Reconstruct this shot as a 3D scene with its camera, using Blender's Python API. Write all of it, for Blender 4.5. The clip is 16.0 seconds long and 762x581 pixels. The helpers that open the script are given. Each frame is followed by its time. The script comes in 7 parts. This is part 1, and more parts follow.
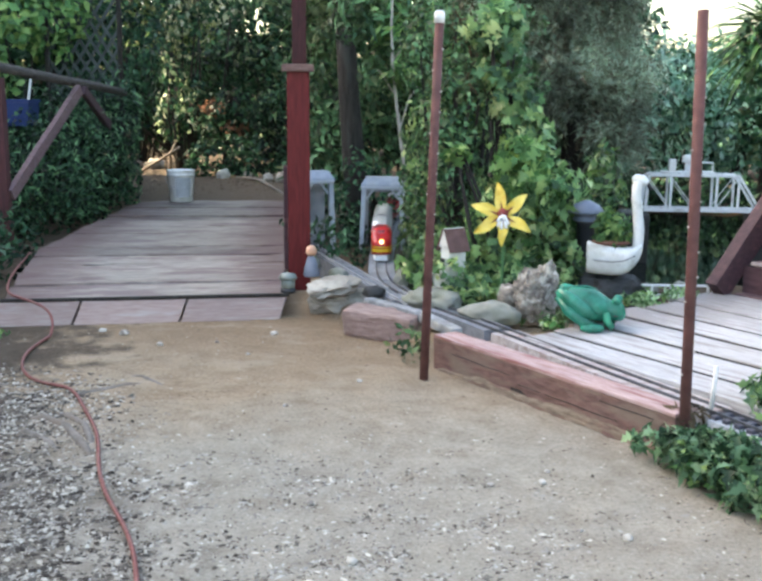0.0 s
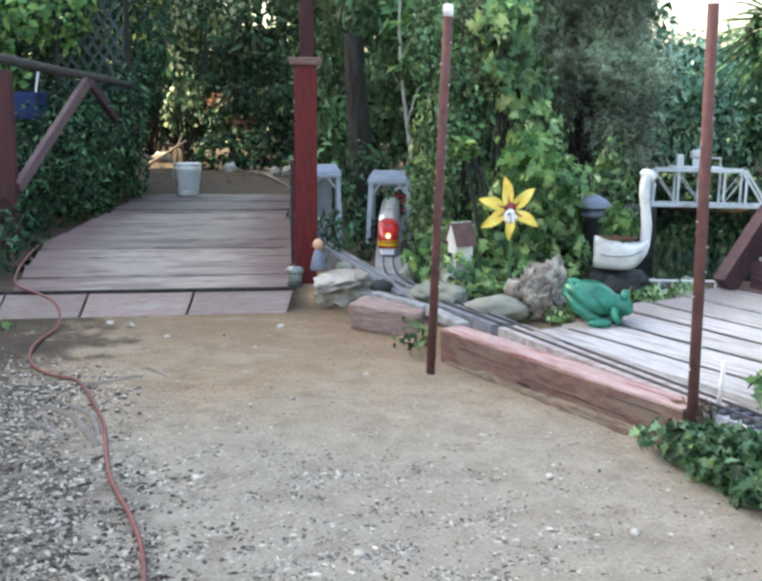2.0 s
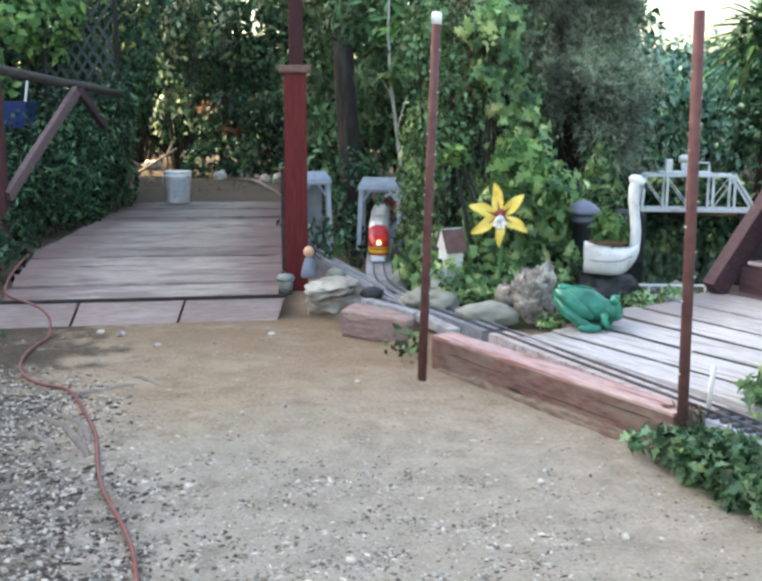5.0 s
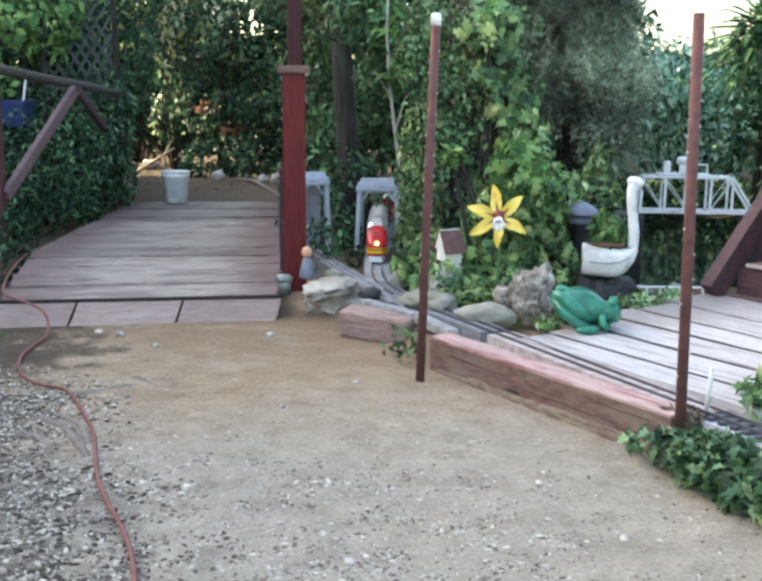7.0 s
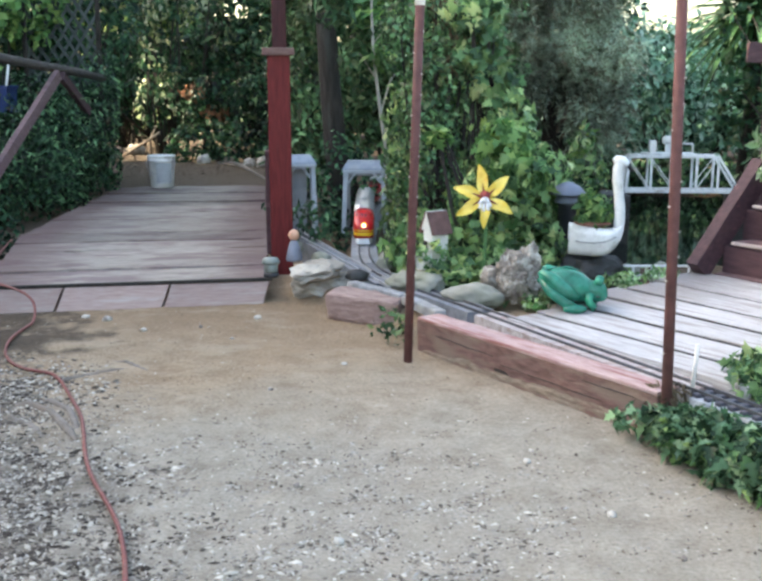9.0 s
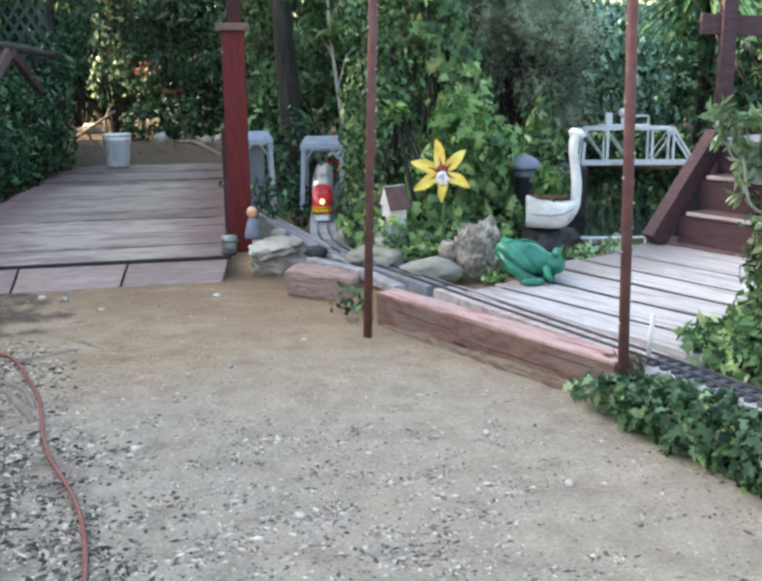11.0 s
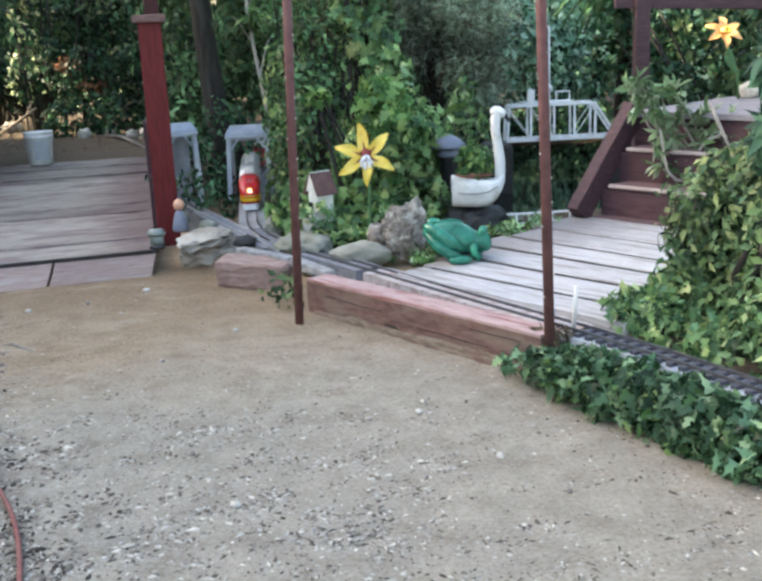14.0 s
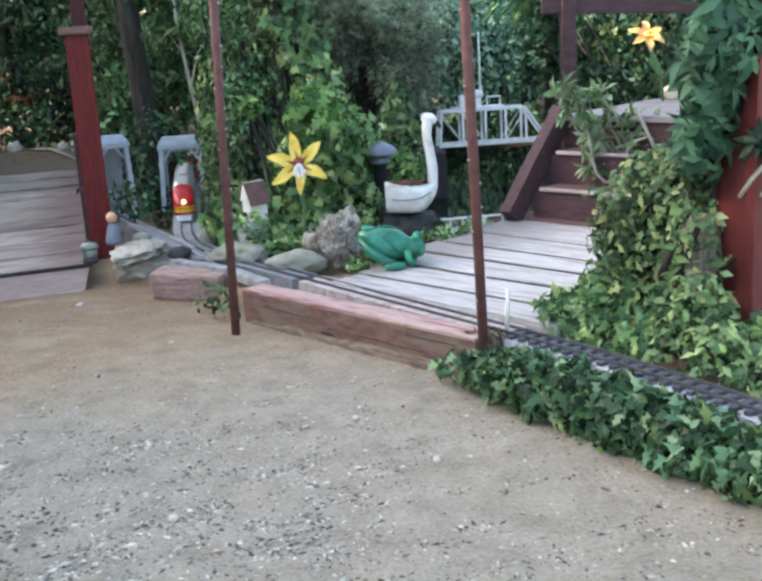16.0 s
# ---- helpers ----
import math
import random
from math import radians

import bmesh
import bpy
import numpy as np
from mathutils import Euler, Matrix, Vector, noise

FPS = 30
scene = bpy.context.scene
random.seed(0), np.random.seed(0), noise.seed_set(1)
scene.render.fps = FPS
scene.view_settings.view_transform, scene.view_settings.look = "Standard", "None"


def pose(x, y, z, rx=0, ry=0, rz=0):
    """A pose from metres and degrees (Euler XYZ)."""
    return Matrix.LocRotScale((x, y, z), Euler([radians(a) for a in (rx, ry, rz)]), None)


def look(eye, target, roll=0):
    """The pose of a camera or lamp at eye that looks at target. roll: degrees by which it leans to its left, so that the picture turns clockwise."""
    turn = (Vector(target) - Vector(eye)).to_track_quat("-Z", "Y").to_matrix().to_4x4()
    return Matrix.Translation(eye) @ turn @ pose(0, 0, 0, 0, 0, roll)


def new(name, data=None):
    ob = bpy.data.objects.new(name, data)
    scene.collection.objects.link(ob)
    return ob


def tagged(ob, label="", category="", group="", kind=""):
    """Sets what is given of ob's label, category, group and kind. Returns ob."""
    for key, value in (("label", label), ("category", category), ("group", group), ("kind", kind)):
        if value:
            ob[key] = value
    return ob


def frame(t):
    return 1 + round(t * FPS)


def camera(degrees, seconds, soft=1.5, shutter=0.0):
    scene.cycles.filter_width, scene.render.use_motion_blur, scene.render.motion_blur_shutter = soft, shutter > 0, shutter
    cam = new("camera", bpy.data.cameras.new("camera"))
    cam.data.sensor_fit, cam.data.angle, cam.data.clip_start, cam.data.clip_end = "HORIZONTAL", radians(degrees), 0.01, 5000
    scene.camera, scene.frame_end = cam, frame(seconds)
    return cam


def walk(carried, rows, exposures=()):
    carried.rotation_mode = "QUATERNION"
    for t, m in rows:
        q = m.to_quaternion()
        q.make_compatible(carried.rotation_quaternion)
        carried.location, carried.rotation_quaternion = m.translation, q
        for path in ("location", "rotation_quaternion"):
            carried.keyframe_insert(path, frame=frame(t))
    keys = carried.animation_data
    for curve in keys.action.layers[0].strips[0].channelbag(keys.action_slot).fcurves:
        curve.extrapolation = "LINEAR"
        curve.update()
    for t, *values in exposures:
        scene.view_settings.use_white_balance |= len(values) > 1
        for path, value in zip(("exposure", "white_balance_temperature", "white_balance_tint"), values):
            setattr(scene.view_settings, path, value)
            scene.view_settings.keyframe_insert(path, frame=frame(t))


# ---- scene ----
cam = camera(40.5, 16.0, 2.9)
PATH = [
    (0, (0.292, 0.11, 0.964), (0.077, 2.06, 0.577), 0.4),
    (0.5, (0.288, 0.108, 0.964), (0.071, 2.058, 0.576), 0.6),
    (1, (0.285, 0.109, 0.964), (0.065, 2.057, 0.568), 0.6),
    (1.5, (0.282, 0.109, 0.964), (0.054, 2.057, 0.573), 0.7),
    (2, (0.286, 0.11, 0.96), (0.061, 2.057, 0.563), 0.6),
    (2.5, (0.286, 0.107, 0.96), (0.063, 2.054, 0.56), 0.4),
    (3, (0.287, 0.104, 0.962), (0.066, 2.052, 0.566), 0.5),
    (3.5, (0.286, 0.106, 0.962), (0.068, 2.055, 0.57), 0.5),
    (4, (0.289, 0.103, 0.966), (0.077, 2.054, 0.579), 0.3),
    (6.5, (0.286, 0.105, 0.961), (0.083, 2.057, 0.576), 0.4),
    (7, (0.284, 0.102, 0.967), (0.081, 2.054, 0.582), 0.5),
    (7.5, (0.286, 0.1, 0.964), (0.088, 2.051, 0.571), 0.3),
    (8, (0.285, 0.101, 0.962), (0.092, 2.051, 0.562), 0.2),
    (8.5, (0.288, 0.096, 0.963), (0.107, 2.044, 0.546), 0.1),
    (9, (0.289, 0.099, 0.96), (0.109, 2.047, 0.544), 0.0),
    (11.5, (0.306, 0.097, 0.956), (0.223, 2.038, 0.479), -0.9),
    (12, (0.312, 0.092, 0.956), (0.249, 2.03, 0.467), -1.4),
    (12.5, (0.319, 0.092, 0.955), (0.273, 2.03, 0.464), -1.9),
    (13, (0.324, 0.089, 0.955), (0.297, 2.027, 0.46), -2.1),
    (13.5, (0.33, 0.087, 0.953), (0.321, 2.026, 0.461), -2.4),
    (14, (0.334, 0.08, 0.958), (0.344, 2.018, 0.466), -2.7),
    (14.5, (0.34, 0.078, 0.958), (0.379, 2.018, 0.471), -3.0),
    (15, (0.349, 0.072, 0.96), (0.418, 2.011, 0.472), -3.4),
    (15.5, (0.349, 0.072, 0.963), (0.449, 2.011, 0.483), -3.7),
    (16, (0.353, 0.062, 0.966), (0.477, 1.998, 0.479), -3.5),
]
walk(cam, [(t, look(eye, aim, roll)) for t, eye, aim, roll in PATH], [(0, 2.78, 7550, 7), (8.5, 2.77, 7550, 7), (11.5, 2.67, 7500, 7), (13.5, 2.61, 7500, 7), (16, 2.6, 7350, 7)])

# ---- world, sun, exposure ----
world = bpy.data.worlds.new("world")
scene.world = world
world.use_nodes = True
wn = world.node_tree.nodes
sky = wn.new("ShaderNodeTexSky")
sky.sky_type = "NISHITA"
sky.sun_disc = False
sky.sun_elevation = radians(27)
sky.sun_rotation = radians(278)
sky.dust_density = 3.0
wn["Background"].inputs["Strength"].default_value = 0.15
world.node_tree.links.new(sky.outputs[0], wn["Background"].inputs["Color"])
sun = new("sun", bpy.data.lights.new("sun", "SUN"))
sun.data.energy = 3.5
sun.data.angle = radians(0.6)
sun.data.color = (1.0, 0.9, 0.74)
sun.matrix_world = look((-17.6, 2.5, 9.08), (0, 0, 0))

# ---- directions of the railway edge: U along it, N away from the yard ----
U = Vector((0.65, -0.76, 0)).normalized()
N = Vector((0.76, 0.65, 0)).normalized()
U_ANGLE = math.degrees(math.atan2(U.y, U.x))


def sn(s, n, z=0.0):
    """A place s metres along the railway edge and n metres across it."""
    p = U * s + N * n
    return Vector((p.x, p.y, z))


# ---- materials ----
def mat_base(name, rough=0.7, metal=0.0, spec=0.5):
    m = bpy.data.materials.new(name)
    m.use_nodes = True
    b = m.node_tree.nodes["Principled BSDF"]
    b.inputs["Roughness"].default_value = rough
    b.inputs["Metallic"].default_value = metal
    b.inputs["Specular IOR Level"].default_value = spec
    return m, m.node_tree.nodes, m.node_tree.links, b


def ramp(nodes, links, fac, stops):
    r = nodes.new("ShaderNodeValToRGB")
    e = r.color_ramp.elements
    e[0].position, e[0].color = stops[0][0], (*stops[0][1], 1)
    e[1].position, e[1].color = stops[-1][0], (*stops[-1][1], 1)
    for pos, col in stops[1:-1]:
        k = e.new(pos)
        k.color = (*col, 1)
    links.new(fac, r.inputs["Fac"])
    return r.outputs["Color"]


def noise_tex(nodes, links, scale, detail=6.0, stretch=None, coord="Object", rough=0.6):
    tc = nodes.new("ShaderNodeTexCoord")
    mp = nodes.new("ShaderNodeMapping")
    links.new(tc.outputs[coord], mp.inputs["Vector"])
    # every object cuts its pattern from another place
    oi = nodes.new("ShaderNodeObjectInfo")
    shift = nodes.new("ShaderNodeVectorMath")
    shift.operation = "SCALE"
    shift.inputs[0].default_value = (17.3, 23.9, 11.7)
    links.new(oi.outputs["Random"], shift.inputs["Scale"])
    links.new(shift.outputs[0], mp.inputs["Location"])
    if stretch:
        mp.inputs["Scale"].default_value = stretch
    n = nodes.new("ShaderNodeTexNoise")
    n.inputs["Scale"].default_value = scale
    n.inputs["Detail"].default_value = detail
    n.inputs["Roughness"].default_value = rough
    links.new(mp.outputs[0], n.inputs["Vector"])
    return n


def mix_rgb(nodes, links, fac, a, b, mode="MIX"):
    x = nodes.new("ShaderNodeMix")
    x.data_type, x.blend_type = "RGBA", mode
    for sock, val in ((x.inputs[0], fac), (x.inputs[6], a), (x.inputs[7], b)):
        if hasattr(val, "is_linked"):
            links.new(val, sock)
        elif isinstance(val, tuple):
            sock.default_value = (*val, 1)
        else:
            sock.default_value = val
    return x.outputs[2]


def bump(nodes, links, b, height, strength, distance=0.01):
    n = nodes.new("ShaderNodeBump")
    n.inputs["Strength"].default_value = strength
    n.inputs["Distance"].default_value = distance
    links.new(height, n.inputs["Height"])
    links.new(n.outputs[0], b.inputs["Normal"])


def surface(name, dark, light, scale=8.0, rough=0.7, metal=0.0, relief=0.3, wear=None, wear_scale=2.5, wear_at=0.6,
            stretch=None, depth=0.004, vary=0.0, spec=0.5, wear_stretch=None):
    """A two-scale surface: fine grain between two colours, larger worn patches of a third."""
    m, nodes, links, b = mat_base(name, rough, metal, spec)
    n1 = noise_tex(nodes, links, scale, 8, stretch)
    col = ramp(nodes, links, n1.outputs[0], [(0.3, dark), (0.7, light)])
    if wear:
        n2 = noise_tex(nodes, links, wear_scale, 5, wear_stretch or stretch)
        f = ramp(nodes, links, n2.outputs[0], [(wear_at - 0.06, (0, 0, 0)), (wear_at + 0.08, (1, 1, 1))])
        col = mix_rgb(nodes, links, f, col, wear)
    if vary:
        oi = nodes.new("ShaderNodeObjectInfo")
        hs = nodes.new("ShaderNodeHueSaturation")
        mr = nodes.new("ShaderNodeMapRange")
        links.new(oi.outputs["Random"], mr.inputs[0])
        mr.inputs[3].default_value, mr.inputs[4].default_value = 1 - vary, 1 + vary
        links.new(mr.outputs[0], hs.inputs["Value"])
        links.new(col, hs.inputs["Color"])
        col = hs.outputs[0]
    links.new(col, b.inputs["Base Color"])
    bump(nodes, links, b, n1.outputs[0], relief, depth)
    return m


def leaf_material(name, colours, rough=0.45, through_light=0.3, vary=0.52):
    m, nodes, links, b = mat_base(name, rough, 0, 0.22)
    g = nodes.new("ShaderNodeNewGeometry")
    col = ramp(nodes, links, g.outputs["Random Per Island"], colours)
    n = noise_tex(nodes, links, 2.2, 3)
    v = ramp(nodes, links, n.outputs[0], [(0.34, (1 - 1.15 * vary,) * 3), (0.66, (1 + 0.5 * vary,) * 3)])
    col = mix_rgb(nodes, links, 1.0, col, v, "MULTIPLY")
    hs = nodes.new("ShaderNodeHueSaturation")
    hs.inputs["Saturation"].default_value = 0.84
    links.new(col, hs.inputs["Color"])
    col = hs.outputs[0]
    links.new(col, b.inputs["Base Color"])
    t = nodes.new("ShaderNodeBsdfTranslucent")
    links.new(col, t.inputs["Color"])
    mx = nodes.new("ShaderNodeMixShader")
    mx.inputs[0].default_value = through_light
    links.new(b.outputs[0], mx.inputs[1])
    links.new(t.outputs[0], mx.inputs[2])
    links.new(mx.outputs[0], nodes["Material Output"].inputs["Surface"])
    return m


def dirt_material():
    m, nodes, links, b = mat_base("dirt", 0.95, 0, 0.2)
    fine = noise_tex(nodes, links, 90, 8, rough=0.75)
    mid = noise_tex(nodes, links, 9, 6)
    big = noise_tex(nodes, links, 1.1, 4)
    c1 = ramp(nodes, links, fine.outputs[0], [(0.3, (0.24, 0.2, 0.147)), (0.5, (0.4, 0.32, 0.238)), (0.72, (0.53, 0.455, 0.375))])
    c2 = ramp(nodes, links, mid.outputs[0], [(0.32, (0.76, 0.74, 0.71)), (0.5, (0.95, 0.94, 0.92)), (0.68, (1.08, 1.06, 1.03))])
    col = mix_rgb(nodes, links, 1.0, c1, c2, "MULTIPLY")
    grey = ramp(nodes, links, fine.outputs[0], [(0.3, (0.23, 0.211, 0.18)), (0.5, (0.352, 0.328, 0.287)), (0.7, (0.472, 0.444, 0.398))])
    # dark humus below the heaped chips; under the trees, shade coloured into the soil
    tc = nodes.new("ShaderNodeTexCoord")
    sep = nodes.new("ShaderNodeSeparateXYZ")
    links.new(tc.outputs["Object"], sep.inputs[0])

    def math_node(op, x, y):
        n = nodes.new("ShaderNodeMath")
        n.operation = op
        for sock, val in zip(n.inputs, (x, y)):
            if hasattr(val, "is_linked"):
                links.new(val, sock)
            else:
                sock.default_value = val
        return n.outputs[0]

    edge = math_node("MULTIPLY", math_node("SUBTRACT", mid.outputs[0], 0.5), 1.2)
    back = math_node("ADD", sep.outputs["Y"], edge)
    sway = math_node("ADD", edge, math_node("MULTIPLY", math_node("SUBTRACT", big.outputs[0], 0.5), 0.9))
    near = math_node("ADD", sep.outputs["Y"], math_node("MULTIPLY", math_node("SUBTRACT", big.outputs[0], 0.5), 2.4))
    f = ramp(nodes, links, math_node("SUBTRACT", near, 2.6), [(0.0, (1, 1, 1)), (0.9, (0, 0, 0))])
    grey = mix_rgb(nodes, links, 1.0, grey, c2, "MULTIPLY")
    col = mix_rgb(nodes, links, f, col, grey)
    f_back_shade = ramp(nodes, links, math_node("SUBTRACT", back, 6.9), [(0.0, (0, 0, 0)), (0.8, (1, 1, 1))])
    pond = math_node("ADD", math_node("SUBTRACT", back, 4.35), math_node("MINIMUM", math_node("SUBTRACT", sep.outputs["X"], 0.75), 0.0))
    f_pond = ramp(nodes, links, pond, [(0.0, (0, 0, 0)), (0.25, (1, 1, 1))])
    side = math_node("ADD", sep.outputs["X"], math_node("MULTIPLY", math_node("SUBTRACT", sep.outputs["Y"], 2.6), 0.55))
    f_side = ramp(nodes, links, math_node("SUBTRACT", math_node("MULTIPLY", math_node("ADD", side, sway), -1.0), 0.6), [(0.0, (0, 0, 0)), (0.5, (0.74, 0.74, 0.74))])
    humus = ramp(nodes, links, fine.outputs[0], [(0.3, (0.075, 0.057, 0.042)), (0.7, (0.18, 0.14, 0.107))])
    trodden = ramp(nodes, links, fine.outputs[0], [(0.3, (0.115, 0.089, 0.07)), (0.7, (0.25, 0.205, 0.165))])
    mulch = ramp(nodes, links, fine.outputs[0], [(0.3, (0.036, 0.028, 0.021)), (0.7, (0.12, 0.096, 0.075))])
    damp = ramp(nodes, links, math_node("SUBTRACT", math_node("ADD", sep.outputs["Y"], math_node("MULTIPLY", math_node("SUBTRACT", big.outputs[0], 0.5), 1.6)), 3.2), [(0.0, (0, 0, 0)), (0.9, (0.75, 0.75, 0.75))])
    earth = ramp(nodes, links, fine.outputs[0], [(0.3, (0.16, 0.108, 0.068)), (0.7, (0.33, 0.235, 0.155))])
    col = mix_rgb(nodes, links, damp, col, earth)
    # trodden, darker blotches
    blot = noise_tex(nodes, links, 4.2, 7, (1, 1.7, 1), rough=0.68)
    f_blot = ramp(nodes, links, blot.outputs[0], [(0.53, (0, 0, 0)), (0.72, (0.5, 0.5, 0.5))])
    col = mix_rgb(nodes, links, f_blot, col, earth)
    pale = noise_tex(nodes, links, 3.1, 6, (1, 1.9, 1), rough=0.65)
    f_pale = ramp(nodes, links, pale.outputs[0], [(0.52, (0, 0, 0)), (0.7, (0.45, 0.45, 0.45))])
    col = mix_rgb(nodes, links, f_pale, col, (0.5, 0.44, 0.36))
    # greyer dirt towards the foot of the timber, sky sheen put into its colour
    along = math_node("SUBTRACT", math_node("MULTIPLY", sep.outputs["X"], 0.65), math_node("MULTIPLY", sep.outputs["Y"], 0.76))
    f_sky_grey = ramp(nodes, links, math_node("ADD", math_node("ADD", along, math_node("MULTIPLY", edge, 0.6)), 2.65), [(0.0, (0, 0, 0)), (0.75, (0.7, 0.7, 0.7))])
    dry = ramp(nodes, links, fine.outputs[0], [(0.3, (0.27, 0.25, 0.218)), (0.5, (0.4, 0.382, 0.345)), (0.72, (0.514, 0.495, 0.457))])
    col = mix_rgb(nodes, links, f_sky_grey, col, mix_rgb(nodes, links, 1.0, dry, c2, "MULTIPLY"))
    col = mix_rgb(nodes, links, f_side, col, mulch)
    corner = math_node("MULTIPLY", math_node("ADD", math_node("ADD", sep.outputs["X"], math_node("MULTIPLY", math_node("SUBTRACT", sep.outputs["Y"], 2.6), 0.12)), sway), -1.0)
    f_corner = ramp(nodes, links, math_node("SUBTRACT", corner, 1.0), [(0.0, (0, 0, 0)), (0.3, (0.85, 0.85, 0.85))])
    col = mix_rgb(nodes, links, f_corner, col, mulch)
    # browner, darker ground behind carries the shade of the trees
    col = mix_rgb(nodes, links, f_back_shade, col, trodden)
    col = mix_rgb(nodes, links, f_pond, col, humus)
    col = mix_rgb(nodes, links, 1.0, col, (0.872, 0.83, 0.783), "MULTIPLY")
    links.new(col, b.inputs["Base Color"])
    add = nodes.new("ShaderNodeMath")
    add.operation = "ADD"
    links.new(fine.outputs[0], add.inputs[0])
    links.new(mid.outputs[0], add.inputs[1])
    bump(nodes, links, b, add.outputs[0], 0.6, 0.012)
    return m


def island_material(name, stops, rough=0.9, vary=0.0):
    m, nodes, links, b = mat_base(name, rough, 0, 0.25)
    g = nodes.new("ShaderNodeNewGeometry")
    col = ramp(nodes, links, g.outputs["Random Per Island"], stops)
    links.new(col, b.inputs["Base Color"])
    n = noise_tex(nodes, links, 60, 4)
    bump(nodes, links, b, n.outputs[0], 0.3, 0.002)
    return m


def glow(name, colour, strength):
    m, nodes, links, b = mat_base(name, 0.3)
    b.inputs["Base Color"].default_value = (*colour, 1)
    b.inputs["Emission Color"].default_value = (*colour, 1)
    b.inputs["Emission Strength"].default_value = strength
    return m


def plain(name, colour, rough=0.5, metal=0.0, vary=0.12, spec=0.5):
    d = tuple(c * (1 - vary) for c in colour)
    l = tuple(min(1, c * (1 + vary)) for c in colour)
    return surface(name, d, l, 25, rough, metal, 0.08, spec=spec)


DIRT = dirt_material()
PLANK = surface("weathered_plank", (0.18, 0.149, 0.13), (0.37, 0.327, 0.28), 9, 0.85, 0, 0.7, (0.17, 0.125, 0.12), 3.4, 0.55,
                (1.2, 7, 7), 0.006, 0.26, 0.5, (1, 2.4, 2.4))
RAMP = surface("faded_red_board", (0.25, 0.17, 0.15), (0.34, 0.255, 0.232), 10, 0.85, 0, 0.4, (0.34, 0.29, 0.262), 3, 0.6, (1.5, 12, 12), 0.004, 0.1)
PALE_PLANK = surface("pale_plank", (0.37, 0.365, 0.375), (0.64, 0.635, 0.65), 14, 0.7, 0, 0.5, (0.31, 0.275, 0.265), 3.2, 0.57,
                     (1.2, 12, 12), 0.004, 0.1)
RAIL_BOARD = surface("grey_pink_board", (0.31, 0.275, 0.275), (0.58, 0.545, 0.55), 9, 0.7, 0, 0.4, (0.3, 0.23, 0.215), 2.4, 0.53, (1.2, 10, 10), 0.004)
ROTTEN = surface("rotten_redwood", (0.12, 0.088, 0.066), (0.31, 0.25, 0.195), 16, 0.95, 0, 0.9, (0.17, 0.1, 0.085), 5, 0.56, (1.6, 7, 7), 0.01)
# red post colour darkened to carry the shade on two posts
SHADED_POST = surface("shaded_red_post", (0.045, 0.01, 0.012), (0.095, 0.022, 0.024), 8, 0.7, 0, 0.3, (0.1, 0.04, 0.038), 3, 0.64, (8, 8, 1.2), 0.004)
BRACE = surface("faded_plum_wood", (0.11, 0.062, 0.068), (0.2, 0.125, 0.13), 8, 0.75, 0, 0.3, (0.22, 0.15, 0.15), 3, 0.62, (1.5, 8, 8), 0.004)
PINK_TOP = surface("faded_pink_board", (0.33, 0.205, 0.195), (0.54, 0.4, 0.39), 10, 0.75, 0, 0.4, (0.28, 0.12, 0.11), 3, 0.57, (1.5, 12, 12), 0.004)
TIMBER = surface("redwood_timber", (0.105, 0.054, 0.047), (0.215, 0.125, 0.108), 12, 0.85, 0, 0.8, (0.2, 0.145, 0.12), 2.2, 0.53, (1.6, 5, 5), 0.01)
SLEEPER = surface("split_pink_redwood", (0.2, 0.125, 0.11), (0.38, 0.28, 0.255), 10, 0.85, 0, 0.8, (0.17, 0.1, 0.085), 3.5, 0.58, (1.6, 6, 6), 0.01)
PORCH_RED = surface("red_porch_paint", (0.11, 0.018, 0.019), (0.175, 0.034, 0.034), 6, 0.6, 0, 0.25, (0.16, 0.05, 0.046), 2.5, 0.66, (6, 6, 1.2), 0.003)
RED_POST = surface("red_stained_post", (0.085, 0.0085, 0.0095), (0.16, 0.0195, 0.0195), 8, 0.55, 0, 0.3, (0.13, 0.03, 0.028), 3, 0.68, (8, 8, 1.2), 0.004, 0.0, 0.25)
STAIR = surface("plum_stained_wood", (0.045, 0.02, 0.026), (0.09, 0.044, 0.054), 8, 0.7, 0, 0.3, (0.15, 0.07, 0.075), 3, 0.66, (1.5, 8, 8), 0.004)
STAIR_EDGE = surface("worn_tread", (0.09, 0.05, 0.055), (0.17, 0.1, 0.105), 12, 0.75, 0, 0.3, None, 3, 0.6, (1.5, 10, 10), 0.003)
RUST = surface("rusty_pipe", (0.08, 0.03, 0.028), (0.155, 0.062, 0.056), 30, 0.75, 0.1, 0.4, (0.12, 0.058, 0.054), 9, 0.58, None, 0.003)
LOG = surface("grey_log", (0.028, 0.024, 0.022), (0.1, 0.086, 0.078), 12, 0.9, 0, 0.6, None, 2, 0.6, (8, 1.5, 8), 0.01)
BARK = surface("dark_bark", (0.012, 0.01, 0.009), (0.042, 0.036, 0.031), 9, 0.95, 0, 0.9, (0.055, 0.055, 0.05), 3, 0.62, (5, 5, 1), 0.02)
ROUGH_BARK = surface("rough_pale_bark", (0.1, 0.085, 0.068), (0.34, 0.31, 0.26), 16, 0.95, 0, 0.9, (0.2, 0.19, 0.14), 5, 0.55, (4, 4, 1.2), 0.015)
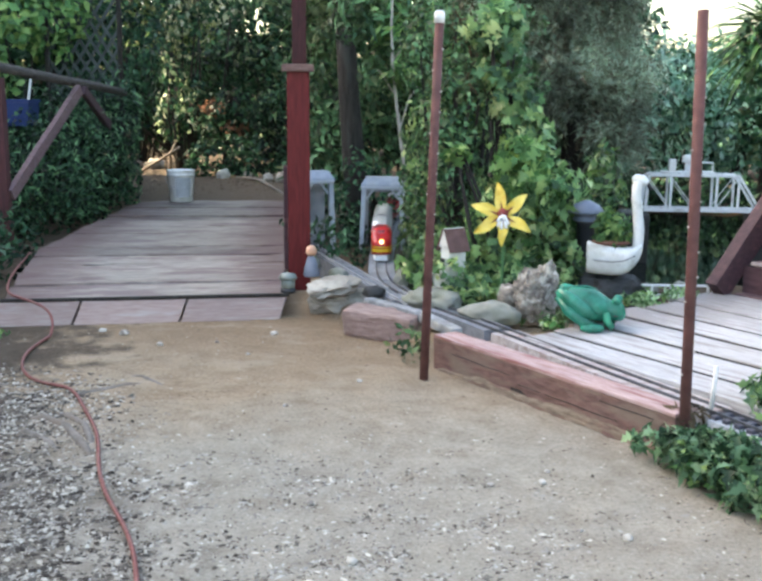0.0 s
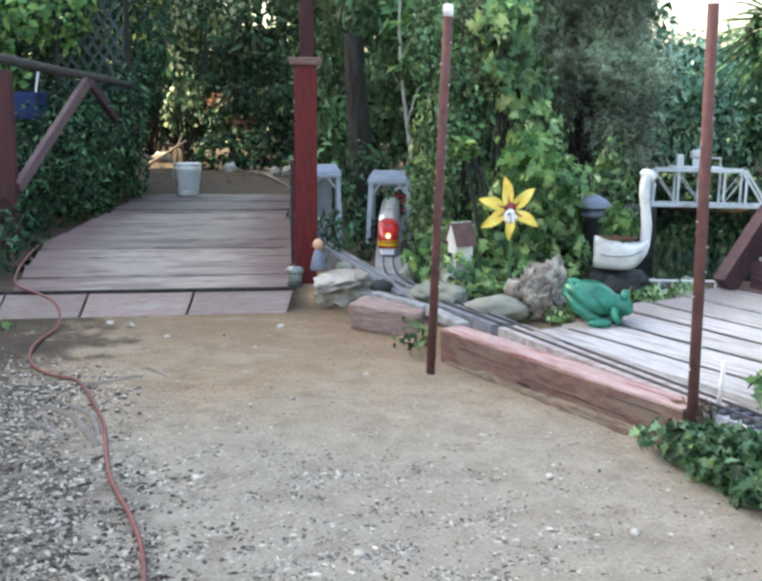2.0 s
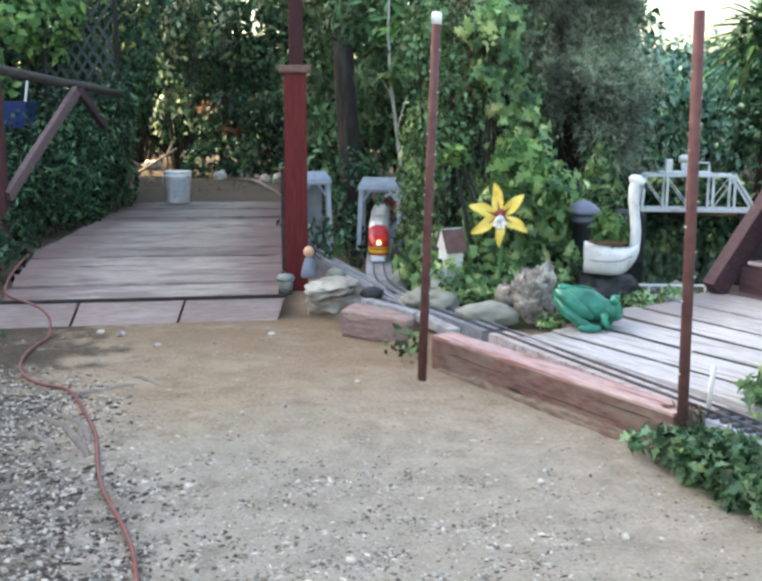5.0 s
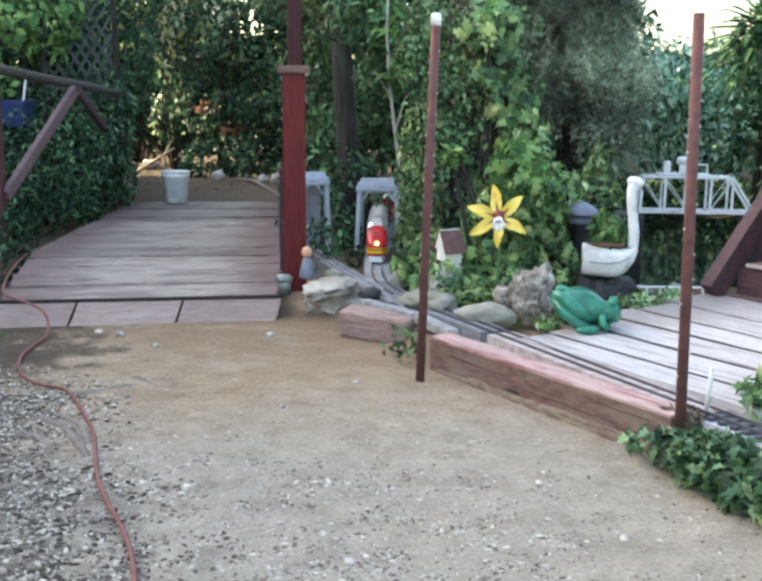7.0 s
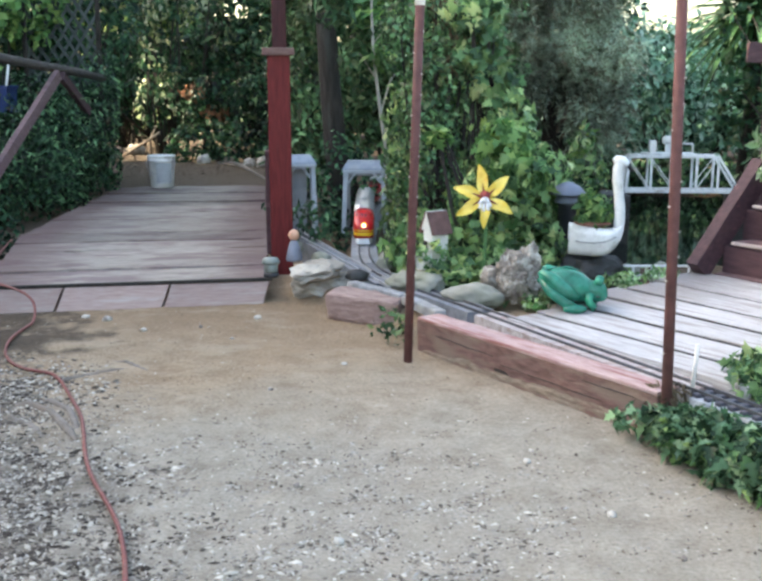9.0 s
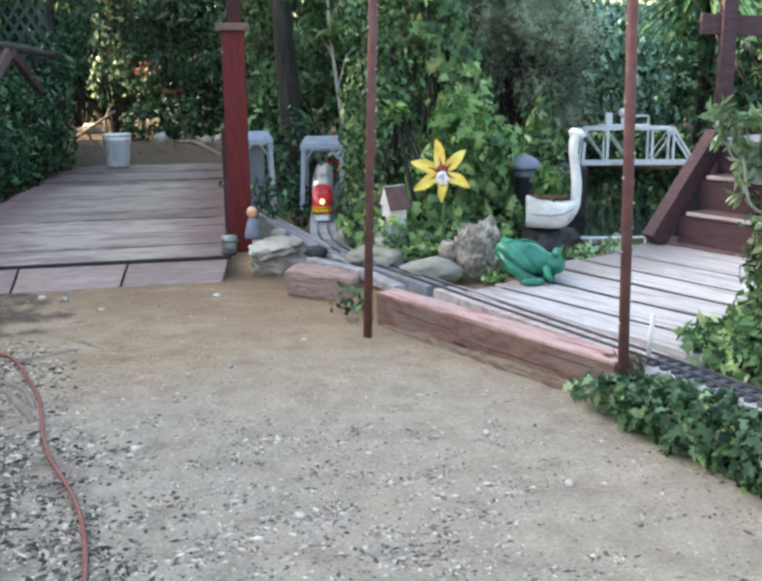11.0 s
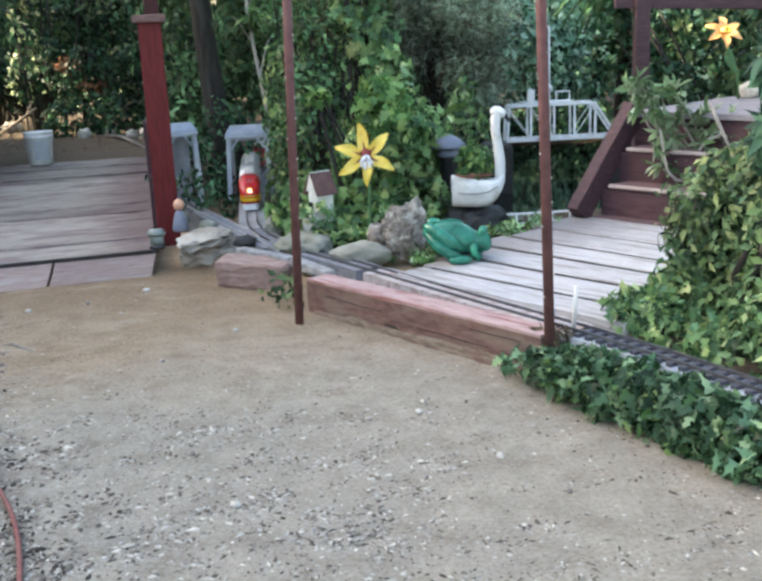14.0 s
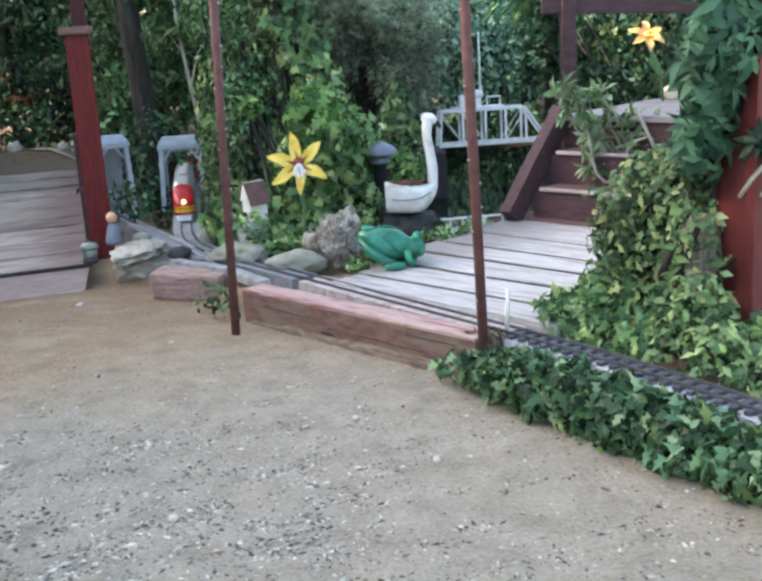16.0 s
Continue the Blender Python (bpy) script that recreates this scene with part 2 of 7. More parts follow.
PALE_BARK = surface("pale_bark", (0.26, 0.24, 0.21), (0.48, 0.45, 0.4), 14, 0.9, 0, 0.5, None, 3, 0.6, (4, 4, 1), 0.01)
ROCK = surface("tan_rock", (0.13, 0.105, 0.09), (0.44, 0.39, 0.34), 30, 0.95, 0, 0.9, (0.62, 0.58, 0.52), 22, 0.57, None, 0.02)
BOULDER = surface("grey_boulder", (0.17, 0.175, 0.15), (0.32, 0.325, 0.29), 10, 0.9, 0, 0.5, (0.2, 0.21, 0.15), 3, 0.58, None, 0.01)
FLAT_ROCK = surface("layered_rock", (0.17, 0.15, 0.125), (0.41, 0.37, 0.32), 9, 0.95, 0, 0.8, (0.48, 0.44, 0.38), 4, 0.56, (1, 1, 5), 0.015)
DARK_ROCK = surface("wet_dark_rock", (0.012, 0.013, 0.014), (0.04, 0.04, 0.042), 12, 0.6, 0, 0.6, None, 3, 0.6, None, 0.01)
CONCRETE = surface("grey_kerb", (0.15, 0.156, 0.165), (0.35, 0.36, 0.375), 22, 0.9, 0, 0.7, (0.4, 0.38, 0.35), 4, 0.6, None, 0.003)
WHITE = surface("white_paint", (0.68, 0.68, 0.67), (0.82, 0.82, 0.8), 12, 0.5, 0, 0.15, (0.6, 0.58, 0.52), 4, 0.64, None, 0.003)
SWAN = surface("chalky_white_glaze", (0.62, 0.63, 0.62), (0.85, 0.855, 0.85), 16, 0.55, 0, 0.3, (0.42, 0.42, 0.38), 7, 0.6, None, 0.004)
WHITE_METAL = surface("white_metal", (0.74, 0.76, 0.78), (0.88, 0.89, 0.9), 20, 0.45, 0, 0.1, (0.45, 0.42, 0.38), 6, 0.66, None, 0.002)
PEBBLE = surface("pale_pebble", (0.4, 0.37, 0.32), (0.62, 0.58, 0.52), 40, 0.9, 0, 0.4)
PORTAL = surface("pale_blue_metal", (0.34, 0.395, 0.47), (0.54, 0.6, 0.68), 14, 0.45, 0.1, 0.15, (0.35, 0.36, 0.38), 7, 0.6, None, 0.002)
PORTAL_ROOF = surface("blue_grey_sheet", (0.2, 0.245, 0.31), (0.36, 0.41, 0.49), 14, 0.45, 0.1, 0.15, (0.28, 0.3, 0.33), 7, 0.6, None, 0.002)
PORTAL_DARK = surface("grey_panel", (0.17, 0.18, 0.2), (0.28, 0.29, 0.31), 14, 0.6, 0, 0.15, None, 3, 0.6, None, 0.002)
GLAZE = surface("green_glaze", (0.008, 0.1, 0.062), (0.03, 0.28, 0.19), 14, 0.18, 0, 0.25, (0.03, 0.32, 0.18), 8, 0.6, None, 0.003)
BUCKET = surface("white_plastic", (0.8, 0.8, 0.79), (0.9, 0.9, 0.89), 10, 0.4, 0, 0.05, (0.62, 0.62, 0.6), 6, 0.6)

def stain_ends(m, colour, start, full, left=0.0, right=0.0):
    """Old stain left towards both ends of a plank, ragged along its inner edge."""
    nodes, links = m.node_tree.nodes, m.node_tree.links
    b = nodes["Principled BSDF"]
    old = b.inputs["Base Color"].links[0].from_socket
    tc = nodes.new("ShaderNodeTexCoord")
    sep = nodes.new("ShaderNodeSeparateXYZ")
    links.new(tc.outputs["Object"], sep.inputs[0])
    n = noise_tex(nodes, links, 6, 5, (1, 5, 5))
    lo = nodes.new("ShaderNodeMath")
    lo.operation = "MULTIPLY_ADD"
    links.new(sep.outputs["X"], lo.inputs[0])
    lo.inputs[1].default_value, lo.inputs[2].default_value = -1.0, left
    hi = nodes.new("ShaderNodeMath")
    hi.operation = "ADD"
    links.new(sep.outputs["X"], hi.inputs[0])
    hi.inputs[1].default_value = right
    a = nodes.new("ShaderNodeMath")
    a.operation = "MAXIMUM"
    links.new(lo.outputs[0], a.inputs[0])
    links.new(hi.outputs[0], a.inputs[1])
    add = nodes.new("ShaderNodeMath")
    add.operation = "MULTIPLY_ADD"
    links.new(n.outputs[0], add.inputs[0])
    add.inputs[1].default_value = 0.55
    links.new(a.outputs[0], add.inputs[2])
    f = ramp(nodes, links, add.outputs[0], [(start, (0, 0, 0)), (full, (0.75, 0.75, 0.75))])
    links.new(mix_rgb(nodes, links, f, old, colour), b.inputs["Base Color"])


stain_ends(PLANK, (0.11, 0.058, 0.055), 0.72, 1.0, 0.22, 0.18)
stain_ends(PALE_PLANK, (0.2, 0.175, 0.17), 0.68, 0.98, 0.1, -0.3)

LABEL = plain("faded_print", (0.42, 0.44, 0.47), 0.6)
CORD = surface("orange_cord", (0.13, 0.036, 0.033), (0.25, 0.08, 0.068), 60, 0.6, 0, 0.2, (0.2, 0.09, 0.075), 25, 0.58)
TERRACOTTA = surface("terracotta", (0.14, 0.06, 0.04), (0.26, 0.12, 0.085), 20, 0.85, 0, 0.2)
BLACK = plain("black_metal", (0.025, 0.025, 0.03), 0.5)
LAMP_CAP = plain("blue_grey_cap", (0.16, 0.18, 0.24), 0.4)
TIE = plain("tie_plastic", (0.07, 0.07, 0.092), 0.55)
TRACK_BED = surface("pale_track_bed", (0.28, 0.3, 0.34), (0.5, 0.53, 0.58), 30, 0.8, 0, 0.4, (0.3, 0.3, 0.3), 6, 0.6, None, 0.003)
RAIL = surface("rail_metal", (0.3, 0.31, 0.33), (0.5, 0.51, 0.54), 40, 0.4, 0.3, 0.1)
RAIL_DARK = surface("dark_rail", (0.05, 0.05, 0.055), (0.12, 0.12, 0.13), 40, 0.45, 0.3, 0.1)
LANDING = surface("grey_landing_board", (0.15, 0.14, 0.16), (0.3, 0.285, 0.31), 12, 0.8, 0, 0.4, (0.26, 0.22, 0.22), 2.5, 0.6, (1.2, 10, 10), 0.004)
NOSING = surface("pale_nosing", (0.32, 0.26, 0.25), (0.5, 0.43, 0.41), 14, 0.75, 0, 0.3)
# slate bed made paler, sky reflection put into its colour
SKYLIT_BED = surface("skylit_slate_bed", (0.2, 0.212, 0.235), (0.42, 0.435, 0.47), 25, 0.5, 0, 0.3, (0.24, 0.25, 0.26), 5, 0.62, None, 0.003)
SLATE_BED = surface("slate_bed", (0.11, 0.122, 0.145), (0.25, 0.265, 0.3), 25, 0.6, 0, 0.3, (0.2, 0.21, 0.225), 5, 0.66, None, 0.003)
SILVER = surface("silver_body", (0.42, 0.44, 0.45), (0.55, 0.57, 0.58), 30, 0.35, 0.55, 0.05)
ROOF_SILVER = surface("pale_roof", (0.55, 0.56, 0.57), (0.68, 0.69, 0.7), 20, 0.4, 0.2, 0.05)
TRAIN_RED = plain("train_red", (0.5, 0.015, 0.02), 0.28)
TRAIN_YELLOW = plain("train_yellow", (0.8, 0.5, 0.03), 0.35)
MAROON = plain("maroon_body", (0.1, 0.012, 0.018), 0.35)
GONDOLA = plain("gondola_red", (0.34, 0.012, 0.02), 0.35)
GLASS_DARK = plain("dark_glass", (0.02, 0.022, 0.025), 0.08, 0, 0.05, 0.7)
HEADLIGHT = glow("headlight", (1.0, 0.72, 0.38), 1.0)
PETAL_YELLOW = surface("yellow_petal", (0.72, 0.5, 0.05), (0.86, 0.7, 0.17), 20, 0.35, 0, 0.1, (0.7, 0.35, 0.02), 9, 0.66)
PETAL_ORANGE = surface("orange_petal", (0.78, 0.36, 0.11), (0.85, 0.48, 0.18), 20, 0.4, 0, 0.1)
MAROON_HEART = plain("maroon_heart", (0.2, 0.022, 0.02), 0.5)
STEM = plain("green_stem", (0.06, 0.16, 0.06), 0.5)
SKIN = plain("peach_paint", (0.7, 0.38, 0.25), 0.5)
SLATE = plain("slate_blue_paint", (0.2, 0.22, 0.28), 0.6)
ROOF_BROWN = surface("brown_shingle", (0.09, 0.045, 0.04), (0.17, 0.09, 0.08), 25, 0.85, 0, 0.4)
BLUE = plain("blue_plastic", (0.014, 0.034, 0.13), 0.4)
GAP_DARK = surface("dark_gap_fill", (0.012, 0.01, 0.009), (0.035, 0.028, 0.024), 40, 0.95, 0, 0.6, None, 2.5, 0.6, None, 0.004)
SOIL = surface("dark_soil", (0.03, 0.022, 0.016), (0.08, 0.06, 0.045), 30, 0.95, 0, 0.7)
BACKING = surface("dark_backing", (0.02, 0.018, 0.015), (0.05, 0.044, 0.036), 10, 0.9, 0, 0.5, None, 3, 0.6, (8, 8, 1), 0.006)
LATTICE = surface("dark_lattice", (0.03, 0.042, 0.042), (0.085, 0.105, 0.1), 20, 0.9, 0, 0.4)
STUCCO = surface("stucco", (0.5, 0.46, 0.4), (0.62, 0.58, 0.52), 30, 0.9, 0, 0.4)
CHIPS = island_material("pale_chips", [(0.0, (0.036, 0.028, 0.023)), (0.35, (0.078, 0.063, 0.051)), (0.7, (0.19, 0.165, 0.138)), (1.0, (0.56, 0.51, 0.43))])
LITTER = island_material("dry_litter", [(0.0, (0.02, 0.014, 0.01)), (0.6, (0.06, 0.042, 0.03)), (0.92, (0.12, 0.085, 0.06)), (1.0, (0.26, 0.21, 0.15))])
PALE_CHIPS = island_material("pale_grit", [(0.0, (0.07, 0.058, 0.048)), (0.22, (0.14, 0.12, 0.1)), (0.55, (0.26, 0.24, 0.21)), (0.88, (0.44, 0.415, 0.37)), (1.0, (0.66, 0.61, 0.53))])
GRIT = island_material("mixed_grit", [(0.0, (0.05, 0.038, 0.028)), (0.4, (0.15, 0.115, 0.085)), (0.75, (0.34, 0.29, 0.23)), (1.0, (0.62, 0.58, 0.52))])
BRASS = plain("dull_bronze", (0.2, 0.23, 0.215), 0.45, 0.4)

IVY = leaf_material("ivy_leaf", [(0.0, (0.02, 0.06, 0.026)), (0.42, (0.115, 0.28, 0.09)), (0.78, (0.29, 0.5, 0.14)), (1.0, (0.62, 0.72, 0.26))], 0.35)
IVY_BED = leaf_material("glossy_ivy_leaf", [(0.0, (0.012, 0.045, 0.016)), (0.35, (0.05, 0.15, 0.06)), (0.75, (0.16, 0.37, 0.18)), (1.0, (0.42, 0.64, 0.3))], 0.27, 0.3, 0.55)
IVY_LIGHT = leaf_material("young_ivy_leaf", [(0.0, (0.024, 0.094, 0.025)), (0.5, (0.114, 0.329, 0.072)), (1.0, (0.340, 0.526, 0.109))], 0.4)
# leaf green darkened below its own tone to stand in for shade
NIGHT = leaf_material("shade_dark_leaf", [(0.0, (0.004, 0.016, 0.01)), (0.6, (0.018, 0.085, 0.034)), (1.0, (0.07, 0.22, 0.09))], 0.5, 0.14, 0.75)
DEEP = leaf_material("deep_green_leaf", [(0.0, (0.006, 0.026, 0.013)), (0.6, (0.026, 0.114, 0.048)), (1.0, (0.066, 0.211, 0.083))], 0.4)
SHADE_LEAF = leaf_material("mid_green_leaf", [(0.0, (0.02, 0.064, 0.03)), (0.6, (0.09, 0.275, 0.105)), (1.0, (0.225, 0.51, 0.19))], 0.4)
BLUEGREEN = leaf_material("blue_green_leaf", [(0.0, (0.045, 0.14, 0.09)), (0.5, (0.21, 0.5, 0.32)), (1.0, (0.517, 0.764, 0.627))], 0.4)
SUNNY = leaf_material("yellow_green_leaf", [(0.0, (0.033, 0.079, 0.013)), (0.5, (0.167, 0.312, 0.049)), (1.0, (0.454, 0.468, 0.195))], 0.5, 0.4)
OLIVE = leaf_material("olive_leaf", [(0.0, (0.016, 0.039, 0.013)), (0.6, (0.087, 0.175, 0.059)), (1.0, (0.235, 0.317, 0.139))], 0.5)
CYPRESS = leaf_material("cypress_spray", [(0.0, (0.18, 0.12, 0.085)), (0.2, (0.22, 0.21, 0.13)), (0.5, (0.36, 0.52, 0.35)), (1.0, (0.58, 0.69, 0.52))], 0.8, 0.45, 0.75)
BUSH_LEAF = leaf_material("variegated_leaf", [(0.0, (0.03, 0.08, 0.035)), (0.4, (0.13, 0.28, 0.115)), (0.8, (0.27, 0.44, 0.17)), (1.0, (0.56, 0.64, 0.27))], 0.45, 0.3, 0.6)
DRY = leaf_material("dry_leaf", [(0.0, (0.06, 0.04, 0.02)), (1.0, (0.22, 0.16, 0.08))], 0.7, 0.2)
RUSSET = leaf_material("russet_leaf", [(0.0, (0.1, 0.04, 0.02)), (1.0, (0.42, 0.18, 0.08))], 0.6, 0.3)
ROOT = surface("root_bark", (0.11, 0.09, 0.076), (0.3, 0.262, 0.228), 22, 0.95, 0, 0.8, (0.2, 0.16, 0.13), 8, 0.56, None, 0.008)
TWIG = surface("grey_twig", (0.09, 0.07, 0.056), (0.26, 0.21, 0.17), 30, 0.9, 0, 0.4)
BLADE = leaf_material("palm_blade", [(0.0, (0.026, 0.096, 0.026)), (0.6, (0.127, 0.367, 0.104)), (1.0, (0.348, 0.618, 0.208))], 0.4)
VINE = leaf_material("vine_leaf", [(0.0, (0.013, 0.055, 0.03)), (0.6, (0.042, 0.16, 0.085)), (1.0, (0.11, 0.29, 0.15))], 0.35)
# pale leaf colour that carries sun flecks
FLECK_LEAF = leaf_material("sun_fleck_leaf", [(0.0, (0.1, 0.18, 0.06)), (0.5, (0.34, 0.44, 0.22)), (1.0, (0.72, 0.76, 0.6))], 0.4, 0.4)
SUCCULENT = leaf_material("succulent_leaf", [(0.0, (0.12, 0.27, 0.08)), (0.5, (0.36, 0.6, 0.26)), (1.0, (0.78, 0.92, 0.62))], 0.4)


def water_material():
    m, nodes, links, b = mat_base("pond_water", 0.04, 0, 0.5)
    b.inputs["Base Color"].default_value = (0.006, 0.01, 0.008, 1)
    n = noise_tex(nodes, links, 6, 3)
    bump(nodes, links, b, n.outputs[0], 0.05, 0.01)
    return m


WATER = water_material()


# ---- building blocks ----
def finish(bm, name):
    me = bpy.data.meshes.new(name)
    bm.to_mesh(me)
    bm.free()
    return me


def part(name, bm, material, parent, label="", smooth=False, m=None):
    """Links a bmesh or a mesh as one object under a thing or a part."""
    me = finish(bm, name) if isinstance(bm, bmesh.types.BMesh) else bm
    if not me.materials:
        me.materials.append(material)
    if smooth:
        me.polygons.foreach_set("use_smooth", [True] * len(me.polygons))
    ob = new(name, me)
    ob.parent = parent
    if m is not None:
        ob.matrix_local = m
    return tagged(ob, label)


def thing(name, m, label, category, group="", kind=""):
    ob = new(name)
    ob.empty_display_size = 0.1
    ob.matrix_world = m
    return tagged(ob, label, category, group, kind)


def single(name, bm, material, m, label, category, group="", kind="", smooth=False):
    me = finish(bm, name) if isinstance(bm, bmesh.types.BMesh) else bm
    if not me.materials:
        me.materials.append(material)
    if smooth:
        me.polygons.foreach_set("use_smooth", [True] * len(me.polygons))
    ob = new(name, me)
    ob.matrix_world = m
    return tagged(ob, label, category, group, kind)


def box(sx, sy, sz, m=None, bev=0.004, bm=None, worn=0.0, cuts=0):
    """A bevelled box, centred; worn: how unevenly its edges and faces have weathered."""
    own = bm is None
    tmp = bmesh.new()
    bmesh.ops.create_cube(tmp, size=1, matrix=Matrix.Diagonal((sx, sy, sz, 1)))
    if cuts:
        long = [e for e in tmp.edges if abs((e.verts[0].co - e.verts[1].co)[(0 if sx >= sy and sx >= sz else 1 if sy >= sz else 2)]) > 1e-4]
        bmesh.ops.subdivide_edges(tmp, edges=long, cuts=cuts, use_grid_fill=True)
    if bev:
        sharp = [e for e in tmp.edges if len(e.link_faces) == 2 and e.calc_face_angle() > 0.5]
        bmesh.ops.bevel(tmp, geom=sharp, offset=bev, segments=2, affect="EDGES", profile=0.6)
    if worn:
        off = random.uniform(0, 50)
        for v in tmp.verts:
            v.co += worn * noise.noise_vector(v.co * 9 + Vector((off, off, off)))
    if m is not None:
        bmesh.ops.transform(tmp, matrix=m, verts=tmp.verts)
    if own:
        return tmp
    me = bpy.data.meshes.new("piece")
    tmp.to_mesh(me)
    tmp.free()
    bm.from_mesh(me)
    bpy.data.meshes.remove(me)
    return bm


def beam(a, b, w, h, bev=0.004, worn=0.0, cuts=0, bm=None):
    """A squared length of wood from a to b; w across, h up."""
    a, b = Vector(a), Vector(b)
    d = b - a
    x = d.normalized()
    y = Vector((0, 0, 1)).cross(x)
    y = y.normalized() if y.length > 1e-3 else Vector((0, 1, 0))
    z = x.cross(y)
    m = Matrix((x, y, z)).transposed().to_4x4()
    m.translation = (a + b) / 2
    return box(d.length, w, h, m, bev, bm, worn, cuts)


def tube(points, radii, seg=10, bm=None, cap=True):
    bm = bm or bmesh.new()
    pts = [Vector(p) for p in points]
    if not hasattr(radii, "__len__"):
        radii = [radii] * len(pts)
    rings, side = [], None
    for i, p in enumerate(pts):
        d = (pts[min(i + 1, len(pts) - 1)] - pts[max(i - 1, 0)]).normalized()
        if side is None:
            side = d.cross(Vector((0.31, 0.17, 0.93)))
            if side.length < 0.05:
                side = d.cross(Vector((1, 0, 0)))
        side = (side - d * side.dot(d)).normalized()
        other = d.cross(side)
        rings.append([bm.verts.new(p + radii[i] * (math.cos(k * math.tau / seg) * side + math.sin(k * math.tau / seg) * other)) for k in range(seg)])
    for r, q in zip(rings, rings[1:]):
        for k in range(seg):
            bm.faces.new((r[k], r[(k + 1) % seg], q[(k + 1) % seg], q[k]))
    if cap:
        bm.faces.new(rings[0][::-1])
        bm.faces.new(rings[-1])
    return bm


def lathe(profile, seg=24, m=None, bm=None):
    bm = bm or bmesh.new()
    m = m or Matrix()
    rings = []
    for r, z in profile:
        rings.append([bm.verts.new(m @ Vector((r * math.cos(k * math.tau / seg), r * math.sin(k * math.tau / seg), z))) for k in range(seg)])
    for a, b in zip(rings, rings[1:]):
        for k in range(seg):
            bm.faces.new((a[k], a[(k + 1) % seg], b[(k + 1) % seg], b[k]))
    bm.faces.new(rings[0][::-1])
    bm.faces.new(rings[-1])
    return bm


def loft(sections, bm=None, closed=True):
    """Joins rings of equal count, given as lists of places, into one skin."""
    bm = bm or bmesh.new()
    rings = [[bm.verts.new(p) for p in s] for s in sections]
    for a, b in zip(rings, rings[1:]):
        k = len(a)
        for i in range(k):
            bm.faces.new((a[i], a[(i + 1) % k], b[(i + 1) % k], b[i]))
    if closed:
        bm.faces.new(rings[0][::-1])
        bm.faces.new(rings[-1])
    return bm


def ball(sx, sy, sz, m=None, sub=3, lump=0.0, freq=3.0, flat=None, bm=None, fine=0.0):
    tmp = bmesh.new()
    bmesh.ops.create_icosphere(tmp, subdivisions=sub, radius=1)
    off = Vector((random.uniform(0, 90), random.uniform(0, 90), random.uniform(0, 90)))
    for v in tmp.verts:
        d = v.co.copy()
        f = 1 + lump * noise.noise(d * freq + off) + 0.5 * lump * noise.noise(d * freq * 2.3 + off)
        if fine:
            f += fine * noise.noise(d * freq * 6 + off)
        v.co = Vector((d.x * sx, d.y * sy, d.z * sz)) * f
        if flat is not None and v.co.z < flat:
            v.co.z = flat
    if m is not None:
        bmesh.ops.transform(tmp, matrix=m, verts=tmp.verts)
    if bm is None:
        return tmp
    me = bpy.data.meshes.new("piece")
    tmp.to_mesh(me)
    tmp.free()
    bm.from_mesh(me)
    bpy.data.meshes.remove(me)
    return bm


def arrays_mesh(name, verts, tris, smooth=False):
    me = bpy.data.meshes.new(name)
    verts = np.asarray(verts, np.float32)
    tris = np.asarray(tris, np.int32)
    me.vertices.add(len(verts))
    me.vertices.foreach_set("co", verts.ravel())
    me.loops.add(tris.size)
    me.loops.foreach_set("vertex_index", tris.ravel())
    me.polygons.add(len(tris))
    me.polygons.foreach_set("loop_start", np.arange(0, tris.size, 3, dtype=np.int32))
    if smooth:
        me.polygons.foreach_set("use_smooth", np.ones(len(tris), bool))
    me.update(calc_edges=True)
    me.validate()
    return me


def leaf_shape(outline, fold=0.12, droop=0.15):
    """Half an outline (width, along) mirrored round a folded midrib: verts and tris of one leaf of length 1."""
    rib = [0.0] + [y for _, y in outline]
    v, f = [], []
    k = len(outline)
    for w, y in outline:
        v.append((0, y, -droop * y * y))
    for side in (-1, 1):
        for w, y in outline:
            v.append((side * w, y, fold * w * 2 - droop * y * y))
    for i in range(k - 1):
        l, r = k, 2 * k
        f += [(i, i + 1, l + i), (i + 1, l + i + 1, l + i), (i, r + i, i + 1), (i + 1, r + i, r + i + 1)]
    return np.array(v, float), np.array(f, int)


OVAL = leaf_shape([(0.02, 0), (0.27, 0.4), (0.0, 1.0)])
SLIM = leaf_shape([(0.02, 0), (0.13, 0.4), (0.0, 1.0)], 0.1, 0.35)
FLESHY = leaf_shape([(0.04, 0), (0.11, 0.3), (0.15, 0.65), (0.0, 1.0)], 0.25, 0.1)
IVY_SHAPE = leaf_shape([(0.16, -0.1), (0.52, 0.02), (0.2, 0.28), (0.46, 0.5), (0.15, 0.62), (0.0, 1.0)], 0.1, 0.22)
CREEPER_SHAPE = leaf_shape([(0.12, -0.08), (0.38, 0.02), (0.15, 0.26), (0.3, 0.46), (0.12, 0.64), (0.0, 1.1)], 0.14, 0.3)


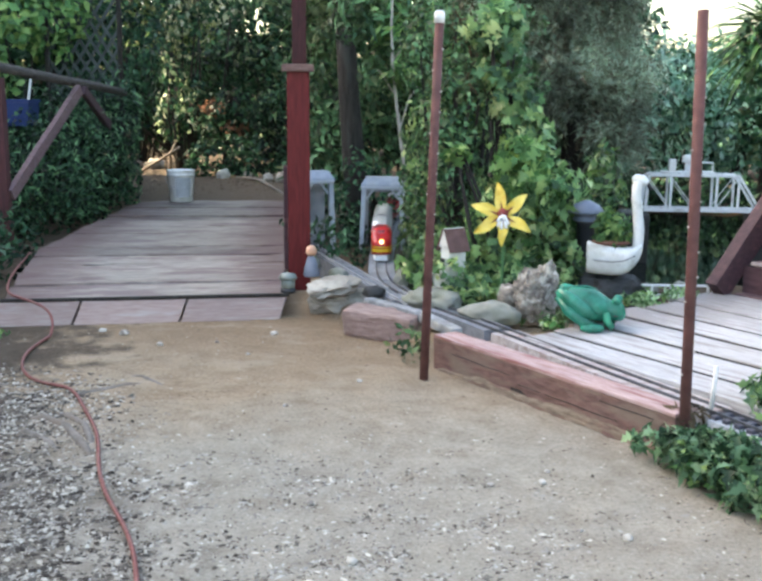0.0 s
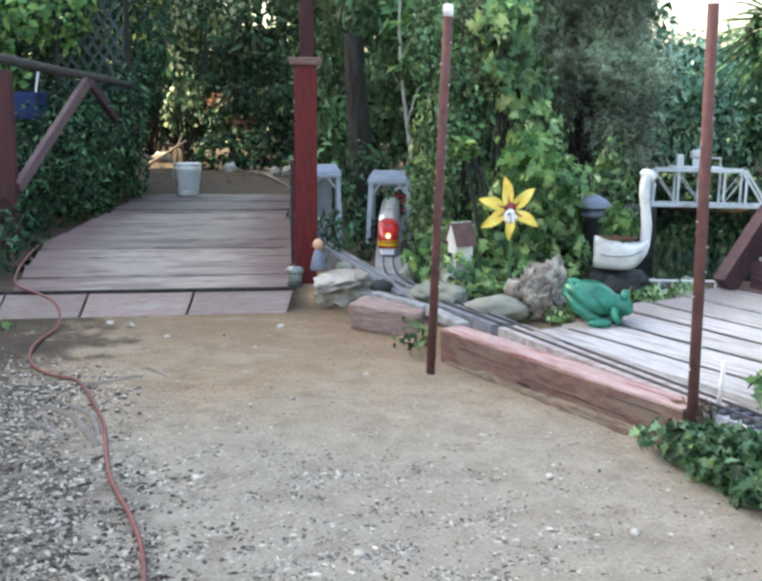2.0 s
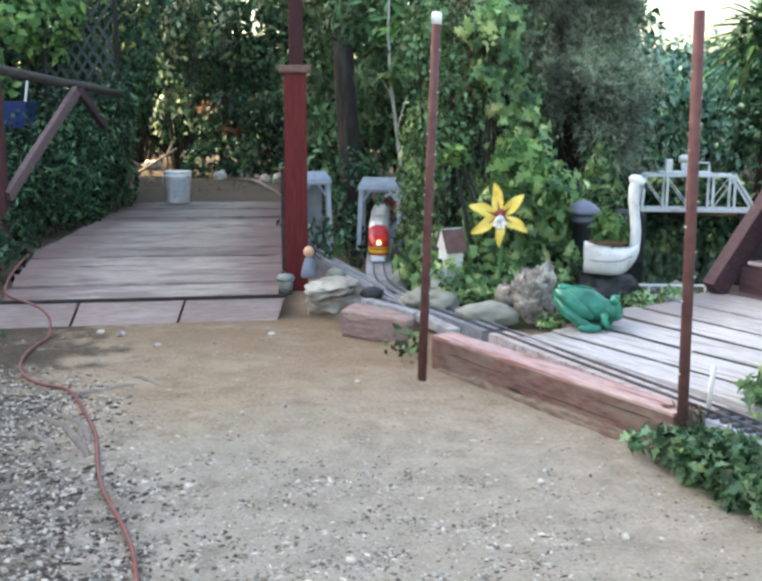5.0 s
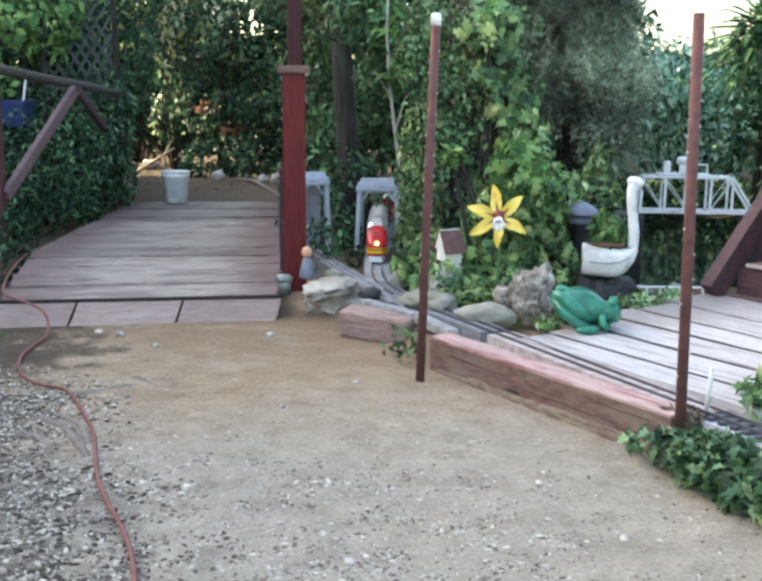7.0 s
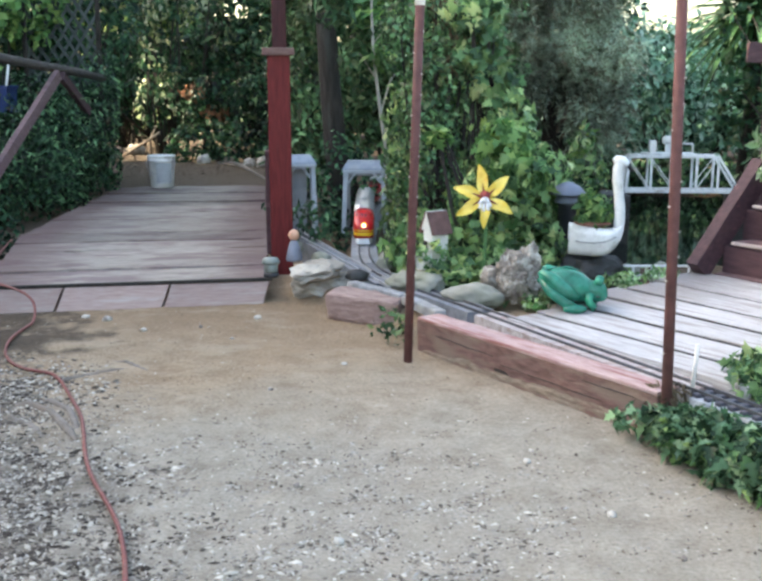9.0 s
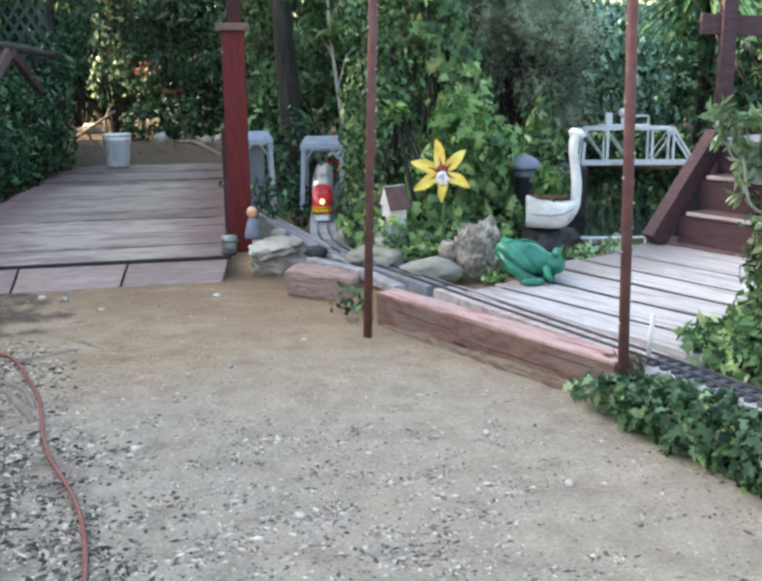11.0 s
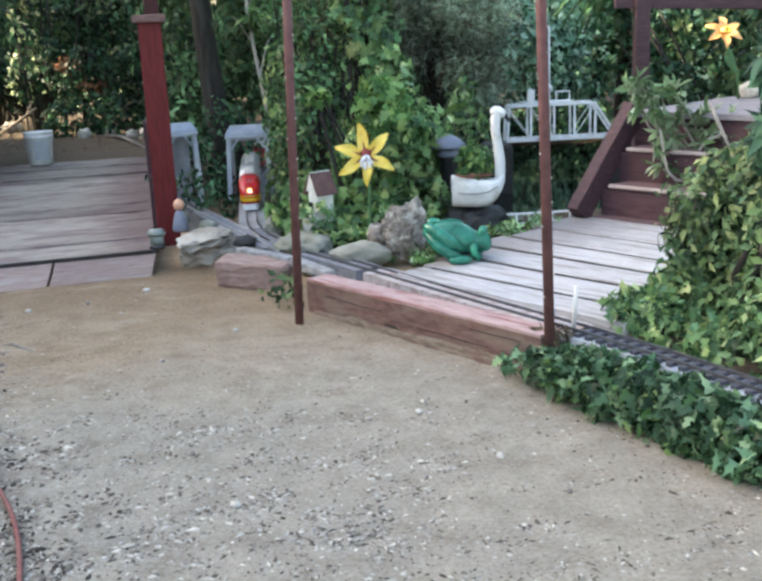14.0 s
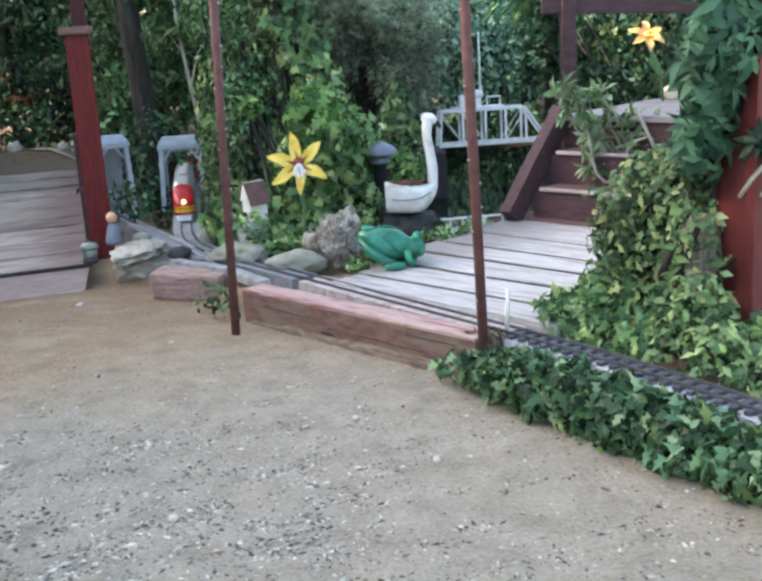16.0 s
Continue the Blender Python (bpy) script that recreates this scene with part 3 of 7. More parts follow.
def compound(shape, leaflets):
    """One leaf of several leaflets fanned round the end of its stalk: (angle, length) of each."""
    v0, f0 = shape
    vs, fs = [], []
    for i, (a, l) in enumerate(leaflets):
        c, q = math.cos(radians(a)), math.sin(radians(a))
        vs.append(np.stack([(v0[:, 0] * c + v0[:, 1] * q) * l, (-v0[:, 0] * q + v0[:, 1] * c) * l, v0[:, 2] * l - 0.02 * i], 1))
        fs.append(f0 + i * len(v0))
    return np.concatenate(vs), np.concatenate(fs)


FINGERED = compound(leaf_shape([(0.03, 0), (0.17, 0.3), (0.15, 0.55), (0.0, 1.0)], 0.16, 0.35), ((0, 1.0), (52, 0.85), (-52, 0.85), (100, 0.55), (-100, 0.55)))
STRAP = leaf_shape([(0.022, 0), (0.032, 0.3), (0.026, 0.7), (0.0, 1.0)], 0.2, 0.45)


def leaves(name, places, normals, size, shape, rng, spread=0.6, hang=0.3, size_vary=0.35):
    """One mesh of many leaves, each at a place, facing about along its normal, tips hanging by hang."""
    n = len(places)
    nz = normals + rng.normal(0, spread, (n, 3))
    nz /= np.linalg.norm(nz, axis=1)[:, None] + 1e-9
    tip = rng.normal(0, 1, (n, 3))
    tip[:, 2] -= hang * 2.5
    tip -= nz * (tip * nz).sum(1)[:, None]
    tip /= np.linalg.norm(tip, axis=1)[:, None] + 1e-9
    sx = np.cross(tip, nz)
    v0, f0 = shape
    s = size * rng.uniform(1 - size_vary, 1 + size_vary, n)
    v = (places[:, None, :] + s[:, None, None] * (v0[None, :, 0, None] * sx[:, None, :] + v0[None, :, 1, None] * tip[:, None, :]
                                                   + v0[None, :, 2, None] * nz[:, None, :]))
    f = f0[None] + (np.arange(n) * len(v0))[:, None, None]
    return arrays_mesh(name, v.reshape(-1, 3), f.reshape(-1, 3))


def shell(blobs, n, rng, inner=0.62, rough=0.22, upper=-0.75, gap=-2.1):
    """Places and outward normals scattered through the outer layers of lumpy ellipsoids ((x, y, z), (rx, ry, rz))."""
    area = np.array([b[1][0] * b[1][1] + b[1][1] * b[1][2] + b[1][0] * b[1][2] for b in blobs])
    counts = rng.multinomial(n, area / area.sum())
    ps, ns = [], []
    for (c, r), k in zip(blobs, counts):
        d = rng.normal(0, 1, (k * 2, 3))
        d /= np.linalg.norm(d, axis=1)[:, None]
        d = d[d[:, 2] > upper][:k]
        ph = rng.uniform(0, 6, 6)
        lump = (np.sin(d[:, 0] * 5 + ph[0]) + np.sin(d[:, 1] * 6 + ph[1]) + np.sin(d[:, 2] * 7 + ph[2])
                + np.sin((d[:, 0] + d[:, 2]) * 11 + ph[3]) + np.sin((d[:, 1] - d[:, 2]) * 13 + ph[4])) / 5
        rad = (1 + rough * lump) * rng.uniform(inner, 1.04, len(d)) ** 0.7
        q = np.array(c) + d * rad[:, None] * np.array(r)
        nn = d / np.array(r)
        # leaves stand in clumps with gaps between them
        fq = 2.6 / max(0.12, min(r))
        g = np.sin(q[:, 0] * fq + ph[0]) + np.sin(q[:, 1] * fq + ph[1]) + np.sin(q[:, 2] * fq * 1.1 + ph[2]) + np.sin((q[:, 0] + q[:, 2]) * fq * 1.9 + ph[5])
        ok = g > gap
        ps.append(q[ok])
        ns.append((nn / np.linalg.norm(nn, axis=1)[:, None])[ok])
    return np.concatenate(ps), np.concatenate(ns)


SEED = [100]


def foliage(name, blobs, n, size, shape, material, label, category="bush", base=None, stems=True, inner=0.62, rough=0.22,
            spread=0.6, hang=0.3, upper=-0.75, second=None, group="", keep=None, gap=-2.1):
    """A bush or hedge: woody stems from the ground and a crown of many leaves. second: a share, shape, size and material mixed in."""
    SEED[0] += 1
    rng = np.random.default_rng(SEED[0])
    if base is None:
        c = np.mean([b[0] for b in blobs], axis=0)
        base = (c[0], c[1], 0.0)
    root = thing(name, pose(*base), label, category, group)
    off = np.array(base)
    p, nn = shell(blobs, n, rng, inner, rough, upper, gap)
    ok = p[:, 2] > base[2] + 0.005
    if keep is not None:
        ok &= keep(p)
    p, nn = p[ok] - off, nn[ok]
    if second:
        share, shape2, size2, mat2 = second
        pick = rng.uniform(0, 1, len(p)) < share
        part("crown", leaves("crown", p[pick], nn[pick], size2, shape2, rng, spread, hang), mat2, root)
        p, nn = p[~pick], nn[~pick]
    part("crown", leaves("crown", p, nn, size, shape, rng, spread, hang), material, root)
    if stems:
        bm = bmesh.new()
        for c, r in blobs:
            for _ in range(3):
                tip = Vector(c) - Vector(base) + Vector((rng.uniform(-.6, .6) * r[0], rng.uniform(-.6, .6) * r[1], rng.uniform(-.2, .6) * r[2]))
                foot = Vector((tip.x * 0.35, tip.y * 0.35, -0.02))
                mid = foot.lerp(tip, 0.5) + Vector((rng.uniform(-.06, .06), rng.uniform(-.06, .06), 0.03))
                tube([foot, mid, tip], [0.016, 0.011, 0.004], 6, bm)
        part("stem", bm, BARK, root, smooth=True)
    return root


# ---- ground, pond, closing wall ----
def smooth_step(a, b, x):
    t = np.clip((x - a) / (b - a), 0, 1)
    return t * t * (3 - 2 * t)


def ground_height(x, y):
    """Yard at zero, a rise towards the back, a raised railway bed, the pond's hollow."""
    s = x * U.x + y * U.y
    n = x * N.x + y * N.y
    z = 0.10 * smooth_step(6.8, 8.2, y) * (1 - smooth_step(-1.2, -0.9, x))
    z = z + 0.02 * smooth_step(3.6, 4.2, y) * (1 - smooth_step(-0.5, -0.2, x)) * 0.3
    bed = smooth_step(2.5, 2.6, n) * smooth_step(-4.2, -3.2, s) * 0.075
    z = np.maximum(z, bed)
    z = z + 0.012 * np.sin(x * 2.1 + 0.6) * np.sin(y * 1.7) * (1 - smooth_step(3, 4, y)) * smooth_step(1.0, 2.0, y) * 0.6
    pond = smooth_step(0.85, 1.1, x) * (1 - smooth_step(4.2, 4.6, x)) * smooth_step(4.95, 5.15, y) * (1 - smooth_step(8.4, 8.8, y))
    z = z * (1 - pond) - 0.3 * pond
    return z


def graded(lo, a, b, hi, fine, coarse):
    return np.concatenate([np.geomspace(1, 1 + a - lo, coarse)[::-1] * -1 + 1 + a, np.arange(a + fine, b, fine), np.geomspace(1, 1 + hi - b, coarse) - 1 + b])


gx = graded(-60, -4.5, 4.8, 60, 0.045, 14)
gy = graded(-60, -0.5, 9.5, 120, 0.045, 14)
X, Y = np.meshgrid(gx, gy)
Z = ground_height(X, Y)
rng0 = np.random.default_rng(5)
Z = Z + rng0.normal(0, 0.0016, Z.shape)
gv = np.stack([X.ravel(), Y.ravel(), Z.ravel()], 1)
w = len(gx)
i0 = (np.arange(len(gy) - 1)[:, None] * w + np.arange(w - 1)[None]).ravel()
gt = np.concatenate([np.stack([i0, i0 + 1, i0 + w + 1], 1), np.stack([i0, i0 + w + 1, i0 + w], 1)])
single("ground", arrays_mesh("ground", gv, gt, True), DIRT, Matrix(), "bare trodden tan garden dirt with grit and chips", "ground", kind="structure")

bm = bmesh.new()
bmesh.ops.create_grid(bm, x_segments=8, y_segments=8, size=1, matrix=Matrix.Translation((2.7, 6.85, -0.03)) @ Matrix.Diagonal((1.95, 1.95, 1, 1)))
single("water", bm, WATER, Matrix(), "still dark garden pond water reflecting the trees", "pond", kind="structure")

# added wall, out of view, its length and height set to shade the yard
single("wall_side", box(0.3, 17.5, 5.2, None, 0.0), STUCCO, pose(-6.6, 0.55, 2.6), "plain unseen wall added to keep the sun off the yard", "wall", kind="structure")
single("wall_behind", box(26, 0.3, 2.2, None, 0.0), STUCCO, pose(-1.5, -7.6, 1.1), "plain stucco house wall closing the yard", "wall", kind="structure")

# added dark sheet that makes the gaps in the hedges look shaded
single("wall_back", box(22.0, 0.12, 1.4, None, 0.0), BACKING, pose(1.0, 16.0, 0.7), "plain dark backing added behind the hedges", "fence", kind="structure")


# ---- loose chips and grit on the yard ----
def scatter(name, count, x_range, y_range, size, material, label, seed, density, small=False):
    rng = np.random.default_rng(seed)
    x = rng.uniform(*x_range, count)
    y = rng.uniform(*y_range, count)
    # thinning out unevenly towards the rim of the strewn patch
    wob = 0.25 + 0.25 * np.sin(3.1 * x + 2.3 * y + seed) + 0.22 * np.sin(5.3 * y - 2.2 * x) + 0.12 * np.sin(9.0 * (x + y))
    fade = smooth_step(0, 0.8, x - x_range[0] - wob) * smooth_step(0, 0.5, x_range[1] - x) * smooth_step(0, 0.6, y - y_range[0] - 0.4 * wob)
    ok = rng.uniform(0, 1, count) < density(x, y) * fade
    x, y = x[ok], y[ok]
    k = len(x)
    base = np.array([(1, 0.1, 0), (0.1, 0.8, 0), (-1, 0.1, 0), (0, -0.75, 0), (0.65, 0.1, 0.5), (0.05, 0.5, 0.55), (-0.6, 0.0, 0.45), (0.0, -0.5, 0.5)])
    faces = np.array([(0, 1, 5), (0, 5, 4), (1, 2, 6), (1, 6, 5), (2, 3, 7), (2, 7, 6), (3, 0, 4), (3, 4, 7), (4, 5, 6), (4, 6, 7)])
    if small:
        base = np.array([(1, 0.1, 0), (0.1, 0.8, 0), (-1, 0.1, 0), (0, -0.75, 0), (0.1, 0.05, 0.6)])
        faces = np.array([(0, 1, 4), (1, 2, 4), (2, 3, 4), (3, 0, 4)])
    nv = len(base)
    s = size * np.clip(rng.lognormal(0, 0.35, k), 0.4, 1.7)
    a = rng.uniform(0, math.tau, k)
    v = base[None] * rng.uniform(0.6, 1.3, (k, 1, 3)) * rng.uniform(0.8, 1.2, (k, nv, 3))
    vx = v[..., 0] * np.cos(a)[:, None] - v[..., 1] * np.sin(a)[:, None] * 0.6
    vy = v[..., 0] * np.sin(a)[:, None] + v[..., 1] * np.cos(a)[:, None] * 0.6
    z = ground_height(x, y)
    p = np.stack([x[:, None] + s[:, None] * vx, y[:, None] + s[:, None] * vy, z[:, None] - 0.001 + s[:, None] * v[..., 2] * 0.7], -1)
    f = faces[None] + (np.arange(k) * nv)[:, None, None]
    return single(name, arrays_mesh(name, p.reshape(-1, 3), f.reshape(-1, 3)), material, Matrix(), label, "gravel", kind="stuff")


def chip_density(x, y):
    left = 1 - smooth_step(-1.25, -0.35, x + 0.55 * (y - 2.6))
    near = 1 - smooth_step(1.9, 3.0, y)
    patch = 0.5 + 0.5 * np.sin(x * 5.1 + np.sin(y * 4.0)) * np.sin(y * 6.3 + 1)
    return np.clip(left * (1 - smooth_step(3.0, 3.5, y)) * (0.35 + 0.65 * patch) + 0.85 * near * (0.2 + 0.8 * patch) * (1 - 0.65 * smooth_step(0.2, 0.8, x)), 0, 1)


scatter("coarse_chips", 150000, (-2.7, 0.3), (1.1, 3.7), 0.0082, CHIPS, "coarse pale wood chips and gravel heaped at the yard's edge", 14,
        lambda x, y: (1 - smooth_step(-1.25, -0.45, x + 0.55 * (y - 2.6))) * (1 - smooth_step(3.1, 3.6, y)) * (0.25 + 0.75 * (np.sin(x * 4.3 + 1) * np.sin(y * 5.2) > -0.35)))
scatter("wood_chips", 190000, (-2.7, 1.9), (1.0, 3.7), 0.0068, PALE_CHIPS, "pale grey wood chips and gravel strewn on the dirt", 11, chip_density, True)
scatter("grit", 42000, (-3.0, 2.0), (0.8, 4.4), 0.0042, GRIT, "fine mixed grit scattered over the dirt", 12,
        lambda x, y: 0.25 + 0.6 * (1 - smooth_step(2.0, 3.6, y)), True)
scatter("leaf_litter", 4000, (-5.0, -0.4), (8.05, 13.5), 0.013, LITTER, "dry leaf litter under the bushes", 13, lambda x, y: 0.8 + 0 * x)


def pebble(x, y, r, material, label):
    single("pebble", ball(r, r * 0.8, r * 0.6, None, 2, 0.3, 1.6), material, pose(x, y, float(ground_height(np.array(x), np.array(y))) + r * 0.3, 0, 0, random.uniform(0, 360)),
           label, "pebble", "pebbles on the dirt", smooth=True)


for x, y, r in ((0.601, 2.268, 0.0145), (0.018, 2.076, 0.014), (-0.14, 3.4, 0.011), (0.43, 2.584, 0.011), (0.445, 2.66, 0.008), (0.72, 2.068, 0.008),
                (-0.56, 4.0, 0.016), (-0.95, 3.78, 0.014), (-1.24, 3.95, 0.017), (-1.14, 3.92, 0.022), (-1.02, 2.55, 0.012), (-0.33, 3.1, 0.009)):
    pebble(x, y, r, PEBBLE if r < 0.0175 and r > 0.0105 else ROCK, "small pale pebble lying on the dirt")
for x, y, r in ((-0.59, 3.692, 0.012), (-0.121, 2.366, 0.014), (0.5, 2.3, 0.01), (0.3, 2.55, 0.012), (-0.75, 3.85, 0.012)):
    pebble(x, y, r * 0.75, ROCK, "small dark pebble lying on the dirt")

# roots and sticks lying on the dirt
for pts, r in (([(-1.06, 3.1, -0.004), (-0.99, 3.13, 0.007), (-0.93, 3.19, 0.009), (-0.88, 3.25, 0.006), (-0.82, 3.31, -0.005)], 0.0075),
               ([(-1.09, 2.87, -0.006), (-1.0, 2.875, 0.01), (-0.9, 2.8, 0.014), (-0.8, 2.67, 0.01), (-0.71, 2.54, -0.006)], 0.011),
               ([(-1.04, 2.93, -0.006), (-0.95, 2.91, 0.009), (-0.86, 2.83, 0.013), (-0.8, 2.72, 0.008), (-0.755, 2.64, -0.006)], 0.009),
               ([(-1.08, 2.76, -0.006), (-1.0, 2.75, 0.008), (-0.9, 2.68, 0.01), (-0.8, 2.56, -0.006)], 0.009),
               ([(-0.95, 3.37, -0.004), (-0.87, 3.35, 0.006), (-0.79, 3.28, 0.004), (-0.74, 3.23, -0.004)], 0.006),
               ([(-0.86, 3.08, -0.004), (-0.8, 3.06, 0.005), (-0.72, 3.0, 0.004), (-0.66, 2.98, -0.004)], 0.005),
               ([(-1.02, 2.25, -0.004), (-0.95, 2.33, 0.008), (-0.86, 2.37, 0.008), (-0.78, 2.47, -0.004)], 0.009)):
    single("root", tube(pts, [r * 0.5, r * 1.3, r * 1.0, r * 1.25, r * 0.4][: len(pts)], 7), ROOT, pose(0, 0, -0.004), "grey-brown bare root showing through the dirt", "root", "roots in the dirt", smooth=True)

# ---- orange extension cord ----
CORD_PTS = [(-0.33, 1.75), (-0.389, 1.954), (-0.496, 2.172), (-0.606, 2.323), (-0.707, 2.535), (-0.786, 2.752), (-0.885, 2.913), (-1.018, 3.143), (-1.078, 3.189),
            (-1.167, 3.205), (-1.295, 3.334), (-1.393, 3.582), (-1.4, 3.803)]
cd = bpy.data.curves.new("extension_cord", "CURVE")
cd.dimensions, cd.bevel_depth, cd.bevel_resolution, cd.resolution_u = "3D", 0.0054, 3, 8
sp = cd.splines.new("NURBS")
cord_3d = [(x, y, 0.011) for x, y in CORD_PTS] + [(-1.398, 3.815, 0.012), (-1.422, 3.912, 0.045), (-1.465, 3.957, 0.095), (-1.598, 4.020, 0.114), (-1.696, 4.097, 0.112), (-1.795, 4.276, 0.112), (-1.943, 4.669, 0.112), (-2.087, 5.159, 0.112)]
sp.points.add(len(cord_3d) - 1)
for p, c in zip(sp.points, cord_3d):
    p.co = (*c, 1)
sp.use_endpoint_u, sp.order_u = True, 4
cd.materials.append(CORD)
tagged(new("extension_cord", cd), "orange-red outdoor extension cord snaking over the dirt", "cord")

# ---- footbridge: planked deck, ramp boards, posts, rail ----
DZ = 0.10
fb = thing("footbridge", pose(-0.59, 4.35, 0), "low garden footbridge of weathered planks with red posts", "footbridge")
ALONG = Vector((-0.203, 0.979, 0))
ACROSS = Vector((-0.966, -0.258, 0))


def deck_left(d):
    """How far the planks reach at d metres along the deck."""
    return float(np.interp(d, [0.06, 0.54, 0.95, 1.26, 1.5, 2.0, 2.5, 3.0, 3.4, 3.7], [1.156, 1.222, 1.273, 1.302, 1.287, 1.248, 1.194, 1.146, 1.1, 1.086]))


JOINTS = [0.0, 0.305, 0.576, 0.81, 1.04, 1.32, 1.6, 1.88, 2.17, 2.45, 2.67, 2.89, 3.15, 3.42, 3.68]
for d, e in zip(JOINTS, JOINTS[1:]):
    wd, mid = e - d, (d + e) / 2
    turn = math.degrees(math.atan2(ACROSS.y, ACROSS.x)) + 180 - 4.0 * min(1, mid / 2.5)
    L = deck_left(mid)
    ax = Vector((math.cos(radians(turn)), math.sin(radians(turn)), 0))
    c = ALONG * mid - ax * (L / 2 - random.uniform(0, 0.006))
    bm = box(L, wd - random.uniform(0.006, 0.011), 0.038, None, 0.005, None, 0.0, 30)
    ph = random.uniform(0, 50)
    for v in bm.verts:
        # ends sawn along the deck's slanting side; edges chipped here and there, the board cupped and bowed
        v.co.x += (0.5 - v.co.x / L) * (deck_left(mid) - deck_left(mid + v.co.y))
        chip = max(0.0, noise.noise(Vector((v.co.x * 5 + ph, 3.0 * (v.co.y > 0), ph))) - 0.1)
        if abs(v.co.y) > wd * 0.4:
            v.co.y -= math.copysign(0.05 * chip, v.co.y)
            v.co.z -= 0.006 * chip
        v.co.z += 0.0045 * noise.noise(Vector((v.co.x * 2.2 + ph, ph, 0))) + 0.002 * noise.noise(Vector((v.co.x * 9 + ph, v.co.y * 9, 0)))
    part("plank", bm, PLANK, fb, m=pose(c.x, c.y, DZ - 0.019 + random.uniform(-0.006, 0.006), random.uniform(-1.4, 1.4), 0, turn + random.uniform(-0.3, 0.3)))
# gap shade put in as dark strips where the joint edges have broken away
for e in JOINTS[1:-1]:
    turn = math.degrees(math.atan2(ACROSS.y, ACROSS.x)) + 180 - 4.0 * min(1, e / 2.5)
    L = deck_left(e) - 0.03
    ax = Vector((math.cos(radians(turn)), math.sin(radians(turn)), 0))
    c = ALONG * e - ax * (L / 2)
    part("joint", box(L, 0.03, 0.02, None, 0.0, None, 0.002, 24), GAP_DARK, fb, "dark strip for the shade in the joint", m=pose(c.x, c.y, DZ - 0.019, 0, 0, turn))
# bearers under the planks
for off in (-0.06, -0.62, -1.05):
    ax = -ACROSS * off
    part("bearer", beam(Vector((ax.x, ax.y, 0.03)) + ALONG * 0.06, Vector((ax.x, ax.y, 0.03)) + ALONG * 3.6, 0.05, 0.06), PLANK, fb)
# sloping boards at the foot of the deck
edge = math.degrees(math.atan2(-ACROSS.y, -ACROSS.x))
for a, b in ((0.005, 0.412), (0.422, 0.842), (0.852, 1.172), (1.18, 1.42)):
    c = ACROSS * ((a + b) / 2) + ALONG * -0.045
    bm = box(b - a, 0.125, 0.026, None, 0.004, None, 0.0015, 5)
    for v in bm.verts:
        v.co.x += 0.3 * v.co.y
    part("ramp_board", bm, RAMP, fb, m=pose(c.x, c.y, 0.045, 50, 0, edge))
c = ALONG * -0.014
part("edge_strip", beam(Vector((0.02, 0, DZ - 0.004)) + c, ACROSS * 1.3 + Vector((0, 0, DZ - 0.004)) + c, 0.022, 0.014, 0.003, 0.001, 8), BARK, fb, "dark worn edging strip")


def square_post(parent, x, y, z0, z1, size, material=RED_POST, cap=True, lean=0.0):
    p = part("post", box(size, size, z1 - z0, None, 0.006, None, 0.002, 6), material, parent, "red-stained square wooden post", m=pose(x, y, (z0 + z1) / 2, 0, lean, 12))
    if cap:
        part("cap", box(size * 1.42, size * 1.42, 0.034, None, 0.006, None, 0.002), TIMBER, p, "brown worn cap board", m=pose(0, 0, (z1 - z0) / 2 + 0.012))
    return p


square_post(fb, -0.047, 0.59, 0.0, 1.035, 0.104)
square_post(fb, -0.375, 2.35, 0.0, 2.3, 0.09, SHADED_POST, False)
# dark block stands in for the shaded gap beside the post
part("spacer", box(0.03, 0.05, 0.5, None, 0.004), STAIR, fb, "dark strip for the shaded gap beside the post", m=pose(-0.115, 0.64, 0.34, 0, 0, 12))
square_post(fb, -1.885, 1.3, -0.02, 1.0, 0.096, SHADED_POST, False)
part("handrail", tube([(-2.02, 0.3, 1.15), (-1.93, 1.1, 1.085), (-1.86, 2.1, 0.995), (-1.82, 2.6, 0.955), (-1.8, 3.1, 0.91)], [0.028, 0.031, 0.028, 0.03, 0.024], 12), LOG, fb,
     "weathered grey log handrail", True)
part("brace", beam((-1.83, 1.3, 0.35), (-1.8, 2.28, 0.935), 0.035, 0.07, 0.004, 0.002, 4), BRACE, fb, "faded plum diagonal brace")
part("brace", beam((-1.8, 2.34, 0.93), (-1.81, 2.8, 0.68), 0.035, 0.06, 0.004, 0.002, 4), STAIR, fb, "dark plum diagonal brace")

# blue bin hanging behind the rail, and the white stick in it
bb = thing("hanging_bin", pose(-2.8, 6.6, 0.70), "dark blue plastic bin hung behind the log rail", "bin")
part("shell", loft([[Vector((sx * w_, sy * w_ * 0.7, z)) for sx, sy in ((-1, -1), (1, -1), (1, 1), (-1, 1))] for w_, z in ((0.1, 0.0), (0.112, 0.15), (0.12, 0.152), (0.12, 0.168), (0.106, 0.168), (0.094, 0.012))]), BLUE, bb)
part("stick", tube([(0.05, 0, 0.02), (0.09, 0.02, 0.3)], 0.008, 6), WHITE, bb, "thin white stick")
part("hook", tube([(0, 0.1, 0.15), (0.02, 0.1, 0.3), (0.05, 0.05, 0.36)], 0.004, 6), BLACK, bb)

# ---- plastic bucket behind the deck ----
bk = thing("bucket", pose(-2.07, 7.7, 0.104, 0, 0, 8) @ Matrix.Diagonal((0.92, 0.92, 0.94, 1)), "white plastic bucket with faded print standing on the planks", "bucket")
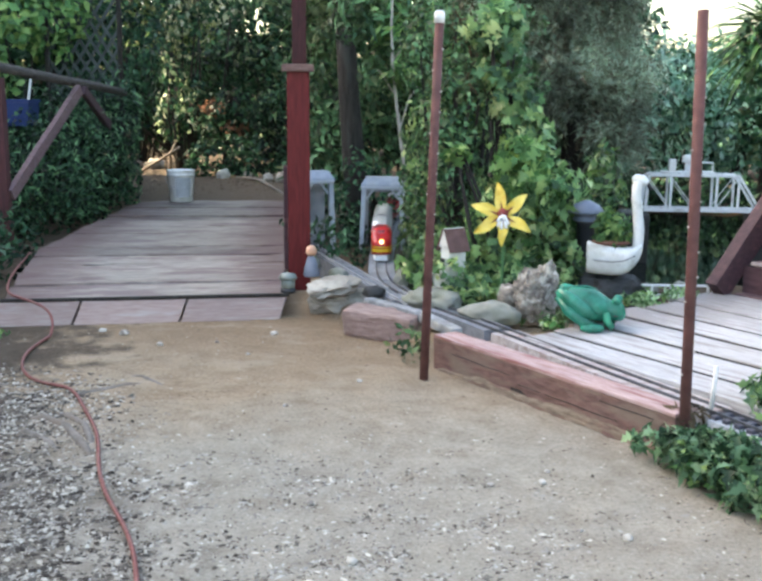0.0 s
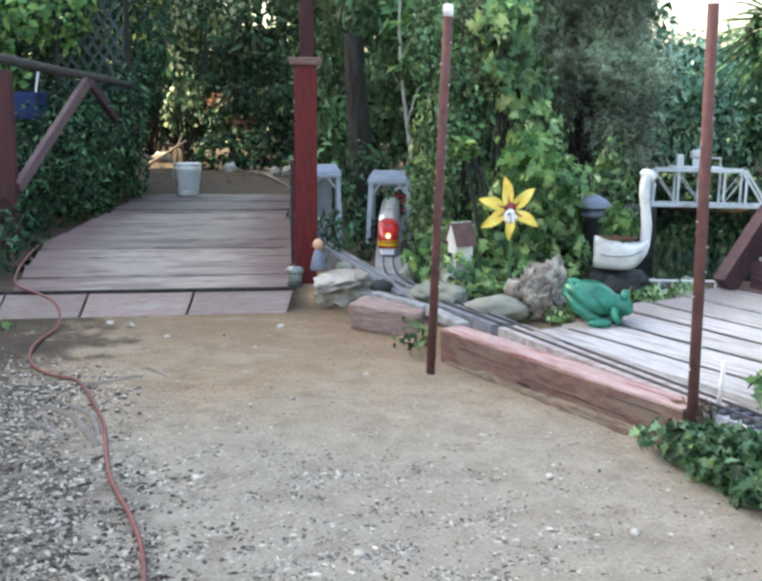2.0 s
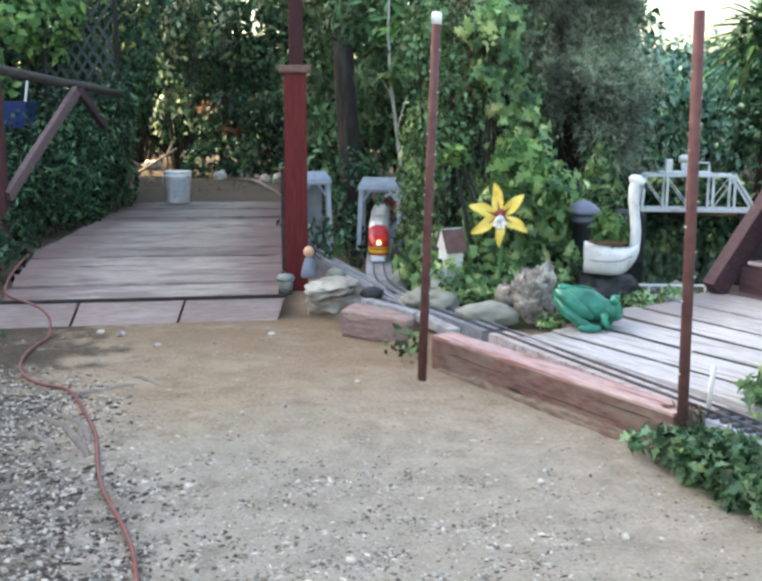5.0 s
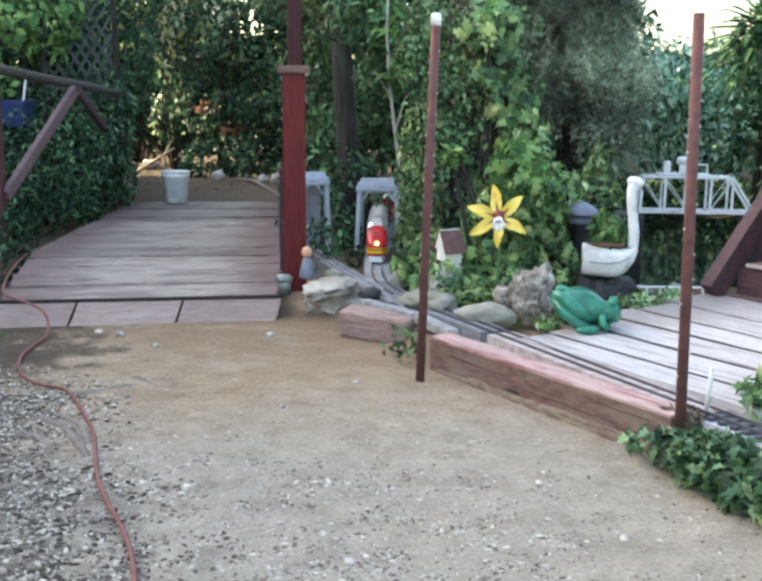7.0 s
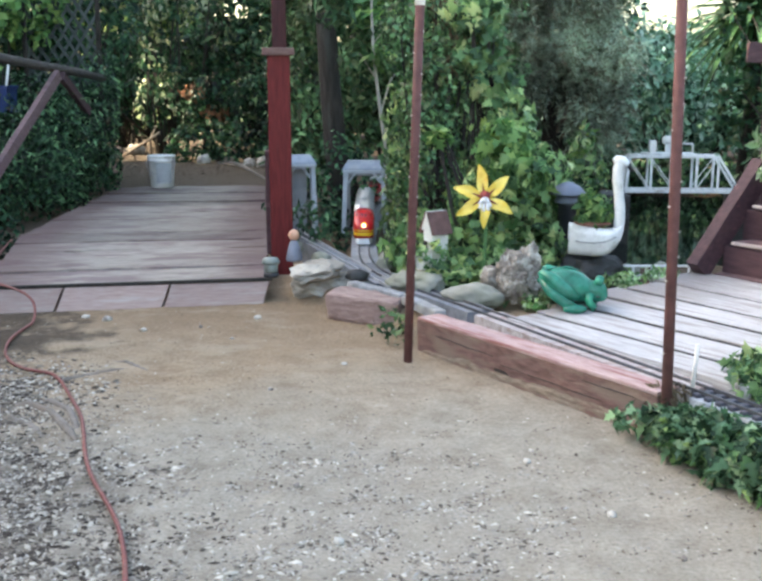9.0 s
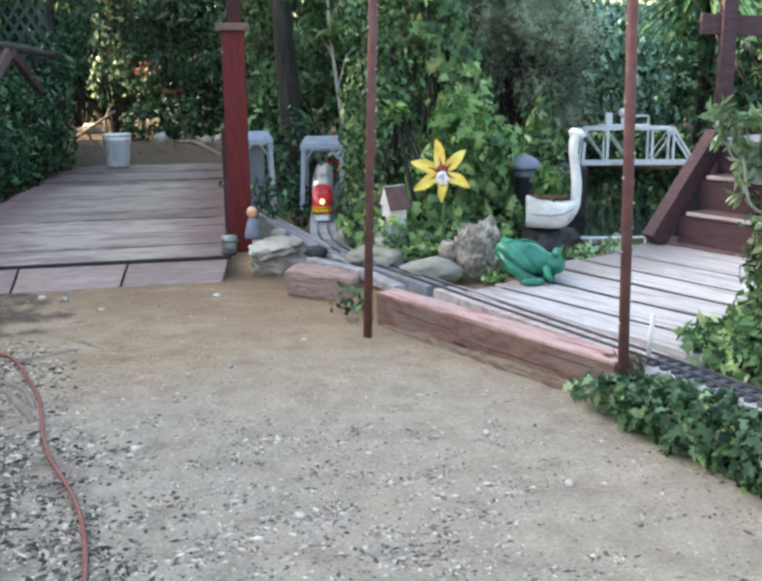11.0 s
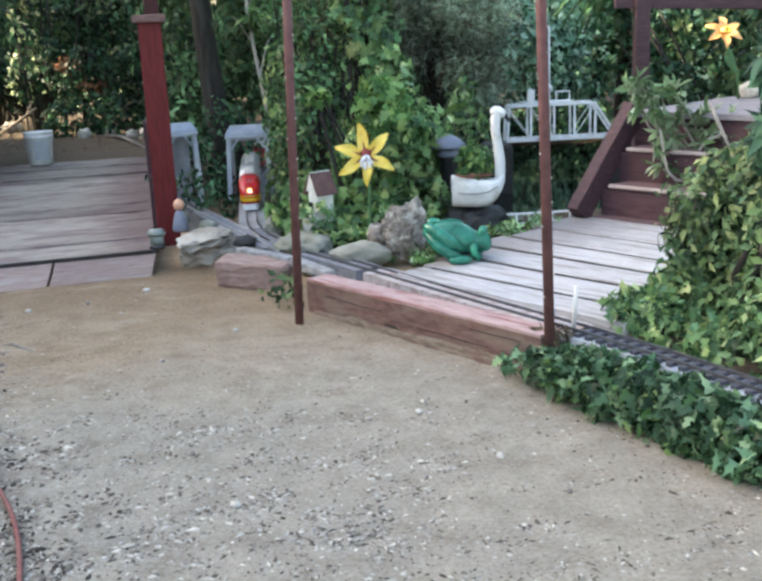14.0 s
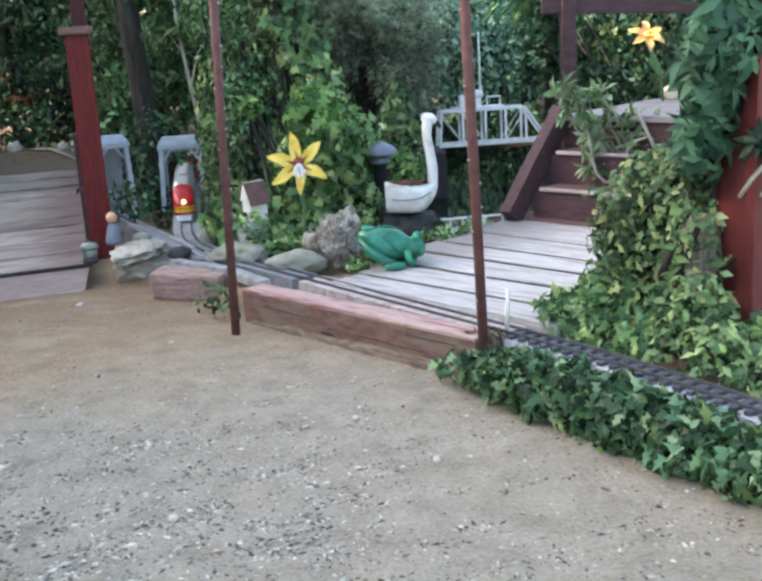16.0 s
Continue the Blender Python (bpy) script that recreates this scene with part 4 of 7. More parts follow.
part("shell", lathe([(0.085, 0.0), (0.09, 0.004), (0.11, 0.21), (0.1135, 0.212), (0.1135, 0.218), (0.111, 0.22), (0.1135, 0.246), (0.1165, 0.247), (0.1165, 0.252), (0.108, 0.252), (0.103, 0.2), (0.083, 0.01)], 28),
     BUCKET, bk, smooth=True)
bm = bmesh.new()
for i in range(7):
    a0, a1 = radians(-106 + i * 10), radians(-106 + (i + 1) * 10)
    v = [bm.verts.new((r * math.cos(a), r * math.sin(a), z)) for a, r, z in ((a0, 0.0965, 0.04), (a1, 0.0965, 0.04), (a1, 0.111, 0.195), (a0, 0.111, 0.195))]
    bm.faces.new(v)
part("print", bm, LABEL, bk, "faded grey print")
part("bail", tube([(0.114, 0, 0.21)] + [(0.118 * math.cos(a), -0.03 - 0.1 * math.sin(a), 0.2 - 0.09 * math.sin(a)) for a in np.linspace(0.2, 2.94, 9)] + [(-0.114, 0, 0.21)], 0.0022, 6), RAIL, bk)


# ---- railway edge: timber wall, sleeper, kerbs ----
def edge_thing(name, s0, s1, n0, n1, z0, z1, material, label, category, worn=0.003, bev=0.006, cuts=10):
    c = sn((s0 + s1) / 2, (n0 + n1) / 2, (z0 + z1) / 2)
    return single(name, box(s1 - s0, n1 - n0, z1 - z0, None, bev, None, worn, cuts), material, pose(c.x, c.y, c.z, 0, 0, U_ANGLE), label, category)


et = thing("edging_timber", pose(*sn(-2.15, 2.46), 0, 0, U_ANGLE), "squared redwood edging timber, top faded pink, along the track", "timber")
part("beam", box(1.065, 0.092, 0.132, None, 0.007, None, 0.0045, 18), TIMBER, et, m=pose(0, 0, 0.044))
part("top_board", box(1.06, 0.094, 0.012, None, 0.003, None, 0.0015, 18), PINK_TOP, et, "sun-faded pink top board", m=pose(0.002, 0.0, 0.1145))
# rotten lip split away along the timber's foot, ragged at its upper edge
secs = []
for i in range(61):
    x = -0.5 + i * 0.0166
    lip = 0.008 + 0.02 * max(0.0, min(1.0, 0.75 + 1.1 * noise.noise(Vector((x * 7, 3.1, 0.4))))) + 0.006 * noise.noise(Vector((x * 31, 1.7, 0)))
    lip *= min(1.0, (i + 1) / 6, (61 - i) / 6)
    out = 0.049 + 0.006 * noise.noise(Vector((x * 9, 0.3, 5)))
    secs.append([(x, -0.044, -0.03), (x, -out - 0.006, -0.03), (x, -out - 0.002, lip * 0.6), (x, -out + 0.003, lip), (x, -0.044, lip - 0.004)])
part("rotten_lip", loft(secs), ROTTEN, et, "grey-brown rotten wood split from the timber's foot")
# the hollow's shadow drawn as a dark strip on the timber's face
part("hollow", box(0.12, 0.006, 0.009, None, 0.0, None, 0.008, 16), BARK, et, "dark strip for the shadow in a rotted hollow", m=pose(-0.06, -0.0435, 0.026, 0, 2, 0))
for x, z, l in ((-0.28, 0.07, 0.3), (0.12, 0.045, 0.42), (0.36, 0.085, 0.2)):
    part("crack", box(l, 0.003, 0.0022, None, 0.0, None, 0.003, 14), BARK, et, "dark drying crack", m=pose(x, -0.0452, z, 0, 0.8, 0))
single("sleeper_block", box(0.31, 0.13, 0.115, None, 0.018, None, 0.022, 12), SLEEPER, pose(-0.135, 4.03, 0.05, 0, 0, -23), "short split redwood sleeper block on the dirt", "timber")
for a, b in (((-0.22, 4.235), (0.02, 3.985)), ((0.03, 3.975), (0.17, 3.72))):
    c = ((a[0] + b[0]) / 2, (a[1] + b[1]) / 2)
    single("kerb_stone", box(math.dist(a, b) - 0.008, 0.05, 0.036, None, 0.008, None, 0.003, 5), CONCRETE,
           pose(*c, 0.1, 0, 0, math.degrees(math.atan2(b[1] - a[1], b[0] - a[0]))), "pale grey kerb stone beside the track", "kerb", "kerbs along the track")
# narrow bed under the bend and retaining strip to the near side
for i in range(5):
    s0 = -1.6 + i * 0.3
    edge_thing("kerb_stone", s0, s0 + 0.294, 2.4 - 0.045 * i, 2.435 - 0.045 * i, -0.02, 0.08, CONCRETE, "pale grey kerb stone beside the track", "kerb", 0.002, 0.006, 4)


# ---- track ----
def smooth_path(pts, n):
    """An even run of places along a smooth curve through pts."""
    p = np.array(pts, float)
    t = np.concatenate([[0], np.cumsum(np.linalg.norm(np.diff(p, axis=0), axis=1))])
    fine = np.linspace(0, t[-1], 400)
    q = np.stack([np.interp(fine, t, p[:, i]) for i in range(p.shape[1])], 1)
    ker = np.hanning(61)
    ker /= ker.sum()
    pad = np.concatenate([q[:1] + (np.arange(30, 0, -1)[:, None]) * (q[0] - q[1]), q, q[-1:] + np.arange(1, 31)[:, None] * (q[-1] - q[-2])])
    q = np.stack([np.convolve(pad[:, i], ker, "valid") for i in range(q.shape[1])], 1)
    s = np.concatenate([[0], np.cumsum(np.linalg.norm(np.diff(q, axis=0), axis=1))])
    e = np.linspace(0, s[-1], n)
    return np.stack([np.interp(e, s, q[:, i]) for i in range(q.shape[1])], 1)


def main_pts():
    near = [sn(s, n) for s, n in ((1.4, 1.8), (0.6, 2.03), (-0.2, 2.22), (-0.75, 2.37), (-1.25, 2.5), (-1.9, 2.575), (-2.6, 2.66), (-3.1, 2.735))]
    return [(p.x, p.y) for p in near] + [(-0.16, 4.37), (-0.222, 4.75), (-0.268, 5.2), (-0.318, 5.66), (-0.37, 6.15), (-0.4, 6.8), (-0.25, 7.4), (0.2, 8.0), (0.8, 8.5)]


TZ = 0.112
MAIN = smooth_path(main_pts(), 420)


def track(name, path, label, tied=lambda d: True, spacing=0.042, beds=(), rail_material=RAIL):
    """Two rails along the path; ties where tied(d) holds; beds: (from, to, half width, top, material, label)."""
    root = thing(name, pose(0, 0, 0), label, "railway track")
    p = np.asarray(path)
    dirs = np.gradient(p, axis=0)
    dirs /= np.linalg.norm(dirs, axis=1)[:, None]
    side = np.stack([dirs[:, 1], -dirs[:, 0]], 1)
    s = np.concatenate([[0], np.cumsum(np.linalg.norm(np.diff(p, axis=0), axis=1))])
    for sgn in (-1, 1):
        bm = bmesh.new()
        secs = [[(p[i, 0] + side[i, 0] * (sgn * 0.0238 + a), p[i, 1] + side[i, 1] * (sgn * 0.0238 + a), TZ + h) for a, h in ((-0.0035, 0.002), (0.0035, 0.002), (0.003, 0.012), (-0.003, 0.012))]
                for i in range(0, len(p), 2)]
        loft(secs, bm)
        part("rail", bm, rail_material, root)
    tie = finish(box(0.088, 0.017, 0.011, None, 0.0015), "tie")
    tie.materials.append(TIE)
    for d in np.arange(0.02, s[-1], spacing):
        if not tied(d):
            continue
        x, y = np.interp(d, s, p[:, 0]), np.interp(d, s, p[:, 1])
        a = math.degrees(math.atan2(np.interp(d, s, side[:, 1]), np.interp(d, s, side[:, 0])))
        part("tie", tie, TIE, root, m=pose(x, y, TZ, 0, 0, a))
    for d0, d1, hw, top, material, text in beds:
        pick = np.nonzero((s >= d0) & (s <= d1))[0]
        part("bed", loft([[(p[i, 0] + side[i, 0] * a, p[i, 1] + side[i, 1] * a, h) for a, h in ((-hw - 0.004, 0.0), (-hw, top), (hw, top), (hw + 0.004, 0.0))] for i in pick]), material, root, text)
    return root


def reach(x, y):
    """How far along the main track the place nearest to (x, y) lies."""
    i = int(np.argmin(np.hypot(MAIN[:, 0] - x, MAIN[:, 1] - y)))
    return float(np.sum(np.linalg.norm(np.diff(MAIN[: i + 1], axis=0), axis=1)))


D_POLE = reach(*sn(-1.57, 2.55)[:2])
D_BEND = reach(*sn(-2.56, 2.65)[:2])
D_FORK = reach(-0.2, 4.62)
track("garden_railway_track", MAIN, "narrow garden railway track let into planks and ballast", lambda d: d < D_POLE or d > D_BEND + 2.2,
      beds=((0, D_POLE, 0.054, TZ - 0.006, TRACK_BED, "pale grey track bed under dark ties"), (D_POLE + 0.004, D_BEND + 0.065, 0.056, TZ + 0.004, RAIL_BOARD, "worn grey-pink boards between the rails"),
            (D_BEND + 0.07, D_FORK, 0.056, TZ + 0.003, SLATE_BED, "slate grey track bed"), (D_FORK + 0.004, 99, 0.062, TZ + 0.003, SKYLIT_BED, "grey track bed below the portal, paled by sky sheen in its colour")), rail_material=RAIL_DARK)
SIDING = smooth_path([(-0.02, 4.1), (-0.12, 4.32), (-0.257, 4.611), (-0.454, 5.042), (-0.651, 5.483), (-0.78, 5.9), (-0.86, 6.6), (-0.9, 7.4)], 200)
track("railway_siding", SIDING, "second garden railway track curving off behind the post", lambda d: d > 1.2, 0.05, ((0.12, 99, 0.045, TZ + 0.002, SLATE_BED, "slate grey track bed"),))


# ---- pale deck of boards behind the track ----
pd = thing("plank_platform", pose(*sn(-2.0, 3.2)), "low platform of pale weathered boards beside the track", "platform")
rows = [(2.64, 2.79, -2.48, -1.5), (2.805, 2.985, -2.5, -1.4), (3.005, 3.185, -2.6, -1.25), (3.205, 3.37, -2.62, -1.1), (3.385, 3.585, -2.6, -1.05), (3.6, 3.9, -2.66, -1.1)]
M0 = pd.matrix_world.inverted()
for n0, n1, s0, s1 in rows:
    c = M0 @ sn((s0 + s1) / 2, (n0 + n1) / 2, 0.104)
    part("plank", box(s1 - s0, n1 - n0 - 0.012, 0.034, None, 0.003, None, 0.0018, 9), PALE_PLANK, pd, m=pose(c.x, c.y, c.z, 0, 0, U_ANGLE + random.uniform(-0.3, 0.3)))
# dark strips stand in for the shade between the boards
for (_, n0, s0, s1), (n1, _, _, _) in zip(rows, rows[1:]):
    a, b = M0 @ sn(s0 + 0.03, (n0 + n1) / 2, 0.109), M0 @ sn(s1 - 0.02, (n0 + n1) / 2, 0.109)
    part("joint", beam(a, b, n1 - n0 + 0.0115, 0.016, 0.0, 0.0008, 20), GAP_DARK, pd, "dark strip for the shade between the boards")
# dark sheet below the boards so the gaps read as shadow
c = M0 @ sn(-1.9, 3.27, 0.045)
part("underlay", box(1.5, 1.22, 0.03, None, 0.0), BARK, pd, "dark sheet under the boards in place of shade", m=pose(c.x, c.y, c.z, 0, 0, U_ANGLE))
for s in (-2.45, -1.8, -1.35):
    a, b = M0 @ sn(s, 2.66, 0.06), M0 @ sn(s, 3.8, 0.06)
    part("bearer", beam(a, b, 0.06, 0.05), BARK, pd)

# ---- stairs and landing ----
st = thing("garden_stairs", pose(*sn(-2.6, 3.86)), "short flight of plum-stained wooden steps up to a landing", "stairs")
SI = st.matrix_world.inverted()


def stair_box(s0, s1, n0, n1, z0, z1, name, material, label="", worn=0.0015):
    c = SI @ sn((s0 + s1) / 2, (n0 + n1) / 2, (z0 + z1) / 2)
    return part(name, box(s1 - s0, n1 - n0, z1 - z0, None, 0.004, None, worn, 5), material, st, label, m=pose(c.x, c.y, c.z, 0, 0, U_ANGLE))


S0, S1 = -2.53, -1.35
RUN, RISE = 0.125, 0.145
for i in range(3):
    n0 = 3.95 + RUN * i
    z1 = 0.115 + RISE * (i + 1)
    stair_box(S0 - 0.045, S1, n0 + 0.012, n0 + 0.034, 0.0, z1 - 0.024, "riser", STAIR)
    if i < 2:
        stair_box(S0, S1, n0 + 0.012, n0 + RUN + 0.02, z1 - 0.023, z1, "tread", STAIR_EDGE, "worn plum tread")
        stair_box(S0, S1, n0 - 0.002, n0 + 0.0118, z1 - 0.014, z1 + 0.001, "nosing", NOSING, "pale nosing strip")
stair_box(S0 - 0.04, S1, 3.9, 3.96, 0.09, 0.126, "base_board", STAIR_EDGE, "worn brown board at the foot of the steps")
for i in range(4):
    stair_box(S0 - 0.06, S1, 4.195 + 0.21 * i, 4.195 + 0.21 * i + 0.2, 0.525, 0.552, "landing_board", LANDING, "grey weathered landing board")
for foot, head in ((S0 - 0.085, S0 - 0.058), (S1 + 0.045, S1 + 0.045)):
    a, b = SI @ sn(foot, 3.845, 0.135), SI @ sn(head, 4.215, 0.56)
    part("stringer", beam(a, b, 0.062, 0.1, 0.004, 0.002, 5), STAIR, st)
for s in (S0, S1):
    for n in (4.35, 4.95):
        c = SI @ sn(s, n, 0.26)
        part("leg", box(0.08, 0.08, 0.53, None, 0.004), STAIR, st, m=pose(*c, 0, 0, U_ANGLE))

# ---- pergola behind the landing ----
pg = thing("pergola", pose(1.77, 5.75, 0), "plum-stained pergola post and crossbeam behind the landing", "pergola")
part("post", box(0.076, 0.076, 2.3, None, 0.005, None, 0.002, 6), STAIR, pg, m=pose(0.05, 0, 1.15))
part("beam", beam((-0.09, 0.02, 1.055), (0.95, -0.05, 1.0), 0.05, 0.105, 0.005, 0.002, 6), STAIR, pg)
part("post", box(0.092, 0.092, 2.3, None, 0.005, None, 0.002, 6), STAIR, pg, m=pose(1.25, -0.08, 1.15))

# big red post by the bush
rp = thing("porch_post", pose(1.548, 2.7, 0), "broad red-painted wooden porch post wrapped by a vine", "post")
part("shaft", box(0.17, 0.17, 2.4, None, 0.006, None, 0.002, 8), PORCH_RED, rp, m=pose(0, 0, 1.2, 0, 0, 14))
part("foot_board", box(0.21, 0.21, 0.16, None, 0.005, None, 0.002), PORCH_RED, rp, m=pose(0, 0, 0.08, 0, 0, 14))


# ---- rusty pipes ----
def pipe(x0, y0, x1, y1, z1, r, cap):
    p = thing("pipe_stake", pose(x0, y0, 0), "rusty red-brown metal pipe stake driven into the dirt", "pipe", "pipe stakes along the track")
    top = (x1 - x0, y1 - y0, z1)
    part("pipe", tube([(0, 0, -0.1), tuple(0.5 * c for c in top), top], r, 14), RUST, p, smooth=True)
    if cap:
        bm = bmesh.new()
        lathe([(r * 0.6, 0), (r * 1.12, 0.002), (r * 1.12, 0.034), (r * 0.7, 0.04)], 16, pose(*top) @ pose(0, 0, -0.006), bm)
        part("cap", bm, WHITE, p, "white plastic pipe cap", True)
    for k in range(14):
        f = 0.2 + 0.056 * k
        side = 1 if k % 3 else -1
        part("bead", ball(0.0045, 0.004, 0.0035, pose(top[0] * f + side * r * 0.95, top[1] * f - r * 0.35, z1 * f), 1), PEBBLE, p, "small pale rivet")
    return p


pipe(0.067, 3.46, 0.103, 3.44, 1.165, 0.0148, True)
pipe(0.808, 2.79, 0.786, 2.8, 1.155, 0.0142, False)

# white stake by the track
ws = thing("white_stake", pose(0.881, 2.845, 0.02), "thin white plastic stake in a black holder", "stake")
part("rod", tube([(0, 0, 0.09), (0.008, 0, 0.222)], 0.0062, 8), WHITE, ws, smooth=True)
part("holder", lathe([(0.0075, 0), (0.0075, 0.098), (0.0066, 0.102)], 10), BLACK, ws, smooth=True)

single("soil_bed", ball(0.6, 0.24, 0.09, None, 4, 0.15, 2.0), SOIL, pose(*sn(-0.95, 2.8, 0.04), 0, 0, U_ANGLE), "dark planting soil bed beside the track", "soil", smooth=True)


# ---- train ----
PATH_S = np.concatenate([[0], np.cumsum(np.linalg.norm(np.diff(MAIN, axis=0), axis=1))])


def on_track(d):
    """The place d metres along the main track from its near end, and the heading back towards that end."""
    x, y = np.interp(d, PATH_S, MAIN[:, 0]), np.interp(d, PATH_S, MAIN[:, 1])
    x2, y2 = np.interp(d - 0.02, PATH_S, MAIN[:, 0]), np.interp(d - 0.02, PATH_S, MAIN[:, 1])
    return x, y, math.degrees(math.atan2(y2 - y, x2 - x))


def car_pose(front, length):
    x0, y0, _ = on_track(front + 0.06)
    x1, y1, _ = on_track(front + length - 0.06)
    a = math.degrees(math.atan2(y0 - y1, x0 - x1))
    return pose((x0 + x1) / 2, (y0 + y1) / 2, TZ + 0.011, 0, 0, a)


def car_section(x, hw, z0, zs, zt):
    """A rounded coach section at x: half width, sill, shoulder and crown heights."""
    pts = [(hw, z0), (hw, zs)]
    for k in range(1, 6):
        a = k * math.pi / 12
        pts.append((hw * math.cos(a) ** 0.7, zs + (zt - zs) * math.sin(a)))
    pts.append((0, zt))
    half = pts
    full = half + [(-y, z) for y, z in half[-2::-1]]
    return [Vector((x, y, z)) for y, z in full]


def truck(parent, x, material=BLACK):
    t = part("truck", box(0.11, 0.074, 0.022, None, 0.003), material, parent, m=pose(x, 0, 0.032))
    wheel = finish(lathe([(0.0155, -0.004), (0.0155, 0.002), (0.018, 0.003), (0.018, 0.005)], 14), "wheel")
    wheel.materials.append(RAIL)
    for wx in (-0.034, 0.034):
        for sgn in (-1, 1):
            part("wheel", wheel, RAIL, t, m=pose(wx, sgn * 0.026, -0.016, 90 * sgn, 0, 0))
    for sgn in (-1, 1):
        part("side_frame", box(0.1, 0.006, 0.014, None, 0.002), RAIL, t, "grey cast side frame", m=pose(0, sgn * 0.042, -0.012))
    return t


def coupler(parent, x):
    part("coupler", box(0.03, 0.014, 0.014, None, 0.002), BLACK, parent, m=pose(x, 0, 0.034))


def skin(sections, name, material, parent, label="", cut=None):
    bm = loft(sections)
    bmesh.ops.recalc_face_normals(bm, faces=bm.faces)
    return part(name, bm, material, parent, label, True)


def diesel(front, length, cab, label):
    m = car_pose(front, length)
    root = thing("toy_diesel", m, label, "toy train", "toy train")
    L, hw, z0, zs, zt = length / 2, 0.052, 0.03, 0.118, 0.152
    if cab:
        body = [car_section(x, hw, z0, zs, zt) for x in (-L, -L + 0.004, L - 0.235)]
        skin(body, "body", SILVER, root, "silver fluted body")
        nose = [car_section(L - 0.235, hw * 1.004, z0, zs, zt * 1.003), car_section(L - 0.13, hw, z0, zs, zt), car_section(L - 0.105, hw, z0, zs - 0.002, zt - 0.002),
                car_section(L - 0.085, hw * 0.99, z0, zs - 0.012, 0.128), car_section(L - 0.05, hw * 0.96, z0, 0.09, 0.117), car_section(L - 0.025, hw * 0.86, z0, 0.08, 0.108),
                car_section(L - 0.008, hw * 0.66, z0 + 0.004, 0.07, 0.094), car_section(L, hw * 0.4, z0 + 0.012, 0.06, 0.078)]
        red = skin(nose, "nose", TRAIN_RED, root, "bright red rounded nose and cab")
        bm = bmesh.new()
        prof = [(L - 0.16, 1.0), (L - 0.05, 0.965), (L - 0.025, 0.87), (L - 0.008, 0.67), (L + 0.0015, 0.41)]
        ring = [(x, hw * f * 1.015 + 0.0006) for x, f in prof]
        ring = ring + [(x, -y) for x, y in ring[::-1]]
        for z_a, z_b in ((0.044, 0.06), (0.066, 0.072)):
            rows_v = [[bm.verts.new((x + 0.001, y, z)) for x, y in ring] for z in (z_a, z_b)]
            for i in range(len(ring) - 1):
                bm.faces.new((rows_v[0][i], rows_v[0][i + 1], rows_v[1][i + 1], rows_v[1][i]))
        part("stripe", bm, TRAIN_YELLOW, red, "yellow nose stripes", True)
        for sgn in (-1, 1):
            part("windscreen", box(0.004, 0.036, 0.017, None, 0.0015), GLASS_DARK, red, m=pose(L - 0.0925, sgn * 0.021, 0.131, 0, -38, sgn * 10))
            part("side_window", box(0.03, 0.003, 0.018, None, 0.0015), GLASS_DARK, red, m=pose(L - 0.135, sgn * hw, 0.112))
        part("headlight", lathe([(0.0095, 0), (0.0095, 0.01), (0.007, 0.0125), (0.0, 0.013)], 16, pose(L - 0.012, 0, 0.093, 0, 78, 0)), HEADLIGHT, red, "lit headlight", True)
        part("headlight_ring", lathe([(0.016, 0), (0.016, 0.008), (0.0135, 0.009), (0.0135, 0.0)], 16, pose(L - 0.014, 0, 0.093, 0, 78, 0)), TRAIN_YELLOW, red, smooth=True)
        part("pilot", loft([[Vector((L - 0.03, y, z)) for y, z in ((0.042, 0.006), (0.042, 0.03), (-0.042, 0.03), (-0.042, 0.006))],
                            [Vector((L + 0.012, y, z)) for y, z in ((0.03, 0.004), (0.026, 0.028), (-0.026, 0.028), (-0.03, 0.004))]]), WHITE_METAL, red, "pale grey pilot")
    else:
        skin([car_section(x, hw, z0, zs, zt) for x in (-L, -L + 0.004, L - 0.004, L)], "body", SILVER, root, "silver fluted body")
    part("roof", loft([[Vector((x, y, z)) for y, z in ((0.036, 0.1435), (0.02, 0.1525), (0, 0.1545), (-0.02, 0.1525), (-0.036, 0.1435), (-0.02, 0.1505), (0.02, 0.1505))]
                       for x in (-L + 0.01, (L - 0.245) if cab else L - 0.01)]), ROOF_SILVER, root, "pale roof panel")
    for sgn in (-1, 1):
        for z in (0.045, 0.058, 0.108):
            part("trim", box(2 * L - (0.25 if cab else 0.02), 0.0025, 0.0022, None, 0), TRAIN_RED if z < 0.05 else RAIL, root,
                 m=pose(-0.12 if cab else 0, sgn * (hw + 0.0008), z))
        for x in (-0.18, -0.05, 0.06):
            part("porthole", lathe([(0.007, 0), (0.007, 0.0025)], 12, pose(x, sgn * (hw - 0.0005), 0.095, -90 * sgn, 0, 0)), GLASS_DARK, root)
        part("grille", box(0.17, 0.002, 0.012, None, 0), RAIL, root, m=pose(-0.1, sgn * (hw + 0.0005), 0.121))
    part("fuel_tank", box(0.15, 0.08, 0.024, None, 0.003), BLACK, root, m=pose(0, 0, 0.022))
    truck(root, -L + 0.1)
    truck(root, L - 0.11)
    coupler(root, -L - 0.01)
    return root


